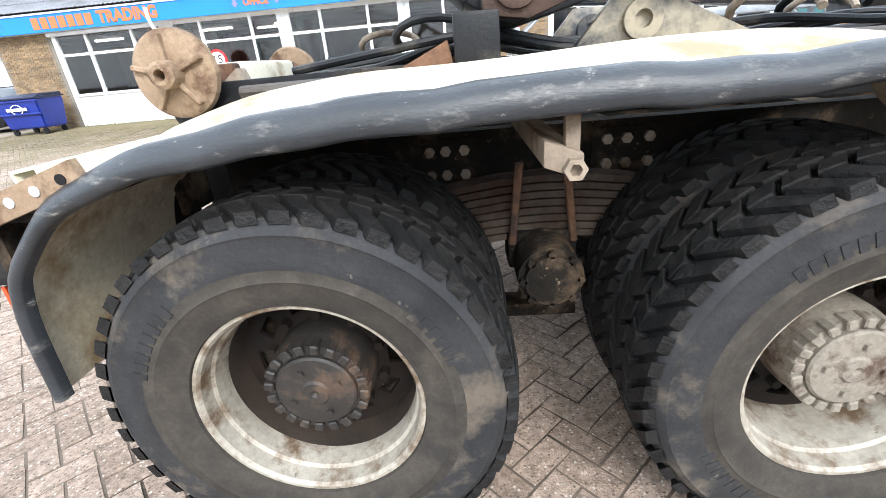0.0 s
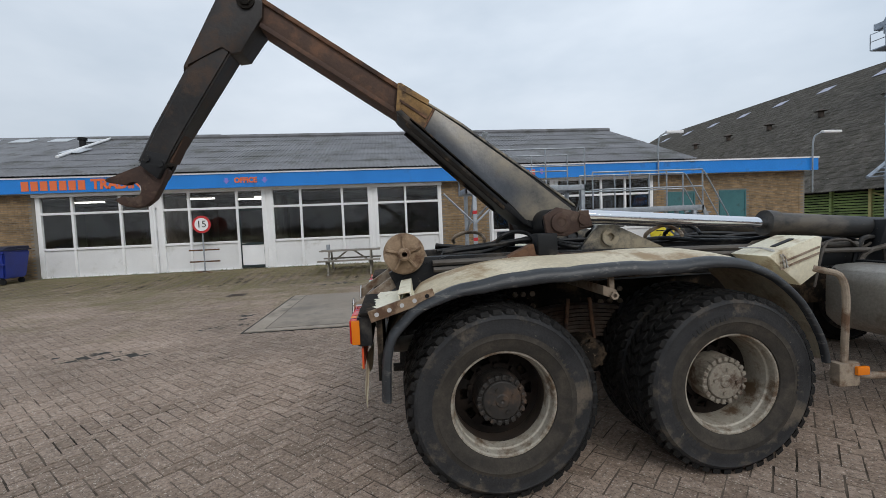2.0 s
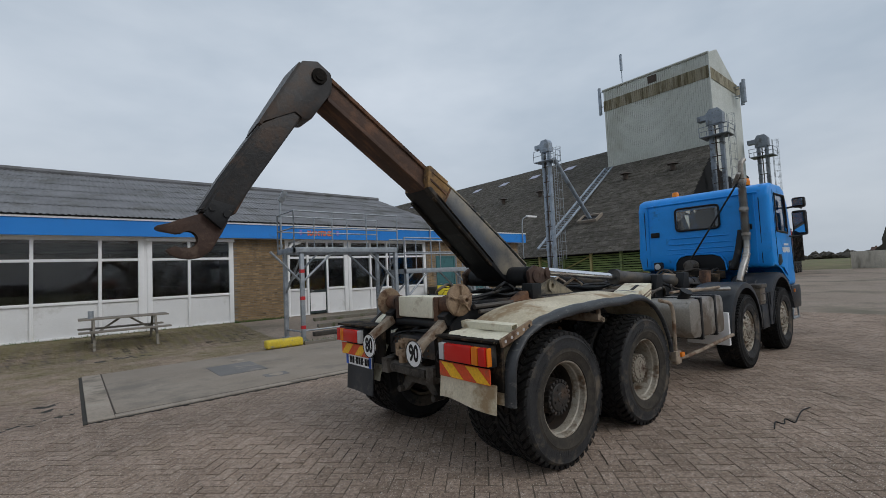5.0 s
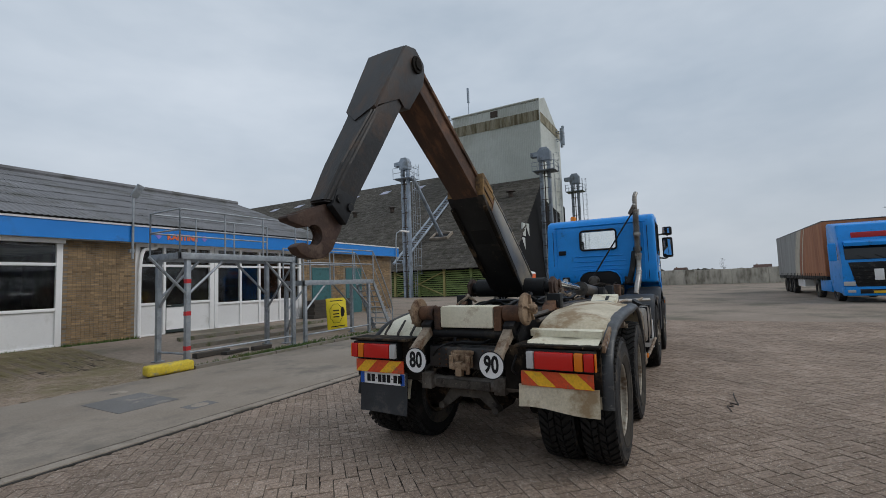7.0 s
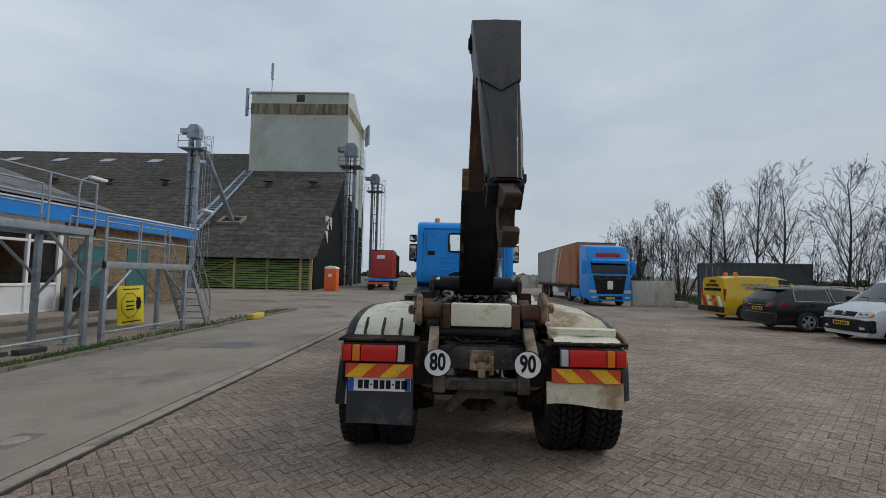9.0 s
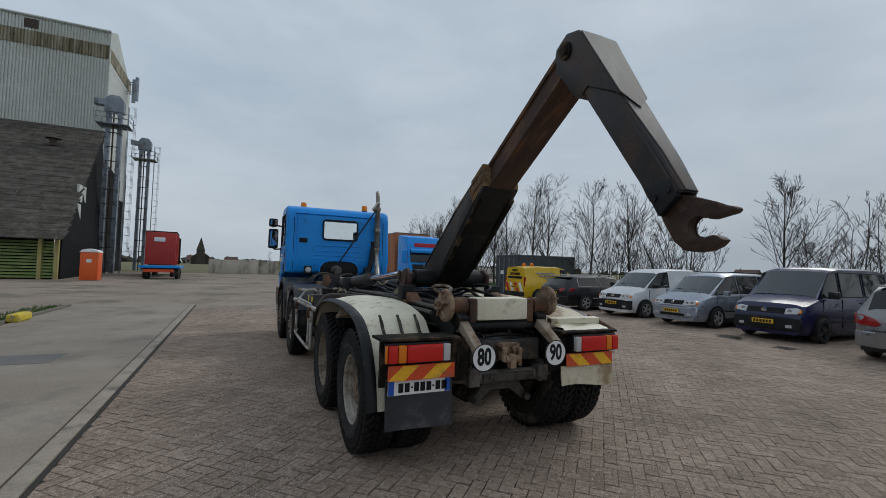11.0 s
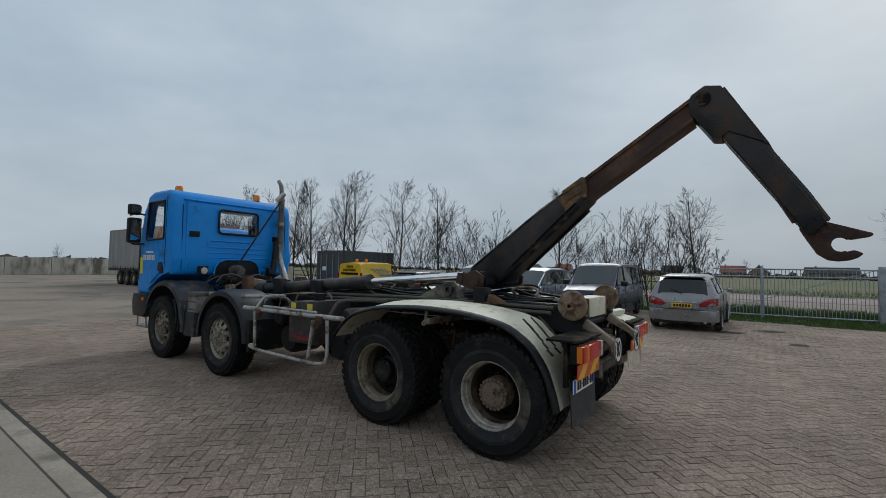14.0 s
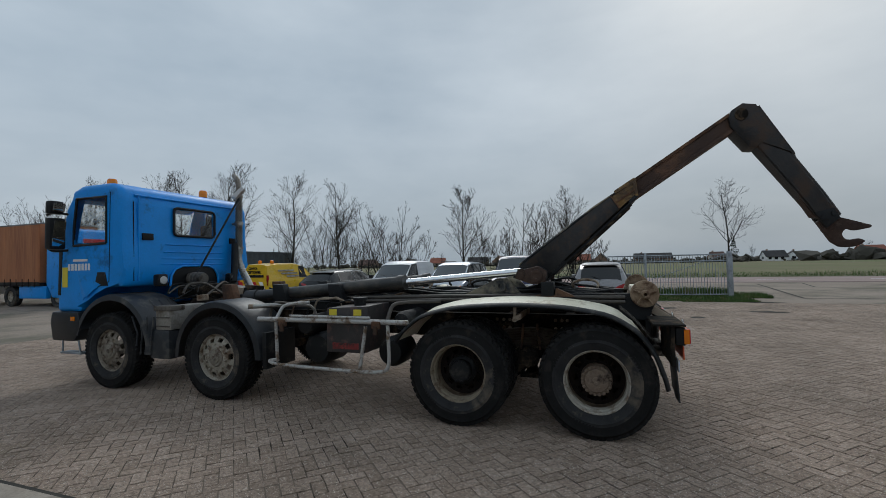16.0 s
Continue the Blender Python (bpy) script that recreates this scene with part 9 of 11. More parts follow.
for s in (-1, 1):
    bm = B()
    prism(bm, [(s * 0.4, 0.84), (s * 0.46, 0.77), (s * 0.7, 0.76), (s * 0.88, 0.8), (s * 0.9, 0.93), (s * 0.7, 0.95), (s * 0.5, 0.93)], -2.44, -2.2, "x", 0.012)
    for v in bm.verts:
        v.co.x += 1.0 * max(0, abs(v.co.y) - 0.7) + 0.3 * max(0, v.co.z - 0.8)
    part("tail_lamp", bm, M["car_lens"], t, "red swept tail lamp")
    bm = B()
    tube(bm, bend([Vector((-1.9, s * 0.585, 1.42)), Vector((-1.75, s * 0.585, 1.47)), Vector((-0.5, s * 0.595, 1.525)), Vector((0.3, s * 0.585, 1.5)), Vector((0.48, s * 0.585, 1.45))]), 0.018, 6)
    part("roof_rail", bm, M["bar"], t, "bright roof rail")
    addbox(t, "mirror", black_car, 0.95, 1.1, s * 0.92, s * 1.1, 0.97, 1.09, 0.03)
addbox(t, "roof_spoiler", black_car, -2.12, -1.75, -0.55, 0.55, 1.37, 1.4, 0.012)
addbox(t, "chrome_strip", M["chrome"], -2.44, -2.4, -0.38, 0.38, 0.83, 0.85, 0.004)
nose(t, "rear_bumper", black_car, [(-0.9, 0.28), (0.9, 0.28), (0.9, 0.6), (-0.9, 0.6)], -2.44, 0.28, 0.0, 0.04, 0.1, "black moulded bumper", 0.02)
plate_bars(t, -2.42, -0.26, 0.26, 0.72, -1)
# yellow service van
st = [(-2.2, 1.0, 1.05, 0.86, 0.72), (-2.16, 1.1, 1.78, 0.9, 0.74), (-1.4, 1.12, 1.86, 0.91, 0.75), (0.0, 1.1, 1.85, 0.91, 0.75), (0.5, 1.08, 1.74, 0.91, 0.73), (1.35, 1.04, 1.1, 0.9, 0.75), (2.0, 0.9, 0.93, 0.85, 0.68), (2.2, 0.66, 0.68, 0.75, 0.6)]
t = car("service_van", "yellow road service van with orange beacons and striped tail", "van", (15.4, -13.3, 0), -90, yellow_car, st,
        [((1.32, 1.08, 0.76), (0.58, 1.7, 0.62), (1, 0, 0.8))],
        [[(0.1, 0.895, 1.14), (1.15, 0.885, 1.12), (0.55, 0.745, 1.68), (0.1, 0.755, 1.72)]], (-1.35, 1.38), 0.33)
for y in (-0.5, 0.2):
    bm = B()
    revolve(bm, [(0.0, 1.86), (0.09, 1.86), (0.09, 1.99), (0.0, 2.02)], (-1.5, y, 0), 14, "z")
    part("beacon", bm, M["orange_glass"], t, "orange beacon")
for k in range(4):
    bm = B()
    y = -0.78 + 0.4 * k
    prism(bm, [(y, 0.56), (y + 0.2, 0.56), (y + 0.42, 1.0), (y + 0.22, 1.0)], -2.235, -2.215, "x")
    part("stripe", bm, M["red_paint"] if k % 2 else M["white"], t, "red or white tail stripe")
addbox(t, "rear_bumper", M["black_plastic"], -2.3, -2.1, -0.84, 0.84, 0.3, 0.54, 0.05)
for text, z, w in (("CONVOI", 1.62, 0.5), ("EXCEPTIONNEL", 1.44, 0.95)):
    words(text, 0.16, M["black"], t, pose(-2.2, 0.0, z, 90, 0, -90), "lettering", 0.004, "black sign words", w, 0.006)
for z, a, b in ((1.5, -1.5, -0.35), (1.36, -1.3, -0.1), (1.22, -0.9, 0.0)):
    for sd in (-1, 1):
        addbox(t, "lettering_bar", M["bar"], a, b, sd * 0.885, sd * (0.925 - 0.2 * (z - 1.2)), z - 0.04, z + 0.04, 0, "grey lettering bar")
addbox(t, "rear_window", M["car_glass"], -2.215, -2.15, -0.62, 0.62, 1.2, 1.32, 0.01)
plate_bars(t, -2.24, -0.26, 0.26, 0.78, -1)
for s in (-1, 1):
    addbox(t, "tail_lamp", M["car_lens"], -2.2, -2.12, s * 0.78, s * 0.88, 0.8, 1.3, 0.02)
# dark car by the office corner
st = [(-2.2, 0.8, 0.82, 0.78, 0.62), (-1.9, 0.98, 1.35, 0.87, 0.62), (-0.3, 0.98, 1.5, 0.9, 0.62), (0.4, 0.96, 1.44, 0.9, 0.61), (1.3, 0.93, 0.98, 0.89, 0.74), (2.0, 0.8, 0.83, 0.86, 0.68), (2.3, 0.62, 0.64, 0.76, 0.58)]
t = car("parked_car", "black car parked beside the office corner", "car", (-17.2, 15.6, 0.2), -75, black_car, st,
        [((1.26, 0.97, 0.72), (0.46, 1.4, 0.56), (1, 0, 0.8))], [[(-1.6, 0.875, 1.0), (1.05, 0.865, 0.98), (0.42, 0.635, 1.37), (-1.5, 0.62, 1.37)]], (-1.35, 1.35), 0.33)
for s in (-1, 1):
    addbox(t, "head_lamp", M["white_lens"], 2.1, 2.28, s * 0.45, s * 0.8, 0.66, 0.78, 0.03)
plate_bars(t, 2.32, -0.26, 0.26, 0.45, 1)
car("parked_car", "dark red-grey car parked by the shed", "car", (-20.5, 17.5, 0.2), -75, car_paint("dark_grey_red", (0.1, 0.03, 0.035)), st,
         [((1.26, 0.97, 0.72), (0.46, 1.4, 0.56), (1, 0, 0.8))], [[(-1.6, 0.875, 1.0), (1.05, 0.865, 0.98), (0.42, 0.635, 1.37), (-1.5, 0.62, 1.37)]], (-1.35, 1.35), 0.33)

# ---- blue tractor unit with curtain trailer; its nose points to -x ----
SCX, SCY = 22.5, -9.1
lorry = tagged(new("tractor_unit"), "bright blue tractor unit with black grille", "lorry")
bm = B()
prism(bm, [(SCX + 0.1, 0.35), (SCX, 0.6), (SCX + 0.02, 1.7), (SCX + 0.22, 2.75), (SCX + 0.55, 3.6), (SCX + 2.0, 3.8), (SCX + 2.2, 3.7), (SCX + 2.2, 1.0), (SCX + 1.9, 1.0), (SCX + 1.8, 0.45)], SCY - 1.23, SCY + 1.23, "y", 0.1, 3)
part("cab", bm, M["cab_blue"], lorry)
bm = B()
prism(bm, [(SCX + 0.03, 1.95), (SCX + 0.18, 2.75), (SCX + 0.3, 2.75), (SCX + 0.15, 1.95)], SCY - 1.08, SCY + 1.08, "y", 0.02)
part("windscreen", bm, M["car_glass"], lorry, "dark windscreen")
bm = B()
prism(bm, [(SCX + 0.06, 2.62), (SCX - 0.1, 2.55), (SCX - 0.12, 2.72), (SCX + 0.16, 2.84)], SCY - 1.1, SCY + 1.1, "y", 0.02)
part("sun_visor", bm, M["cab_blue"], lorry, "blue sun visor")
for y in (-0.55, 0.05, 0.65):
    bm = B()
    rod(bm, (SCX - 0.0, SCY + y - 0.35, 1.93), (SCX + 0.04, SCY + y, 2.15), 0.012, 6)
    part("wiper", bm, M["black"], lorry)
for y in (-0.98, 0.98):
    addbox(lorry, "fog_lamp", M["white_lens"], SCX - 0.1, SCX - 0.06, SCY + y - 0.14, SCY + y + 0.14, 0.45, 0.57, 0.02)
addbox(lorry, "lower_grille", M["black_plastic"], SCX - 0.095, SCX - 0.06, SCY - 0.7, SCY + 0.7, 0.4, 0.6, 0.02)
addbox(lorry, "number_plate", M["plate_yellow"], SCX - 0.11, SCX - 0.09, SCY - 0.26, SCY + 0.26, 0.42, 0.53, 0.003, "yellow number plate")
bm = B()
prism(bm, [(SCY - 0.72, 0.5), (SCY + 0.72, 0.5), (SCY + 1.0, 1.82), (SCY - 1.0, 1.82)], SCX - 0.02, SCX + 0.1, "x", 0.03)
part("grille", bm, M["black_plastic"], lorry)
for k in range(5):
    addbox(lorry, "grille_bar", M["black"], SCX - 0.05, SCX - 0.015, SCY - 0.88, SCY + 0.88, 0.85 + k * 0.17, 0.9 + k * 0.17, 0.008)
addbox(lorry, "grille_badge", M["white"], SCX - 0.07, SCX - 0.04, SCY - 0.16, SCY + 0.16, 1.0, 1.5, 0.01)
addbox(lorry, "bumper", M["cab_blue"], SCX - 0.08, SCX + 0.4, SCY - 1.24, SCY + 1.24, 0.3, 0.72, 0.08)
for s in (-1, 1):
    addbox(lorry, "head_lamp", M["white_lens"], SCX - 0.09, SCX + 0.1, SCY + s * 0.82, SCY + s * 1.22, 0.75, 0.95, 0.03)
    addbox(lorry, "mirror", M["cab_blue"], SCX + 0.15, SCX + 0.4, SCY + s * 1.32, SCY + s * 1.62, 1.9, 2.75, 0.08)
    bm = B()
    prism(bm, [(SCX + 0.45, 1.95), (SCX + 1.2, 1.95), (SCX + 1.2, 2.75), (SCX + 0.6, 2.75)], SCY + s * 1.225, SCY + s * 1.24)
    part("side_window", bm, M["car_glass"], lorry)
addbox(lorry, "roof_sign", M["red_paint"], SCX + 0.28, SCX + 0.36, SCY - 0.75, SCY + 0.75, 2.95, 3.2, 0.02, "faded red roof sign")
addbox(lorry, "chassis", M["grime"], SCX + 1.5, SCX + 5.6, SCY - 0.5, SCY + 0.5, 0.6, 0.95)


def lorry_wheel(parent, x, y):
    bm = B()
    revolve(bm, [(0.28, -0.15), (0.4, -0.16), (0.49, -0.14), (0.5, -0.08), (0.5, 0.08), (0.49, 0.14), (0.4, 0.16), (0.28, 0.15)], (x, y, 0.5), 28, "y", closed=True)
    w = part("wheel", bm, M["rubber"], parent, "black lorry wheel")
    bm = B()
    s = 1 if y > SCY else -1
    revolve(bm, [(0.0, s * 0.1), (0.13, s * 0.1), (0.15, s * 0.03), (0.27, s * 0.06), (0.29, s * 0.13), (0.29, -s * 0.1), (0.0, -s * 0.1)], (x, y, 0.5), 24)
    part("rim", bm, M["rim"], w)


for x in (SCX + 1.4, SCX + 5.0):
    for s in (-1, 1):
        lorry_wheel(lorry, x, SCY + s * 1.05)
addbox(lorry, "side_skirt", M["cab_blue"], SCX + 2.2, SCX + 4.3, SCY - 1.2, SCY + 1.2, 0.4, 1.0, 0.05)
trailer = tagged(new("curtain_trailer"), "long trailer with orange and grey curtain sides", "trailer")
T0, T1 = SCX + 2.6, SCX + 16.2
M["curtain_o"] = surf("orange_curtain", (0.36, 0.13, 0.05), (0.44, 0.18, 0.075), 0.5, 0.6, 0, 0.1, 3, (0.28, 0.1, 0.045), 0.35, 0.6, stretch=(3, 1, 0.3))
M["curtain_g"] = surf("grey_curtain", (0.27, 0.27, 0.26), (0.33, 0.33, 0.32), 0.5, 0.6, 0, 0.1, 3, (0.22, 0.22, 0.21), 0.35, 0.6, stretch=(3, 1, 0.3))
M["curtain_w"] = surf("cream_curtain", (0.5, 0.45, 0.36), (0.58, 0.52, 0.43), 0.5, 0.6, 0, 0.1, 3)
for a, b, m in ((T0, T0 + 5.2, "curtain_o"), (T0 + 5.2, T0 + 5.5, "curtain_w"), (T0 + 5.5, T0 + 6.1, "curtain_o"), (T0 + 6.1, T0 + 7.3, "curtain_w"), (T0 + 7.3, T1, "curtain_g")):
    bm = B()
    n = max(2, int((b - a) / 0.3))
    for y in (SCY + 1.27, SCY - 1.27):
        bm = B()
        rows = []
        for z in (1.2, 1.65, 2.1, 2.55, 3.0, 3.45, 3.95):
            # the coloured bands sweep forward towards the roof
            k = -1.3 * ((z - 1.2) / 2.75) ** 1.8
            a2, b2 = a + (k if a > T0 else 0), b + (k if b < T1 else 0)
            rows.append([(a2 + (b2 - a2) * i / n, y + 0.012 * math.sin(i * 2.4), z) for i in range(n + 1)])
        sheet(bm, rows, 0.02)
        part("curtain", bm, M[m], trailer, "side curtain panel")
addbox(trailer, "front_wall", M["curtain_o"], T0 - 0.05, T0, SCY - 1.28, SCY + 1.28, 1.15, 4.0, 0.01)
addbox(trailer, "roof", M["roof_sheet"], T0 - 0.05, T1, SCY - 1.29, SCY + 1.29, 3.95, 4.02, 0.01)
addbox(trailer, "bed", M["black_plastic"], T0 - 0.05, T1, SCY - 1.28, SCY + 1.28, 1.0, 1.2, 0.01)
addbox(trailer, "doors", M["curtain_g"], T1 - 0.04, T1, SCY - 1.27, SCY + 1.27, 1.2, 3.95, 0.01)
bm = B()
for i in range(28):
    x = T0 + 0.3 + i * 0.47
    for s in (-1, 1):
        box(bm, x, x + 0.05, SCY + s * 1.285, SCY + s * 1.30, 0.95, 1.35)
part("curtain_buckle", bm, M["black"], trailer)["kind"] = "stuff"
addbox(trailer, "spare_box", M["white"], T0 + 6.0, T0 + 8.0, SCY - 1.1, SCY + 1.1, 0.5, 0.95, 0.02)
for x in (T1 - 4.6, T1 - 3.3, T1 - 2.0):
    for s in (-1, 1):
        lorry_wheel(trailer, x, SCY + s * 1.05)

# ---- red tipping trailer and low blue flatbed by the barn ----
rt = tagged(new("tipper_trailer"), "red high-sided tipper trailer with sheeted load", "trailer")
addbox(rt, "body", M["trailer_red"], 44.0, 49.5, 6.5, 9.0, 1.2, 4.3, 0.05)
addbox(rt, "rear_body", M["black_plastic"], 49.6, 56.0, 6.6, 8.9, 1.2, 3.9, 0.05, "dark staked rear body")
for k in range(7):
    addbox(rt, "side_rib", M["trailer_red"], 44.3 + k * 0.75, 44.42 + k * 0.75, 6.44, 6.5, 1.25, 4.2, 0)
addbox(rt, "load_sheet", M["black_plastic"], 44.3, 49.5, 6.45, 9.05, 4.3, 4.42, 0.03, "black load sheet")
addbox(rt, "maker_mark", M["white"], 43.93, 43.99, 7.4, 8.3, 3.4, 3.8, 0.01)
for k in range(6):
    addbox(rt, "scrap_load", M["grime_pale"] if k % 2 else M["rust"], 49.9 + k, 50.8 + k, 6.7, 8.8, 3.85, 4.0 + 0.12 * ((k * 5) % 3), 0.05, "jumbled scrap load")
addbox(rt, "bed", M["black_plastic"], 44.0, 56.0, 6.8, 8.7, 0.9, 1.2, 0)
for k in range(9):
    addbox(rt, "stake", M["grime"], 49.8 + k * 0.75, 49.92 + k * 0.75, 6.5, 6.6, 1.2, 4.2, 0)
for x in (45.2, 51.5, 52.8, 54.1):
    for y in (6.75, 8.75):
        lorry_wheel(rt, x, y)
rt.matrix_basis = Matrix.Translation((46.0, 7.35, 0)) @ Matrix.Rotation(radians(3.5), 4, "Z") @ Matrix.Translation((-44.0, -6.5, 0))
fb = tagged(new("flatbed_trailer"), "low blue flatbed trailer parked before the red one", "trailer")
addbox(fb, "deck", M["cab_blue"], 40.2, 43.8, 6.4, 9.4, 0.95, 1.15, 0.02)
addbox(fb, "chassis", M["black_plastic"], 40.6, 43.6, 7.0, 8.8, 0.65, 0.95, 0)
addbox(fb, "tail_board", M["refl_red"], 40.15, 40.19, 6.8, 9.0, 0.6, 0.85, 0)
for x in (41.5, 42.7):
    for y in (6.7, 9.05):
        lorry_wheel(fb, x, y)

# ---- shipping container ----
ct = tagged(new("shipping_container"), "dark grey ribbed shipping container with closed doors", "container")
CX, CY0, CY1 = 18.7, -13.6, -18.0
M["cont_grey"] = surf("dark_grey_container_paint", (0.05, 0.058, 0.064), (0.08, 0.092, 0.1), 0.8, 0.55, 0.1, 0.05, 12, (0.07, 0.055, 0.045), 0.25, 0.8)
bm = B()
n = 40
for x, s in ((CX, -1), (CX + 2.44, 1)):
    rows = []
    for z in (0.15, 2.45):
        rows.append([(x + s * (0.0 if (i % 4) in (0, 1) else -0.04), CY0 + (CY1 - CY0) * i / n, z) for i in range(n + 1)])
    bm = B()
    sheet(bm, rows, 0.02)
    part("side_wall", bm, M["cont_grey"], ct, "ribbed steel side")
bm = B()
for x in (CX, CX + 2.34):
    for y in (CY0, CY1):
        box(bm, x, x + 0.1, y - 0.06, y + 0.06, 0, 2.6)
for z in (0, 2.45):
    for x in (CX - 0.01, CX + 2.34):
        box(bm, x, x + 0.11, CY1, CY0, z, z + 0.15)
    box(bm, CX, CX + 2.44, CY0 - 0.05, CY0 + 0.05, z, z + 0.15)
box(bm, CX + 0.02, CX + 2.42, CY1, CY0, 2.5, 2.56)
box(bm, CX + 0.02, CX + 2.42, CY1 - 0.02, CY1, 0.1, 2.5)
part("frame", bm, M["cont_grey"], ct)
for a in (CX + 0.11, CX + 1.235):
    bm = B()
    box(bm, a, a + 1.1, CY0 + 0.0, CY0 + 0.04, 0.16, 2.44)
    d = part("door", bm, M["cont_grey"], ct, "closed steel door")
    bm = B()
    for dx in (0.25, 0.8):
        rod(bm, (a + dx, CY0 + 0.06, 0.2), (a + dx, CY0 + 0.06, 2.4), 0.02, 6)
    part("lock_rod", bm, M["galv"], d)
addbox(ct, "notice", M["white"], CX + 1.5, CX + 1.9, CY0 + 0.041, CY0 + 0.05, 1.35, 1.6, 0)

# ---- inspection platform of galvanised steel ----
plat = tagged(new("access_platform"), "galvanised steel access platform with railings and stairs", "platform")
def posts(parent, name, places, z, w=0.045, red=None):
    for x, y in places:
        bm = B()
        box(bm, x - w, x + w, y - w, y + w, 0.02, z, 0.004)
        box(bm, x - 0.1, x + 0.1, y - 0.1, y + 0.1, 0.0, 0.025)
        p = part(name, bm, M["galv"], parent, "galvanised square post")
        if red == (x, y):
            for zz in (0.3, 1.05, 1.75):
                bm = B()
                box(bm, x - w - 0.003, x + w + 0.003, y - w - 0.003, y + w + 0.003, zz, zz + 0.09)
                part("red_band", bm, M["red_paint"], p)


def deck(x0, x1, y0, y1, z, rails, name):
    bm = B()
    for a, b, c, d in ((x0, x1, y0, y0 + 0.05), (x0, x1, y1 - 0.05, y1), (x0, x0 + 0.05, y0, y1), (x1 - 0.05, x1, y0, y1)):
        box(bm, a, b, c, d, z - 0.14, z, 0.003)
    d = part("deck_frame", bm, M["galv"], plat, "steel deck frame")
    bm = B()
    x = x0 + 0.06
    while x < x1 - 0.06:
        box(bm, x, x + 0.006, y0 + 0.05, y1 - 0.05, z - 0.035, z - 0.003)
        x += 0.045
    y = y0 + 0.12
    while y < y1 - 0.05:
        box(bm, x0 + 0.05, x1 - 0.05, y, y + 0.006, z - 0.035, z - 0.006)
        y += 0.12
    g = part("grating", bm, M["galv"], d, "open steel grating")
    g["kind"] = "stuff"
    for (ax, ay), (bx, by) in rails:
        n = max(1, round(math.dist((ax, ay), (bx, by)) / 1.2))
        for k in range(n + 1):
            px, py = ax + (bx - ax) * k / n, ay + (by - ay) * k / n
            bm = B()
            rod(bm, (px, py, z - 0.1), (px, py, z + 0.95), 0.02, 8)
            part("rail_post", bm, M["galv"], plat)
        for h in (0.5, 0.95):
            bm = B()
            rod(bm, (ax, ay, z + h), (bx, by, z + h), 0.02, 8)
            part("rail", bm, M["galv"], plat)


deck(1.36, 4.6, 7.75, 8.95, 2.42, (((1.38, 7.77), (4.58, 7.77)), ((1.38, 8.93), (4.58, 8.93)), ((1.38, 7.77), (1.38, 8.93))), "high")
deck(4.7, 7.85, 7.6, 8.45, 1.76, (((4.72, 7.62), (7.83, 7.62)), ((4.72, 8.43), (7.83, 8.43))), "low")
posts(plat, "post", ((1.6, 7.85), (1.55, 8.88), (4.52, 7.82), (4.52, 8.88)), 2.3, 0.05, (1.6, 7.85))
posts(plat, "post", ((4.8, 7.66), (4.8, 8.4), (7.6, 7.66), (7.6, 8.4)), 1.65)
bm = B()
for p, q in (((1.6, 7.85, 1.5), (2.5, 7.85, 2.3)), ((1.6, 7.85, 1.5), (0.8, 7.85, 2.3)), ((4.52, 7.82, 1.4), (3.6, 7.82, 2.3)), ((1.55, 8.88, 1.4), (2.5, 8.88, 2.3)), ((4.52, 8.88, 1.4), (3.5, 8.88, 2.3)), ((1.6, 7.85, 2.2), (1.55, 8.88, 1.2)), ((4.52, 7.82, 2.2), (4.52, 8.88, 1.0)),
             ((4.8, 7.66, 0.9), (5.6, 7.66, 1.64)), ((7.6, 7.66, 0.9), (6.7, 7.66, 1.64)), ((4.8, 8.4, 0.9), (5.6, 8.4, 1.64)), ((7.6, 8.4, 0.9), (6.7, 8.4, 1.64)), ((4.52, 7.82, 0.9), (4.8, 8.4, 0.3))):
    b2 = B()
    rod(b2, p, q, 0.03, 6)
    part("brace", b2, M["galv"], plat, "diagonal brace")
bm.free()
for p, q in (((1.6, 7.85, 0.25), (4.52, 7.82, 0.25)), ((4.8, 7.66, 0.25), (7.6, 7.66, 0.25)), ((1.6, 7.85, 0.22), (1.55, 8.88, 0.22))):
    bm = B()
    rod(bm, p, q, 0.025, 6)
    part("foot_rail", bm, M["galv"], plat)
# stairs
for y in (7.65, 8.4):
    bm = B()
    prism(bm, [(7.85, 1.78), (7.85, 1.58), (8.72, 0.0), (8.9, 0.0)], y - 0.02, y + 0.02)
    part("stringer", bm, M["galv"], plat, "stair stringer")
    bm = B()
    tube(bm, bend([(7.85, y, 2.7), (7.95, y, 2.6), (8.95, y, 0.85), (8.9, y, 0.1)]), 0.02, 8)
    tube(bm, [(7.85, y, 2.26), (8.85, y, 0.5)], 0.016, 8)
    part("handrail", bm, M["galv"], plat)
for k in range(8):
    z = 1.54 - 0.195 * k
    x = 7.92 + 0.11 * k
    bm = B()
    box(bm, x - 0.02, x + 0.2, 7.67, 8.38, z, z + 0.03)
    part("stair_tread", bm, M["galv"], plat, "steel stair tread")

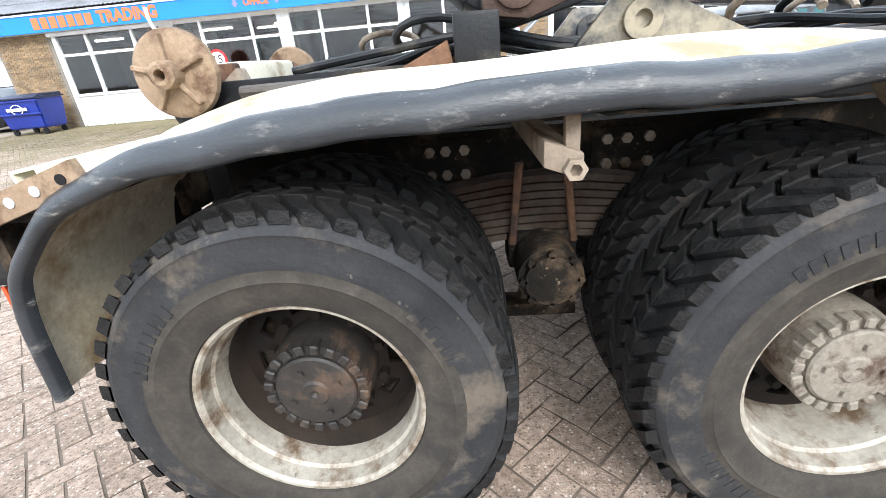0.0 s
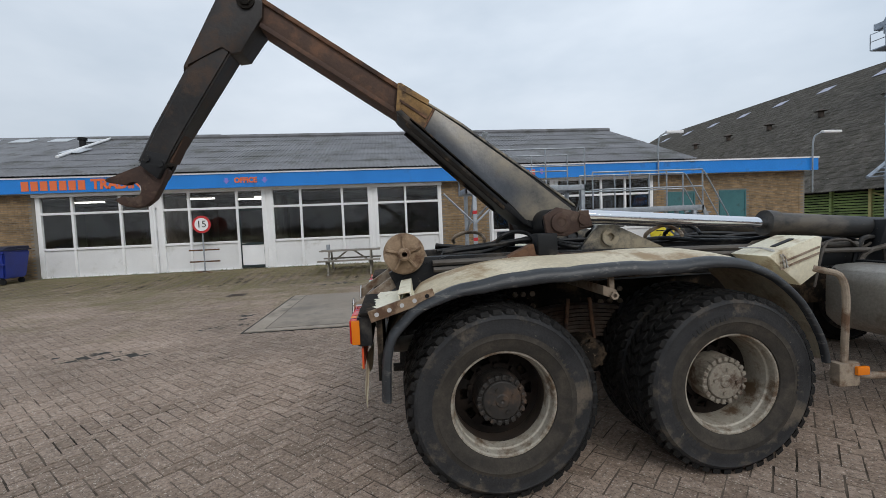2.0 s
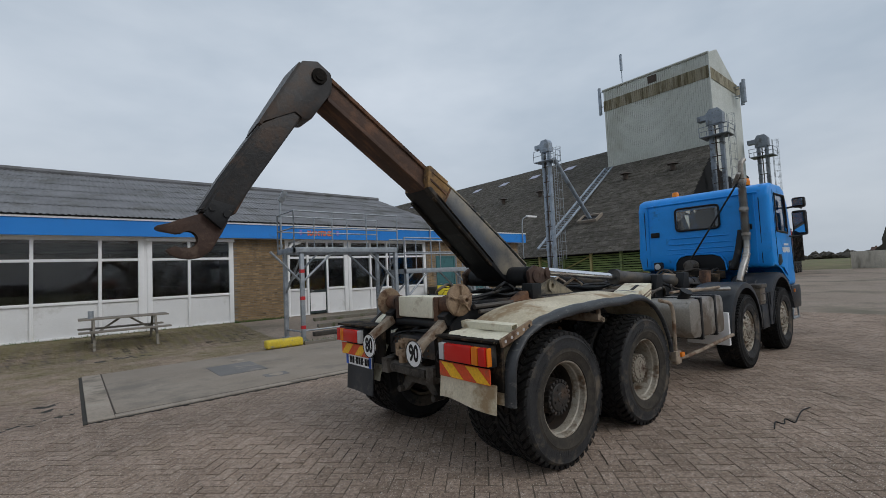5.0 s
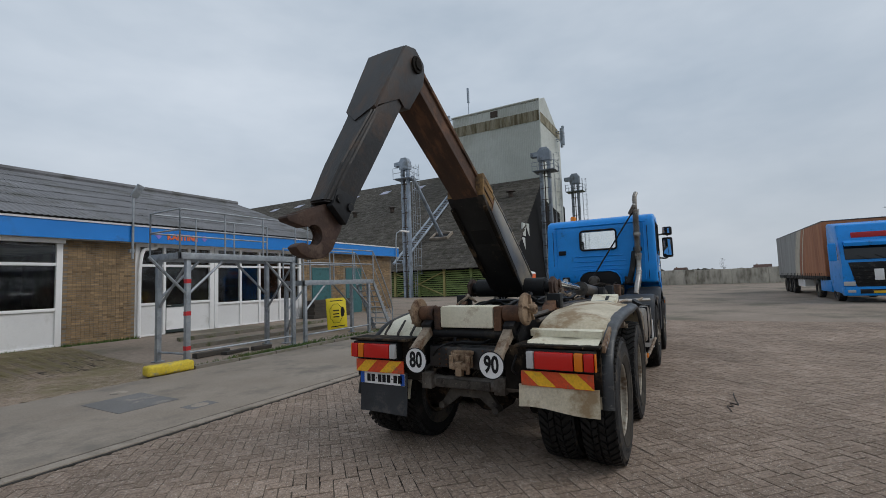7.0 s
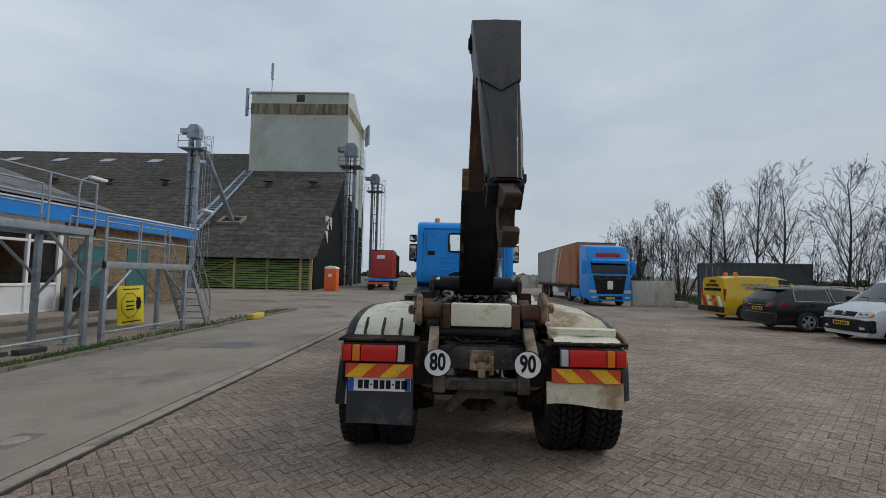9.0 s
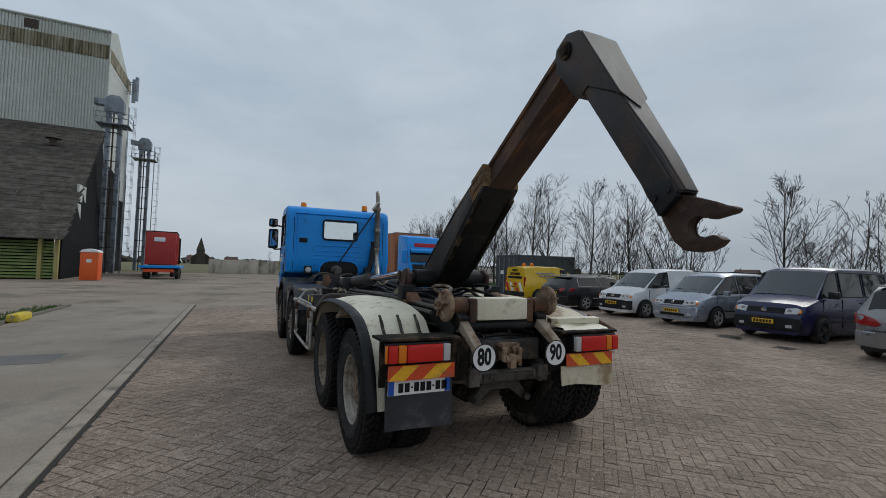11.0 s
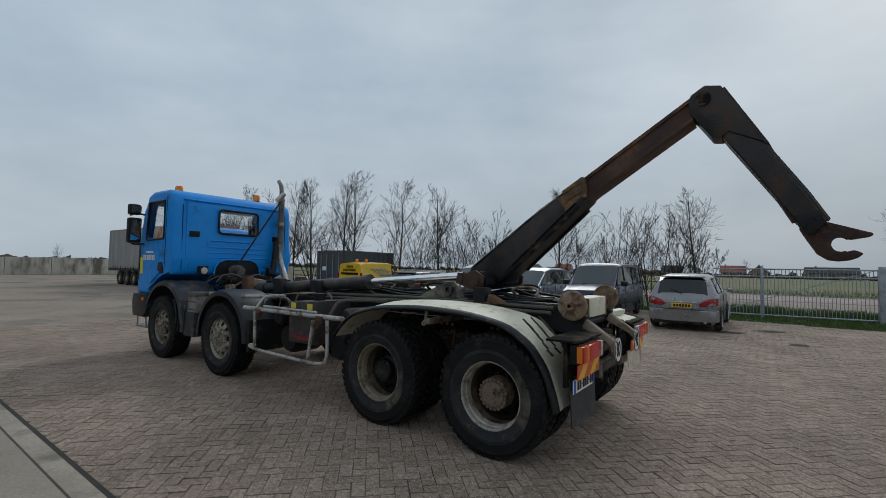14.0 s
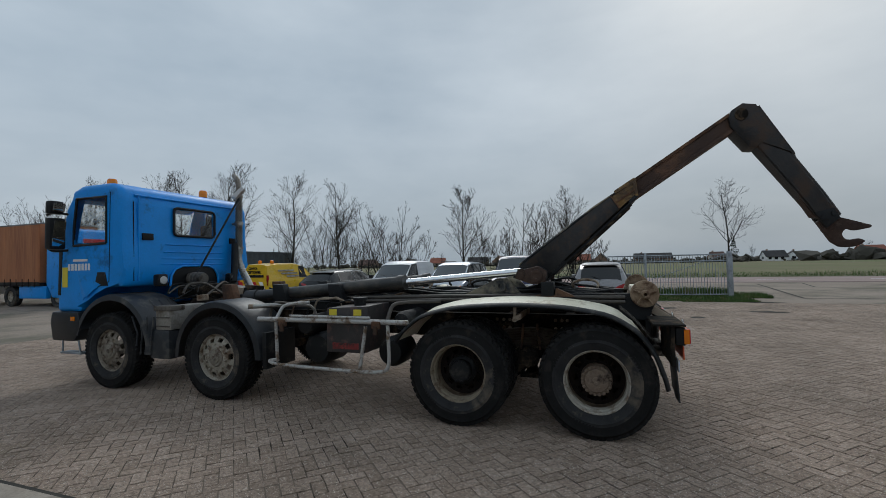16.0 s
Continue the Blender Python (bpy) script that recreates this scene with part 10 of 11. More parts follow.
# yellow notice board leaning on the platform
sign = tagged(new("notice_board"), "yellow safety notice board leaning beside the platform", "sign")
bm = B()
box(bm, -0.49, 0.49, -0.02, 0.02, 0, 1.08, 0.006, pose(7.88, 9.3, 0.06, -4, 0, 0))
part("board", bm, M["sign_yellow"] if "sign_yellow" in M else plain("bright_yellow", (0.85, 0.68, 0.02), 0.45), sign)
SM = pose(7.88, 9.3, 0.06, -4, 0, 0)
for x0, x1, z0, z1 in ((-0.32, 0.32, 0.97, 1.0), (-0.36, 0.36, 0.07, 0.1), (-0.2, 0.1, 0.62, 0.66), (-0.2, 0.1, 0.5, 0.54), (-0.2, 0.1, 0.4, 0.44)):
    bm = B()
    box(bm, x0, x1, -0.024, -0.0205, z0, z1, 0, SM)
    part("text_bar", bm, M["black"], sign)
bm = B()
pts = [(-0.05 + 0.34 * math.cos(a), 0.54 + 0.36 * math.sin(a)) for a in np.linspace(0.39, 0.39 + 2 * math.pi, 9)]
tube(bm, [SM @ Vector((x, -0.024, z)) for x, z in pts], 0.008, 4)
part("octagon", bm, M["black"], sign)
bm = B()
prism(bm, [(0.2, 0.4), (0.34, 0.42), (0.4, 0.6), (0.34, 0.74), (0.24, 0.76), (0.18, 0.62)], -0.025, -0.0205)
for v in bm.verts:
    v.co = SM @ v.co
part("stop_shape", bm, M["black"], sign)

# dark timber stack behind the notice, brown bin
stack = tagged(new("timber_stack"), "stack of dark weathered timber against the wall", "timber")
DARK_TIMBER = surf("dark_timber", (0.04, 0.035, 0.03), (0.07, 0.06, 0.05), 2, 0.9, 0, 0.3, 20)
for k in range(5):
    bm = B()
    box(bm, 9.7 + 0.05 * (k % 2), 12.1 - 0.06 * (k % 3), 12.3, 12.95, 0.2 + k * 0.155, 0.35 + k * 0.155, 0.01)
    part("beam", bm, DARK_TIMBER, stack)
# low concrete strips and scrap under the platform
for i, (x0, x1, y) in enumerate(((3.4, 9.4, 11.3), (3.0, 9.0, 10.1))):
    bm = B()
    box(bm, x0, x1, y - 0.08, y + 0.08, -0.05, rise(x0, y) + 0.1, 0.012)
    tagged(part("concrete_strip", bm, M["kerb"]), "long low concrete strip in the paving", "kerb", "concrete strips")
for i, (x, y, l, a) in enumerate(((3.1, 8.3, 0.75, 12), (3.75, 8.15, 0.5, -8), (2.6, 8.5, 0.9, 4))):
    bm = B()
    box(bm, -l / 2, l / 2, -0.09, 0.09, 0, 0.07 + 0.02 * i, 0.01, pose(x, y, 0.0, 0, 0, a))
    tagged(part("scrap_timber", bm, DARK_TIMBER), "dark rotten piece of timber lying under the platform", "timber", "scrap timber")

# yellow concrete bumper blocks
M["bump_yellow"] = surf("chipped_yellow_paint", (0.62, 0.46, 0.03), (0.72, 0.55, 0.05), 4, 0.7, 0, 0.3, 30, (0.3, 0.27, 0.2), 0.25, 6)
for x, y, l, a in ((0.82, 7.12, 0.85, -4), (10.5, 6.93, 0.8, 0)):
    bm = B()
    box(bm, -l / 2, l / 2, -0.13, 0.13, 0.0, 0.2, 0.06, pose(x, y, 0.015, 0, 0, a), 3)
    tagged(part("bumper_block", bm, M["bump_yellow"]), "chipped yellow concrete bumper block on the slab edge", "bumper block", "bumper blocks")

# speed sign with wooden rails at its foot
speed = tagged(new("speed_sign"), "round red and white speed sign on a thin post", "road sign")
sx, sy = -7.05, 12.62
bm = B()
rod(bm, (sx, sy, 0.15), (sx, sy, 2.05), 0.025, 8)
part("post", bm, M["galv"], speed)
bm = B()
revolve(bm, [(0.0, sy - 0.03), (0.3, sy - 0.03), (0.3, sy - 0.045), (0.0, sy - 0.045)], (sx, 0, 1.86), 36)
face = part("face", bm, M["red_paint"], speed)
bm = B()
revolve(bm, [(0.0, sy - 0.044), (0.225, sy - 0.044), (0.225, sy - 0.05), (0.0, sy - 0.05)], (sx, 0, 1.86), 36)
part("white_field", bm, M["white"], face)
words("15", 0.33, M["black"], face, pose(sx, sy - 0.0515, 1.86, 90, 0, 0), "numerals", 0.002)
for z in (0.55, 0.95):
    bm = B()
    box(bm, sx - 0.5, sx + 0.5, sy + 0.03, sy + 0.06, z, z + 0.05)
    part("rail", bm, M["rust"], speed, "thin rusty rail")
bm = B()
for a in (-0.4, 0.4):
    rod(bm, (sx, sy, 0.25), (sx + a, sy - 0.3, 0.17), 0.02, 6)
part("foot", bm, M["rust"], speed)

# picnic bench
bench = tagged(new("picnic_bench"), "weathered wooden picnic bench before the office", "picnic bench")
M["old_wood"] = surf("weathered_wood", (0.2, 0.18, 0.15), (0.3, 0.27, 0.23), 3, 0.85, 0, 0.3, 30, (0.13, 0.12, 0.095), 0.35, 3, stretch=(0.2, 3, 3))
bx, by, bz = -1.92, 11.05, 0.1
for dy in (-0.28, -0.14, 0.0, 0.14, 0.28):
    bm = B()
    box(bm, bx - 0.95, bx + 0.95, by + dy - 0.065, by + dy + 0.065, bz + 0.70, bz + 0.74, 0.006)
    part("tabletop_plank", bm, M["old_wood"], bench)
for s in (-1, 1):
    for dy in (0.6, 0.74):
        bm = B()
        box(bm, bx - 0.95, bx + 0.95, by + s * dy - 0.06, by + s * dy + 0.06, bz + 0.41, bz + 0.45, 0.006)
        part("seat_plank", bm, M["old_wood"], bench)
for dx in (-0.65, 0.65):
    for s in (-1, 1):
        bm = B()
        prism(bm, [(by + s * 0.2, bz + 0.70), (by + s * 0.32, bz + 0.70), (by + s * 0.75, bz - 0.02), (by + s * 0.63, bz - 0.02)], bx + dx - 0.025, bx + dx + 0.025, "x")
        part("leg", bm, M["old_wood"], bench)
    bm = B()
    box(bm, bx + dx - 0.05, bx + dx - 0.026, by - 0.8, by + 0.8, bz + 0.33, bz + 0.41)
    part("cross_bar", bm, M["old_wood"], bench)
for sd in (-1, 1):
    bm = B()
    prism(bm, [(bx + sd * 0.08, bz + 0.69), (bx + sd * 0.16, bz + 0.69), (bx + sd * 0.64, bz + 0.34), (bx + sd * 0.56, bz + 0.34)], by - 0.03, by + 0.03)
    part("brace", bm, M["old_wood"], bench)
bm = B()
rod(bm, (bx - 0.7, by, bz + 0.74), (bx - 0.7, by, bz + 0.92), 0.06, 12)
tagged(part("ash_can", bm, M["galv"]), "small grey can standing on the picnic table", "can")

# blue wheeled waste container
wc = tagged(new("waste_container"), "blue four-wheeled waste container with dark lid", "waste container")
M["bin_blue"] = surf("blue_bin_plastic", (0.006, 0.02, 0.2), (0.01, 0.03, 0.26), 2, 0.45, 0, 0.05, 30)
M["bin_lid"] = surf("dark_blue_lid", (0.012, 0.017, 0.045), (0.02, 0.026, 0.06), 2, 0.5, 0, 0.05, 30)
cx, cy, cz = -13.25, 12.15, 0.18
bm = B()
loft(bm, [[(cx - 0.62, cy - 0.42, cz + 0.2), (cx + 0.62, cy - 0.42, cz + 0.2), (cx + 0.62, cy + 0.42, cz + 0.2), (cx - 0.62, cy + 0.42, cz + 0.2)], [(cx - 0.72, cy - 0.52, cz + 1.08), (cx + 0.72, cy - 0.52, cz + 1.08), (cx + 0.72, cy + 0.52, cz + 1.08), (cx - 0.72, cy + 0.52, cz + 1.08)]])
bmesh.ops.bevel(bm, geom=list(bm.edges), offset=0.04, segments=2, affect="EDGES")
part("body", bm, M["bin_blue"], wc)
bm = B()
box(bm, cx - 0.74, cx + 0.74, cy - 0.55, cy + 0.55, cz + 1.08, cz + 1.13, 0.02)
prism(bm, [(cy - 0.5, cz + 1.13), (cy + 0.52, cz + 1.13), (cy + 0.5, cz + 1.22), (cy - 0.3, cz + 1.2)], cx - 0.7, cx + 0.7, "x", 0.02)
part("lid", bm, M["bin_lid"], wc)
bm = B()
for z in (1.0, 0.62):
    box(bm, cx - 0.73, cx + 0.73, cy - 0.55, cy - 0.46, cz + z, cz + z + 0.05, 0.01)
part("rim", bm, M["bin_blue"], wc)
bm = B()
pts = [(cx + 0.19 * math.cos(a), cy - 0.535 + 0.0, cz + 0.78 + 0.14 * math.sin(a)) for a in np.linspace(0.3, 6.0, 20)]
tube(bm, pts, 0.013, 6)
box(bm, cx - 0.33, cx + 0.33, cy - 0.545, cy - 0.53, cz + 0.74, cz + 0.83)
part("mark", bm, M["white"], wc, "pale ring mark")
for dx in (-0.5, 0.5):
    for dy in (-0.35, 0.35):
        bm = B()
        revolve(bm, [(0.0, -0.03), (0.09, -0.03), (0.1, 0.0), (0.09, 0.03), (0.0, 0.03)], (cx + dx, cy + dy, cz + 0.1), 16)
        box(bm, cx + dx - 0.03, cx + dx + 0.03, cy + dy - 0.045, cy + dy + 0.045, cz + 0.1, cz + 0.22)
        part("castor", bm, M["black"], wc)

# ---- fence behind the cars, sliding gate ----
fence = tagged(new("wire_fence"), "low dark green wire fence behind the parked cars", "fence")
M["fence_green"] = surf("dark_green_fence", (0.018, 0.035, 0.022), (0.03, 0.05, 0.034), 4, 0.6, 0, 0.1, 40)
x = -0.2
while x < 40:
    bm = B()
    rod(bm, (x, -15.9, 0), (x, -15.9, 1.3), 0.03, 8)
    part("post", bm, M["fence_green"], fence)
    x += 2.5
bm = B()
for z in (0.15, 0.55, 0.95, 1.25):
    rod(bm, (-0.2, -15.9, z), (40, -15.9, z), 0.02 if z > 1 else 0.01, 5)
part("rail", bm, M["fence_green"], fence, "thin fence rails")
bm = B()
x = -0.2
while x < 40:
    rod(bm, (x, -15.9, 0.1), (x, -15.9, 1.25), 0.003, 3)
    x += 0.1
part("wire_mesh", bm, M["fence_green"], fence)["kind"] = "stuff"

gate = tagged(new("sliding_gate"), "grey galvanised bar gate standing open beside the drive", "gate")
G0, G1 = Vector((-0.35, -15.35, 0)), Vector((-5.0, -15.75, 0))
d = (G1 - G0)
for z in (0.15, 1.55, 1.82):
    bm = B()
    rod(bm, G0 + Vector((0, 0, z)), G1 + Vector((0, 0, z)), 0.03, 6)
    part("gate_rail", bm, M["galv"], gate)
n = 44
for k in range(n + 1):
    p = G0 + d * (k / n)
    bm = B()
    rod(bm, p + Vector((0, 0, 0.15)), p + Vector((0, 0, 1.82)), 0.011, 5)
    part("gate_bar", bm, M["galv"], gate)
bm = B()
rod(bm, G0 + Vector((0, 0.03, 0.15)), G0 + d * 0.98 + Vector((0, 0.03, 1.8)), 0.012, 5)
part("tension_bar", bm, M["galv"], gate)
for f, w, h in ((0.33, 0.04, 1.95), (0.1, 0.09, 1.0)):
    p = G0 + d * f + Vector((0, 0.12, 0))
    bm = B()
    box(bm, p.x - w, p.x + w, p.y - w, p.y + w, 0, h, 0.01)
    part("guide_post", bm, M["galv"] if w < 0.05 else M["old_wall"], gate)
bm = B()
box(bm, G1.x - 0.2, G1.x - 0.02, G1.y - 0.1, G1.y + 0.1, 0, 1.95, 0.01)
part("gate_post", bm, M["galv"], gate, "heavy grey gate post")

# scrap of black wire dropped on the paving
bm = B()
tube(bm, bend([(1.93, -2.09, 0.008), (2.12, -2.05, 0.02), (2.1, -2.13, 0.008), (2.28, -2.09, 0.02), (2.2, -2.19, 0.008), (2.4, -2.17, 0.014), (2.62, -2.16, 0.03), (2.85, -2.18, 0.008)], 4), 0.006, 6)
tagged(part("wire_scrap", bm, M["black"]), "thin black wire lying crumpled on the paving", "wire")

# ---- trees, grass, the far edge ----
M["bark"] = surf("grey_brown_bark", (0.026, 0.022, 0.018), (0.045, 0.038, 0.031), 3, 0.95, 0, 0.5, 20, (0.04, 0.045, 0.025), 0.35, 3)
M["twig"] = surf("thin_twigs", (0.017, 0.0135, 0.01), (0.03, 0.024, 0.018), 3, 0.95, 0, 0.2, 20)


def branch_segments(rnd, height, spread, stems, depth=3, start=0.22):
    """Crooked leaders with limbs that leave them at a wide angle and turn upwards; shoots and twigs on the limbs."""
    segs = []
    lone = stems == 1
    least = (0.02, 0.0115, 0.0085, 0.007, 0.006) if lone else (0.014, 0.0095, 0.0068, 0.0055, 0.005)

    def grow(p, d, length, r, level, stem):
        steps = (11, 7, 5, 3, 2)[level]
        count = (19 if lone else 8, 9 if lone else 6, 4 if lone else 3, 0, 0)[level]
        marks = sorted(rnd.uniform(start if level == 0 else 0.18, 0.97) for _ in range(count)) if level < depth else []
        turn = Vector((rnd.uniform(-1, 1), rnd.uniform(-1, 1), 0)) * ((0.008 if lone else 0.03) if level == 0 else 0.055)
        for k in range(steps):
            wander = Vector((rnd.uniform(-1, 1), rnd.uniform(-1, 1), rnd.uniform(-0.8, 0.8))) * ((0.05 if lone else 0.08) if level == 0 else 0.1 + 0.03 * level)
            d = (d + wander + turn + Vector((0, 0, (0.05, 0.11, 0.07, 0.03, 0.0)[level]))).normalized()
            q = p + d * (length / steps)
            ra, rb = r * (1 - 0.8 * k / steps), r * (1 - 0.8 * (k + 1) / steps)
            segs.append((p, q, max(ra, least[level] * 0.9), max(rb, least[level] * 0.8), level, stem))
            for t in marks:
                if k / steps <= t < (k + 1) / steps:
                    c = p.lerp(q, t * steps - k)
                    a = rnd.uniform(0, 2 * math.pi)
                    u, v = frame_of(d)
                    tilt = rnd.uniform(0.65, 1.3) * spread
                    nd = (d + (u * math.cos(a) + v * math.sin(a)) * tilt).normalized()
                    share = (0.56 if lone else 0.5) * (1.12 - 0.72 * t) * rnd.uniform(0.6, 1.25)
                    grow(c, nd, length * share, max(r * (1 - 0.8 * t) * rnd.uniform(0.4, 0.62), least[level + 1]), level + 1, stem)
            p = q
    for k in range(stems):
        a = 2 * math.pi * k / stems + rnd.uniform(0, 1)
        lean = rnd.uniform(0, 0.04) if lone else rnd.uniform(0.08, 0.5)
        base = Vector((0, 0, 0)) if lone else Vector((0.4 * math.cos(a), 0.4 * math.sin(a), 0)) * rnd.uniform(0.4, 1.6)
        h = height if lone else height * rnd.uniform(0.55, 1.0)
        grow(base, Vector((lean * math.cos(a), lean * math.sin(a), 1)).normalized(), h, h * (0.0135 if lone else 0.0085), 0, k)
    return segs


def add_segs(bm, segs, n):
    for p, q, a, b, _, _ in segs:
        u, v = frame_of(q - p)
        rings = []
        for c, r in ((p, a), (q, b)):
            rings.append([bm.verts.new(c + r * (math.cos(2 * math.pi * i / n) * u + math.sin(2 * math.pi * i / n) * v)) for i in range(n)])
        for i in range(n):
            bm.faces.new((rings[0][i], rings[0][(i + 1) % n], rings[1][(i + 1) % n], rings[1][i]))


def bare_tree(at, height, spread, stems, seed, label, depth=3, start=0.22, group="bare trees", name="tree"):
    rnd = random.Random(seed)
    segs = branch_segments(rnd, height, spread, stems, depth, start)
    t = thing(name, label, "tree" if name == "tree" else "shrub", group, "", at, 0)
    for k in range(stems):
        bm = B()
        add_segs(bm, [g for g in segs if g[4] == 0 and g[5] == k], 7 if stems == 1 else 5)
        part("trunk" if stems == 1 else "stem", bm, M["bark"], t, "", 60)
    bm = B()
    add_segs(bm, [g for g in segs if g[4] >= 1], 3)
    part("crown", bm, M["twig"], t, "bare winter twigs", 80)
    return t


LT = "bare winter tree with a crooked spreading crown"
LS = "bare many-stemmed shrub behind the parked cars"
for i, (x, y, h, sp) in enumerate(((23.0, -23.5, 9.4, 0.9), (26.5, -20.5, 10.2, 0.8), (8.1, -21.5, 6.8, 0.8), (2.1, -33, 8.6, 1.1), (-12.2, -45.5, 9.8, 1.1), (-31, -47, 9.8, 1.0), (34, -23, 10.5, 0.9), (39, -24.5, 11, 0.9), (30.5, -25, 11, 0.9), (17.6, -21.8, 8.2, 0.75), (43.5, -22, 10, 0.9))):
    bare_tree((x, y, 0), h * (0.83 if y > -30 else 0.82), sp, 1, 20 + i, LT, 3, 0.2 if y > -30 else 0.27)
for i, (x, y, h) in enumerate(((19.3, -18.6, 5.6), (16.6, -19.0, 6.4), (14.4, -18.8, 5.9), (12.6, -19.6, 6.8), (11.2, -18.6, 5.2), (6.0, -19.8, 4.9), (4.2, -18.8, 6.0), (2.4, -18.8, 5.6), (0.9, -19.5, 4.9), (28.6, -19.0, 7.4), (31.0, -17.6, 7.6), (34.0, -16.2, 8.0), (37.5, -17.2, 8.0), (41, -17.6, 8.4), (36, -20, 9.0), (45, -19, 8.4), (49, -21, 8.6))):
    bare_tree((x, y, 0), h * (0.8 if x < 27 else 0.9), 0.75, 7 if x < 27 else 8, 70 + i, LS, 3, 0.1, "bare shrubs", "shrub")

# rough grass tufts: verge by the gate, along the kerb, under the platform
M["blade"] = surf("grass_blades", (0.045, 0.1, 0.018), (0.09, 0.15, 0.035), 3, 0.9, 0, 0, 20, (0.2, 0.17, 0.08), 0.3, 2, island=0.3)


def tufts(spots, n, size, seed, name, label):
    rnd = random.Random(seed)
    verts, faces = [], []
    for _ in range(n):
        x0, x1, y0, y1, z = rnd.choice(spots)
        x, y = rnd.uniform(x0, x1), rnd.uniform(y0, y1)
        h = size * rnd.uniform(0.4, 1.3)
        a = rnd.uniform(0, math.pi)
        w = 0.008 + 0.05 * size * rnd.random()
        lx, ly = rnd.uniform(-0.5, 0.5) * h, rnd.uniform(-0.5, 0.5) * h
        i = len(verts)
        verts += [(x - w * math.cos(a), y - w * math.sin(a), z), (x + w * math.cos(a), y + w * math.sin(a), z), (x + lx, y + ly, z + h)]
        faces.append((i, i + 1, i + 2))
    me = bpy.data.meshes.new(name)
    me.from_pydata(verts, [], faces)
    me.materials.append(M["blade"])
    return tagged(new(name, me), label, "grass", "", "stuff")


tufts([(-5.6, -0.3, -16.6, -14.6, 0), (-6.6, -4.8, -17.5, -15.6, 0), (-0.3, 6, -17, -15.9, 0)], 9000, 0.16, 2, "grass", "rough green grass along the gate and fence")
tufts([(-2.6, -0.7, -18.4, -16.0, 0), (-4.9, -1.6, -18.0, -16.0, 0), (-5.3, -3.4, -17.2, -15.9, 0)], 9000, 0.34, 9, "grass", "tall rough green grass behind the gate")
tufts([(-5.4, -0.6, -15.3, -13.9, 0), (-5.6, -3.0, -14.9, -13.7, 0)], 9000, 0.07, 10, "grass", "short green grass in front of the gate")
tufts([(1.2, 14.6, 7.16, 7.45, 0), (5.0, 14.6, 7.16, 7.9, 0), (2.4, 5, 7.2, 7.6, 0)], 5000, 0.09, 3, "weeds", "low green weeds along the kerb")
tufts([(-12.6, 1.4, 12.95, 13.2, 0.19), (1.3, 3.2, 12.9, 13.2, 0.19)], 1200, 0.08, 4, "weeds", "thin weeds along the foot of the office wall")
tufts([(-90, 60, -52, -39.4, -0.05), (-90, 60, -44, -39.4, -0.05)], 14000, 0.34, 6, "grass", "rough yellow-green grass across the road")
tufts([(0, 60, -22, -16.3, -0.02), (18, 60, -24, -16.3, -0.02)], 16000, 0.3, 5, "grass", "rough grass behind the fence")

# far edge: hedges, houses and a church, far off on the plain
M["far_hedge"] = surf("far_winter_hedge", (0.05, 0.046, 0.036), (0.085, 0.075, 0.06), 0.05, 0.95, 0, 0, 0.5)
M["far_roof"] = surf("far_roof_tiles", (0.08, 0.06, 0.052), (0.2, 0.085, 0.06), 0.02, 0.9, 0, 0, 0.5)
M["far_wall"] = surf("far_house_wall", (0.3, 0.24, 0.2), (0.6, 0.58, 0.54), 0.02, 0.9, 0, 0, 0.5)


def hedge_line(p, q, h, n, seed, name="far_hedge"):
    rnd = random.Random(seed)
    bm = B()
    p, q = Vector((*p, 0)), Vector((*q, 0))
    for k in range(n):
        c = p.lerp(q, rnd.random()) + Vector((rnd.uniform(-5, 5), rnd.uniform(-5, 5), 0))
        hh = h * rnd.uniform(0.25, 1.0) ** 1.4
        w = hh * rnd.uniform(0.5, 1.1)
        m = Matrix.Translation((c.x, c.y, hh * 0.45)) @ Matrix.Diagonal((w, w, hh * 0.55, 1))
        res = bmesh.ops.create_icosphere(bm, subdivisions=1, radius=1, matrix=m)
        for v in res["verts"]:
            v.co += Vector((rnd.uniform(-1, 1), rnd.uniform(-1, 1), rnd.uniform(-1, 1))) * 0.3 * hh
    return tagged(part(name, bm, M["far_hedge"], None, "", 20), "far hedges and bushes along the horizon", "hedge", "", "stuff")


hedge_line((-320, -290), (330, -330), 3.2, 620, 1)
hedge_line((-57, -232), (-63, -231), 4.5, 16, 6)
hedge_line((-84, -214), (-112, -205), 4.6, 60, 7)
hedge_line((-100, -238), (-10, -246), 1.3, 260, 8)
hedge_line((-60, -222), (140, -236), 2.0, 420, 4)
hedge_line((330, -300), (360, 160), 4.6, 620, 2)
hedge_line((-480, -180), (-300, -290), 4.5, 220, 3)
rnd = random.Random(12)
M["far_slate"] = surf("dark_far_roof", (0.035, 0.034, 0.035), (0.06, 0.055, 0.055), 0.2, 0.9, 0, 0, 0.5)
M["far_red"] = surf("far_red_tiles", (0.24, 0.085, 0.055), (0.32, 0.12, 0.08), 0.2, 0.9, 0, 0, 0.5)
M["far_brick"] = surf("far_brick_wall", (0.2, 0.13, 0.095), (0.28, 0.19, 0.14), 0.2, 0.9, 0, 0, 0.5)
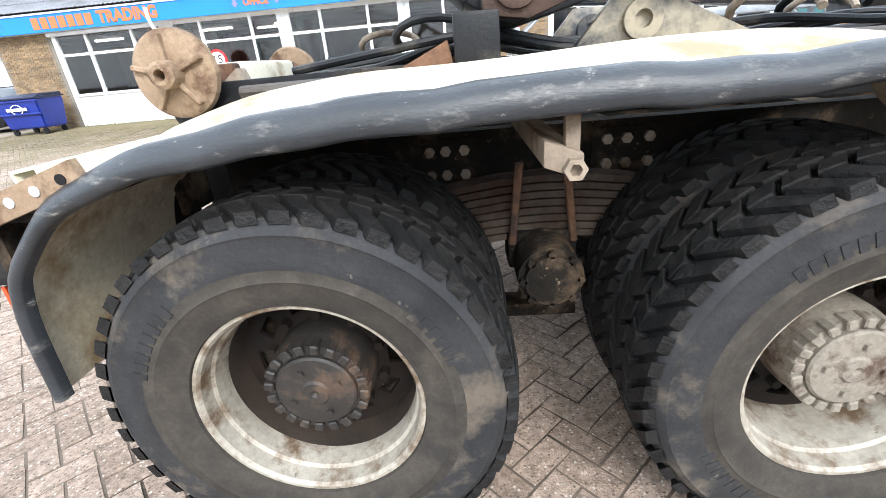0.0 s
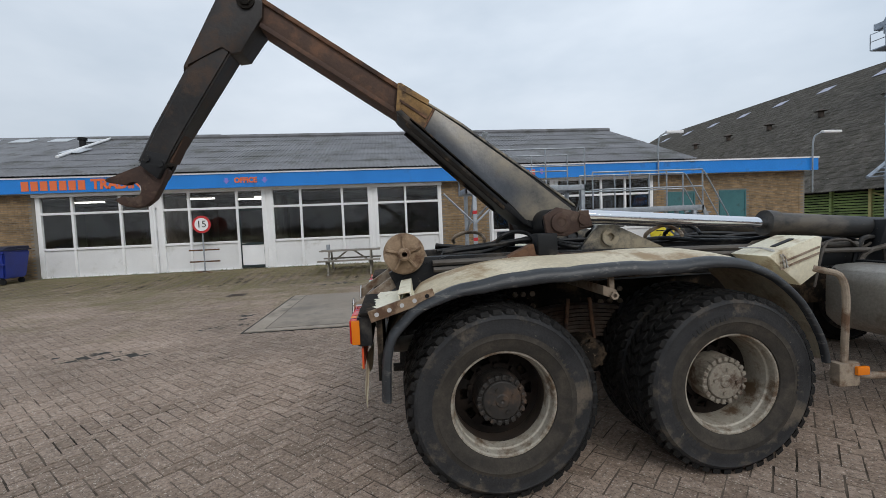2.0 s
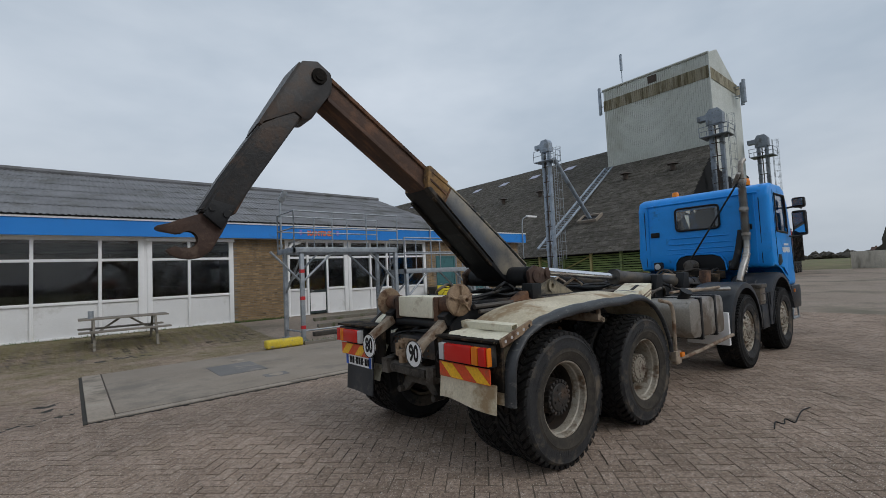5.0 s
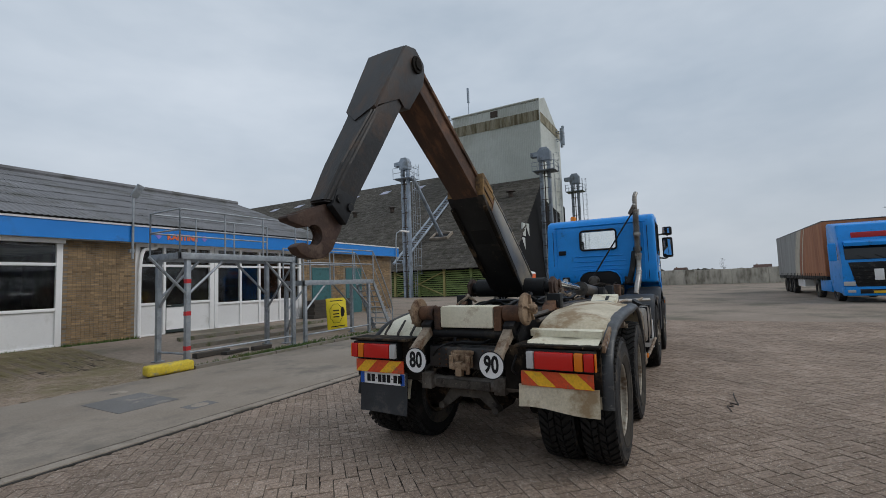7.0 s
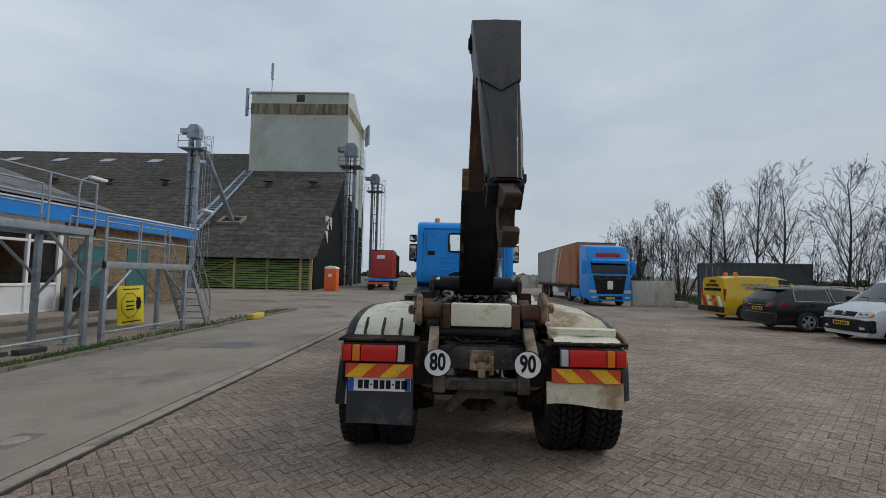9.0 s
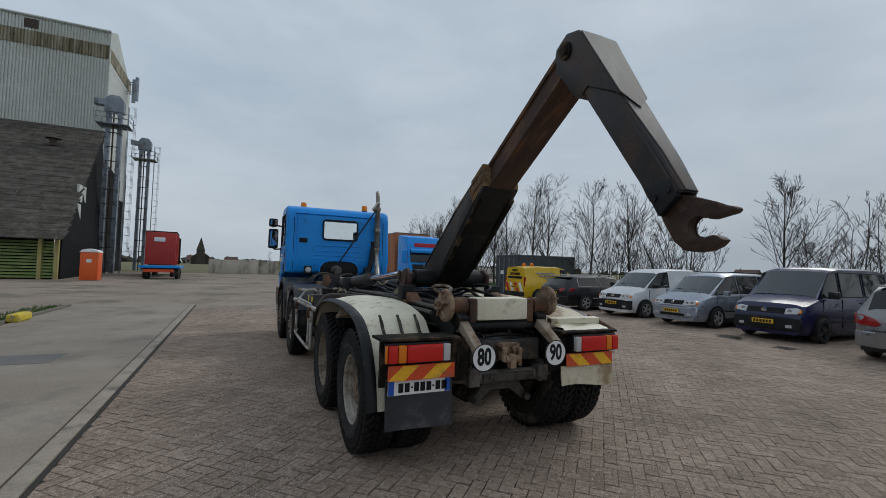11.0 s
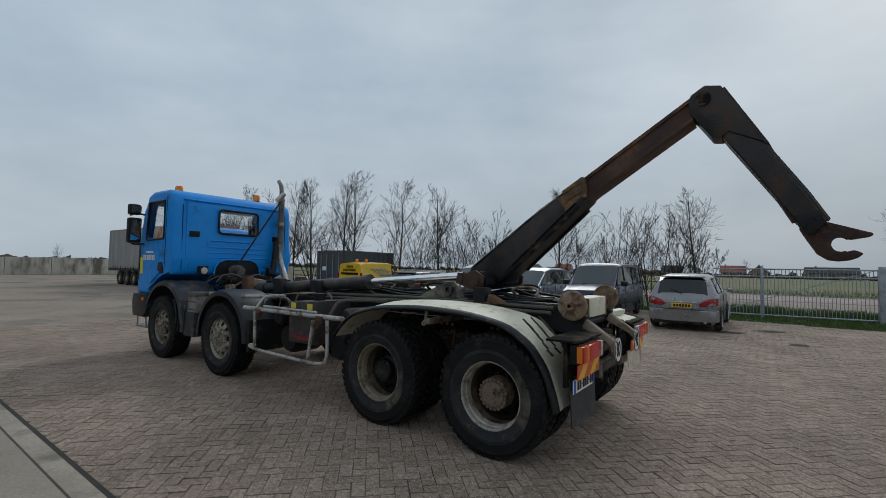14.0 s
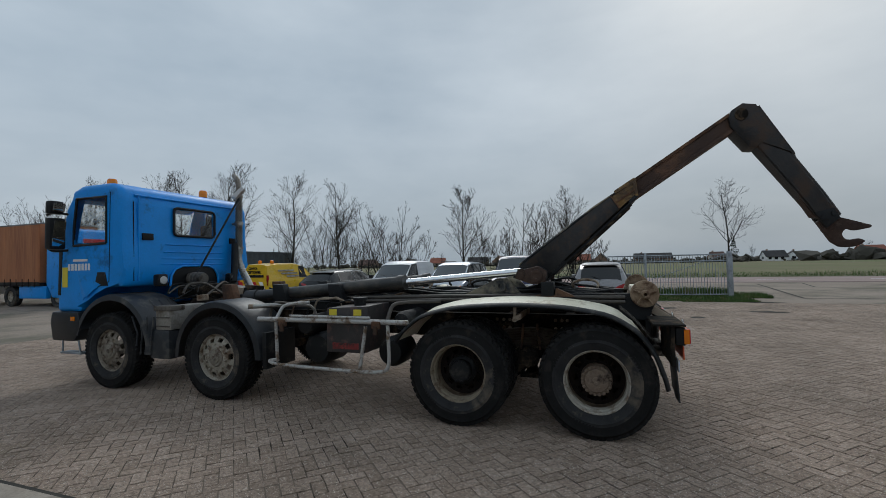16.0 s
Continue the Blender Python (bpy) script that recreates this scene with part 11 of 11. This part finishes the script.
# place, length, depth, turn, eaves, ridge, wall and roof
houses = [(-75.4, -238.5, 8.5, 7, 6, 1.9, 4.6, "white", "far_slate"), (-83.0, -239.0, 5.5, 6, 80, 2.0, 4.3, "white", "far_slate"), (-103, -221, 9, 8, 10, 2.2, 5.6, "far_brick", "far_red"),
          (-26.2, -255, 18, 8, 2, 2.6, 5.0, "far_brick", "far_slate"), (-55.3, -251, 6, 6, 12, 2.4, 4.8, "far_wall", "far_roof"), (-0.5, -244.5, 7, 7, 82, 2.2, 5.2, "far_brick", "far_slate"),
          (10.4, -256, 10, 7, 5, 2.4, 5.4, "far_brick", "far_red"), (27.5, -248, 8, 7, 78, 2.6, 5.6, "white", "far_slate"), (-150, -285, 14, 8, 20, 2.4, 5.3, "far_wall", "far_roof"), (-168, -280, 12, 8, 8, 2.4, 5.3, "far_wall", "far_roof"),
          (38, -262, 10, 8, 6, 2.4, 5.3, "far_wall", "far_slate"), (55, -250, 9, 7, 80, 2.4, 5.3, "far_brick", "far_roof"), (72, -262, 12, 8, 5, 2.4, 5.3, "far_brick", "far_slate"), (96, -255, 9, 7, 9, 2.4, 5.3, "far_wall", "far_red"),
          (118, -262, 10, 8, 84, 2.4, 5.3, "far_brick", "far_slate"), (140, -245, 11, 8, 5, 2.4, 5.3, "far_brick", "far_roof"), (335, 26, 9, 7, 80, 2.4, 5.3, "far_wall", "far_roof"), (348, 4, 8, 7, 70, 2.4, 5.3, "far_wall", "far_roof"), (340, -42, 9, 7, 85, 2.4, 5.3, "far_wall", "far_roof")]
for x, y, w, dpt, a, eaves, ridge, wm, rm in houses:
    look_of = ("white" if wm == "white" else "brick") + " house with " + ("red tiled" if rm == "far_red" else "dark") + " pitched roof across the fields"
    h = thing("house", "far " + look_of, "house", "far houses", "", (x, y, 0), a)
    bm = B()
    prism(bm, [(-dpt / 2, 0), (-dpt / 2, eaves), (0, ridge - 0.1), (dpt / 2, eaves), (dpt / 2, 0)], -w / 2, w / 2, "x")
    part("wall", bm, M[wm], h)
    bm = B()
    for sd in (-1, 1):
        prism(bm, [(sd * (dpt / 2 + 0.4), eaves - 0.25), (0, ridge), (0, ridge + 0.25), (sd * (dpt / 2 + 0.4), eaves)], -w / 2 - 0.3, w / 2 + 0.3, "x")
    part("roof", bm, M[rm], h)
    bm = B()
    box(bm, w * 0.28, w * 0.28 + 0.6, -0.3, 0.3, ridge - 0.3, ridge + 0.8)
    part("chimney", bm, M["far_brick"], h)
    for k in range(3):
        bm = B()
        box(bm, -w / 2 + w * (k + 0.6) / 3.4, -w / 2 + w * (k + 1.1) / 3.4, dpt / 2, dpt / 2 + 0.06, 0.7, min(2.0, eaves - 0.2))
        part("window", bm, M["dark_glass"], h)
    bm = B()
    box(bm, w / 2, w / 2 + 0.06, -0.7, 0.7, 0.8, 1.9)
    part("window", bm, M["dark_glass"], h)
church = tagged(new("church"), "far village church with a pointed spire", "church")
bm = B()
box(bm, 287, 291, 18, 22, 0, 8)
part("tower", bm, M["far_hedge"], church)
bm = B()
loft(bm, [[(286.8, 17.8, 8), (291.2, 17.8, 8), (291.2, 22.2, 8), (286.8, 22.2, 8)], [(288.9, 19.9, 15.5), (289.1, 19.9, 15.5), (289.1, 20.1, 15.5), (288.9, 20.1, 15.5)]])
part("spire", bm, M["far_hedge"], church)
bm = B()
prism(bm, [(15, 0), (15, 4), (20, 8), (25, 4), (25, 0)], 291.1, 305, "x")
part("nave", bm, M["far_hedge"], church)
for i, (x, y, h) in enumerate(((-67.6, -240.6, 7), (4, -232, 7), (24, -235, 7), (88, -240, 8), (322, 60, 9), (318, 20, 8), (325, -20, 9), (322, -70, 10), (330, -110, 9), (328, -140, 9), (-120, -260, 8), (-190, -270, 9))):
    bare_tree((x, y, 0), h, 1.0, 1, 300 + i, "far bare tree on the plain", 2, 0.2, "far trees")
# dark conifer beside the far house
bm = B()
rnd = random.Random(8)
for k in range(420):
    z = rnd.uniform(0.4, 11.2)
    r = (11.8 - z) * 0.3 * rnd.uniform(0.3, 1)
    a = rnd.uniform(0, 6.28)
    c = Vector((r * math.cos(a), r * math.sin(a), z))
    s = rnd.uniform(0.25, 0.6)
    vs = [bm.verts.new(c + Vector((rnd.uniform(-s, s), rnd.uniform(-s, s), rnd.uniform(-s, s)))) for _ in range(3)]
    bm.faces.new(vs)
con = thing("conifer", "dark green conifer standing among the far houses", "tree", "", "", (-59.5, -237.5, 0))
part("crown", bm, surf("dark_conifer", (0.012, 0.022, 0.01), (0.024, 0.036, 0.016), 1, 0.95, 0, 0, 10), con)
bm = B()
rod(bm, (0, 0, 0), (0, 0, 6), 0.25, 8, 0.08)
part("trunk", bm, M["bark"], con)

# ---- office bricks: the pieces of the walls ----
BL, BH = 0.215, 0.06
brick_bm = B()
box(brick_bm, -0.1, 0.1, -0.012, 0.0, -0.0235, 0.0235)
BRICK = mesh_of("brick", brick_bm, M["brick_office"])
M["brick_rest"] = surf("ochre_brick_rest", (0.24, 0.16, 0.085), (0.34, 0.235, 0.13), 3, 0.9, 0, 0.35, 50, (0.16, 0.11, 0.065), 0.35, 2, island=0.28)


def near_door(x, z):
    return any(a - 0.18 < x < a + 1.23 and z < 2.48 for a in (10.62, 12.88))


rest_v, rest_f = [], []
count = 0
for x0, x1 in ((1.38, 3.18), (-14.63, -12.74), (9.97, 16.68)):
    r = 0
    z = 0.06
    while z < 3.12:
        x = x0 + (0.1 if r % 2 else 0.0)
        while x + 0.2 <= x1 + 0.02:
            cx = x + 0.1
            if not near_door(cx, z):
                if count < 300 and x0 == 1.38:
                    b = new("brick", BRICK)
                    b.matrix_basis = Matrix.Translation((cx, WY - 0.001, z))
                    b.parent = wall
                    count += 1
                else:
                    i = len(rest_v)
                    for dx in (-0.1, 0.1):
                        for dy in (-0.013, -0.001):
                            for dz in (-0.0235, 0.0235):
                                rest_v.append((cx + dx, WY + dy, z + dz))
                    rest_f += [(i, i + 1, i + 5, i + 4), (i, i + 2, i + 3, i + 1), (i + 4, i + 5, i + 7, i + 6), (i + 1, i + 3, i + 7, i + 5), (i, i + 4, i + 6, i + 2)]
            x += BL
        z += BH
        r += 1
me = bpy.data.meshes.new("brickwork")
me.from_pydata(rest_v, [], rest_f)
me.materials.append(M["brick_rest"])
ob = new("brickwork", me)
ob.parent = wall
ob["kind"] = "stuff"

# ---- paving bricks in herringbone, laid at 45 degrees to the truck ----
def paver_material(name, single):
    """Brown-grey concrete with pale and dark grit showing at the worn face, dirt in soft patches, moss where nobody drives."""
    m = bpy.data.materials.new(name)
    m.use_nodes = True
    n, l = m.node_tree.nodes, m.node_tree.links
    bsdf = n["Principled BSDF"]
    geo, info = n.new("ShaderNodeNewGeometry"), n.new("ShaderNodeObjectInfo")

    def noise_tex(scale, detail, rough=0.6):
        t = n.new("ShaderNodeTexNoise")
        t.inputs["Scale"].default_value, t.inputs["Detail"].default_value, t.inputs["Roughness"].default_value = scale, detail, rough
        l.new(geo.outputs["Position"], t.inputs["Vector"])
        return t.outputs["Fac"]

    def ramp(fac, *stops):
        r = n.new("ShaderNodeValToRGB")
        while len(r.color_ramp.elements) < len(stops):
            r.color_ramp.elements.new(0.5)
        for e, (p, c) in zip(r.color_ramp.elements, stops):
            e.position, e.color = p, (*c, 1)
        l.new(fac, r.inputs["Fac"])
        return r.outputs["Color"]

    def mix(kind, fac, a, b):
        x = n.new("ShaderNodeMixRGB")
        x.blend_type = kind
        for socket, value in zip(("Fac", "Color1", "Color2"), (fac, a, b)):
            if isinstance(value, (int, float, tuple)):
                x.inputs[socket].default_value = value
            else:
                l.new(value, x.inputs[socket])
        return x.outputs["Color"]
    one = (1, 1, 1)
    rnd_out = info.outputs["Random"] if single else geo.outputs["Random Per Island"]
    col = ramp(rnd_out, (0.0, (0.314, 0.239, 0.188)), (0.5, (0.368, 0.282, 0.224)), (1.0, (0.416, 0.323, 0.26)))
    col = mix("MULTIPLY", 1.0, col, ramp(noise_tex(0.55, 6), (0.3, (0.66, 0.66, 0.65)), (0.7, (1.16, 1.15, 1.14))))
    col = mix("MULTIPLY", 0.8, col, ramp(noise_tex(28, 5, 0.75), (0.32, (0.38, 0.38, 0.38)), (0.68, (1.5, 1.5, 1.5))))
    v = n.new("ShaderNodeTexVoronoi")
    v.inputs["Scale"].default_value = 70.0
    l.new(geo.outputs["Position"], v.inputs["Vector"])
    col = mix("MIX", ramp(v.outputs["Distance"], (0.2, (0.7, 0.7, 0.7)), (0.42, (0, 0, 0))), col, ramp(v.outputs["Color"], (0.3, (0.07, 0.057, 0.046)), (0.6, (0.31, 0.255, 0.207)), (0.78, (0.78, 0.72, 0.64))))
    spots = noise_tex(1.6, 6, 0.7)
    col = mix("MIX", ramp(spots, (0.6, (0, 0, 0)), (0.72, (0.55, 0.55, 0.55))), col, (0.13, 0.108, 0.085, 1))
    # pale lichen and mortar splashes
    col = mix("MIX", ramp(noise_tex(5.5, 7, 0.8), (0.66, (0, 0, 0)), (0.7, (0.5, 0.5, 0.5))), col, (0.52, 0.49, 0.44, 1))
    # moss grows thicker where nobody drives, towards the office
    sep, grown, thick = n.new("ShaderNodeSeparateXYZ"), n.new("ShaderNodeMapRange"), n.new("ShaderNodeMath")
    l.new(geo.outputs["Position"], sep.inputs[0])
    l.new(sep.outputs["Y"], grown.inputs["Value"])
    grown.inputs["From Min"].default_value, grown.inputs["From Max"].default_value = 1.0, 11.5
    grown.inputs["To Min"].default_value, grown.inputs["To Max"].default_value = -0.3, 0.1
    thick.operation = "ADD"
    l.new(noise_tex(0.9, 8, 0.75), thick.inputs[0])
    l.new(grown.outputs[0], thick.inputs[1])
    col = mix("MIX", ramp(thick.outputs[0], (0.34, (0, 0, 0)), (0.62, (0.8, 0.8, 0.8))), col, (0.165, 0.148, 0.066, 1))
    l.new(col, bsdf.inputs["Base Color"])
    bsdf.inputs["Roughness"].default_value, bsdf.inputs["Specular IOR Level"].default_value = 0.85, 0.15
    bp = n.new("ShaderNodeBump")
    bp.inputs["Strength"].default_value, bp.inputs["Distance"].default_value = 0.9, 0.009
    l.new(noise_tex(120, 3, 0.7), bp.inputs["Height"])
    l.new(bp.outputs["Normal"], bsdf.inputs["Normal"])
    return m


M["paver"], M["paver_rest"] = paver_material("concrete_paver", True), paver_material("concrete_pavers", False)
PL, PW, GAP = 0.21, 0.105, 0.0085
ZONES = ((-12.5, 13.0, -13.5, 3.42), (-12.5, -2.86, 3.42, 8.8))
MOSSY = ((-14.5, -2.88, 8.8, 13.2), (-2.88, 1.25, 7.02, 13.2))
NEAR = ((-2.9, -1.9, -1.9, -0.6), (-1.6, 0.1, 2.2, 3.3), (-2.9, -2.2, -3.2, -1.9))
bm = B()
box(bm, -0.5 * (PL - GAP), 0.5 * (PL - GAP), -0.5 * (PW - GAP), 0.5 * (PW - GAP), -0.05, 0.0, 0.0035, None, 1)
PAVER = mesh_of("paver", bm, M["paver"])
rnd = random.Random(4)
pv, pf = [], []
near = 0
ca, sa = math.cos(radians(45)), math.sin(radians(45))
pavement = bpy.data.objects["pavement"]
hl, hw = 0.5 * (PL - GAP), 0.5 * (PW - GAP)
N = 240
pv2, pf2 = [], []
for i in range(-N, N):
    for j in range(-N, N):
        # two bricks of the herringbone cell: period (W, W) and (2L, 0) turned
        for horiz in (True, False):
            if horiz:
                u, v = i * PW + j * 2 * PL, i * PW
                cu, cv = u + PL / 2, v + PW / 2
            else:
                u, v = i * PW + j * 2 * PL, i * PW
                cu, cv = u - PW / 2, v + PL / 2
            if abs(cu) > 20 or abs(cv) > 20:
                continue
            x, y = cu * ca - cv * sa, cu * sa + cv * ca
            green = any(a < x < b and c < y < d for a, b, c, d in MOSSY)
            if not green and not any(a < x < b and c < y < d for a, b, c, d in ZONES):
                continue
            dz, tx, ty = rnd.uniform(-0.0028, 0.0022), rnd.gauss(0, 0.008), rnd.gauss(0, 0.006)
            da = rnd.gauss(0, 0.014)
            ang = radians(45) + (0 if horiz else math.pi / 2) + da
            if near < 300 and any(a < x < b and c < y < d for a, b, c, d in NEAR):
                o = new("paver", PAVER)
                o.matrix_basis = Matrix.Translation((x, y, dz)) @ Matrix.Rotation(ang, 4, "Z") @ Matrix.Rotation(tx, 4, "X")
                o.parent = pavement
                near += 1
                continue
            c, s = math.cos(ang), math.sin(ang)
            vv, ff = (pv2, pf2) if green else (pv, pf)
            base = rise(x, y) if green else 0.0
            k = len(vv)
            for a, b in ((-hl, -hw), (hl, -hw), (hl, hw), (-hl, hw)):
                a, b = a + rnd.uniform(-0.0035, 0.0025) * (1 if a > 0 else -1), b + rnd.uniform(-0.0035, 0.0025) * (1 if b > 0 else -1)
                px, py = x + a * c - b * s, y + a * s + b * c
                vv.append((px, py, base + dz + a * ty + b * tx))
                vv.append((px, py, base - 0.03))
            ff.append((k, k + 2, k + 4, k + 6))
            ff += [(k, k + 1, k + 3, k + 2), (k + 2, k + 3, k + 5, k + 4), (k + 4, k + 5, k + 7, k + 6), (k + 6, k + 7, k + 1, k)]
for verts, faces, mat in ((pv, pf, "paver_rest"), (pv2, pf2, "paver_rest")):
    me = bpy.data.meshes.new("paving_bricks")
    me.from_pydata(verts, [], faces)
    me.materials.append(M[mat])
    ob = new("paving_bricks", me)
    ob.parent = pavement
    ob["kind"] = "stuff"
bm = B()
for a, b, c, d in ZONES:
    bm.faces.new([bm.verts.new(p) for p in ((a, c, -0.0042), (b, c, -0.0042), (b, d, -0.0042), (a, d, -0.0042))])
for a, b, c, d in MOSSY:
    ys = [c + (d - c) * k / 14 for k in range(15)]
    rows = [[bm.verts.new((x, y, rise(x, y) - 0.0042)) for x in (a, b)] for y in ys]
    for p, q in zip(rows, rows[1:]):
        bm.faces.new((p[0], p[1], q[1], q[0]))
M["soil"] = surf("dark_damp_soil", (0.014, 0.012, 0.009), (0.03, 0.026, 0.019), 6, 0.9, 0, 0.5, 60, (0.06, 0.052, 0.036), 0.4, 5)
for i, (x, y, a, b) in enumerate(((-4.3, 2.6, 0.75, 0.3), (-3.3, 4.3, 0.34, 0.9), (-2.2, 9.0, 0.5, 0.3))):
    rnd2 = random.Random(40 + i)
    sb = B()
    for q in range(14):
        cx, cy, rr = x + rnd2.gauss(0, 0.45) * a, y + rnd2.gauss(0, 0.45) * b, rnd2.uniform(0.05, 0.2)
        sb.faces.new([sb.verts.new((cx + rr * rnd2.uniform(0.6, 1.3) * math.cos(g), cy + rr * rnd2.uniform(0.5, 1.1) * math.sin(g), rise(cx, cy) - 0.0006 - 0.0001 * q)) for g in [2 * math.pi * k / 13 for k in range(13)]])
    part("washed_soil", sb, M["soil"], pavement, "dark soil washed over sunken paving")["kind"] = "stuff"
structure("paving_bed", bm, M["joint"], "dark joint sand between paving bricks", "paving")
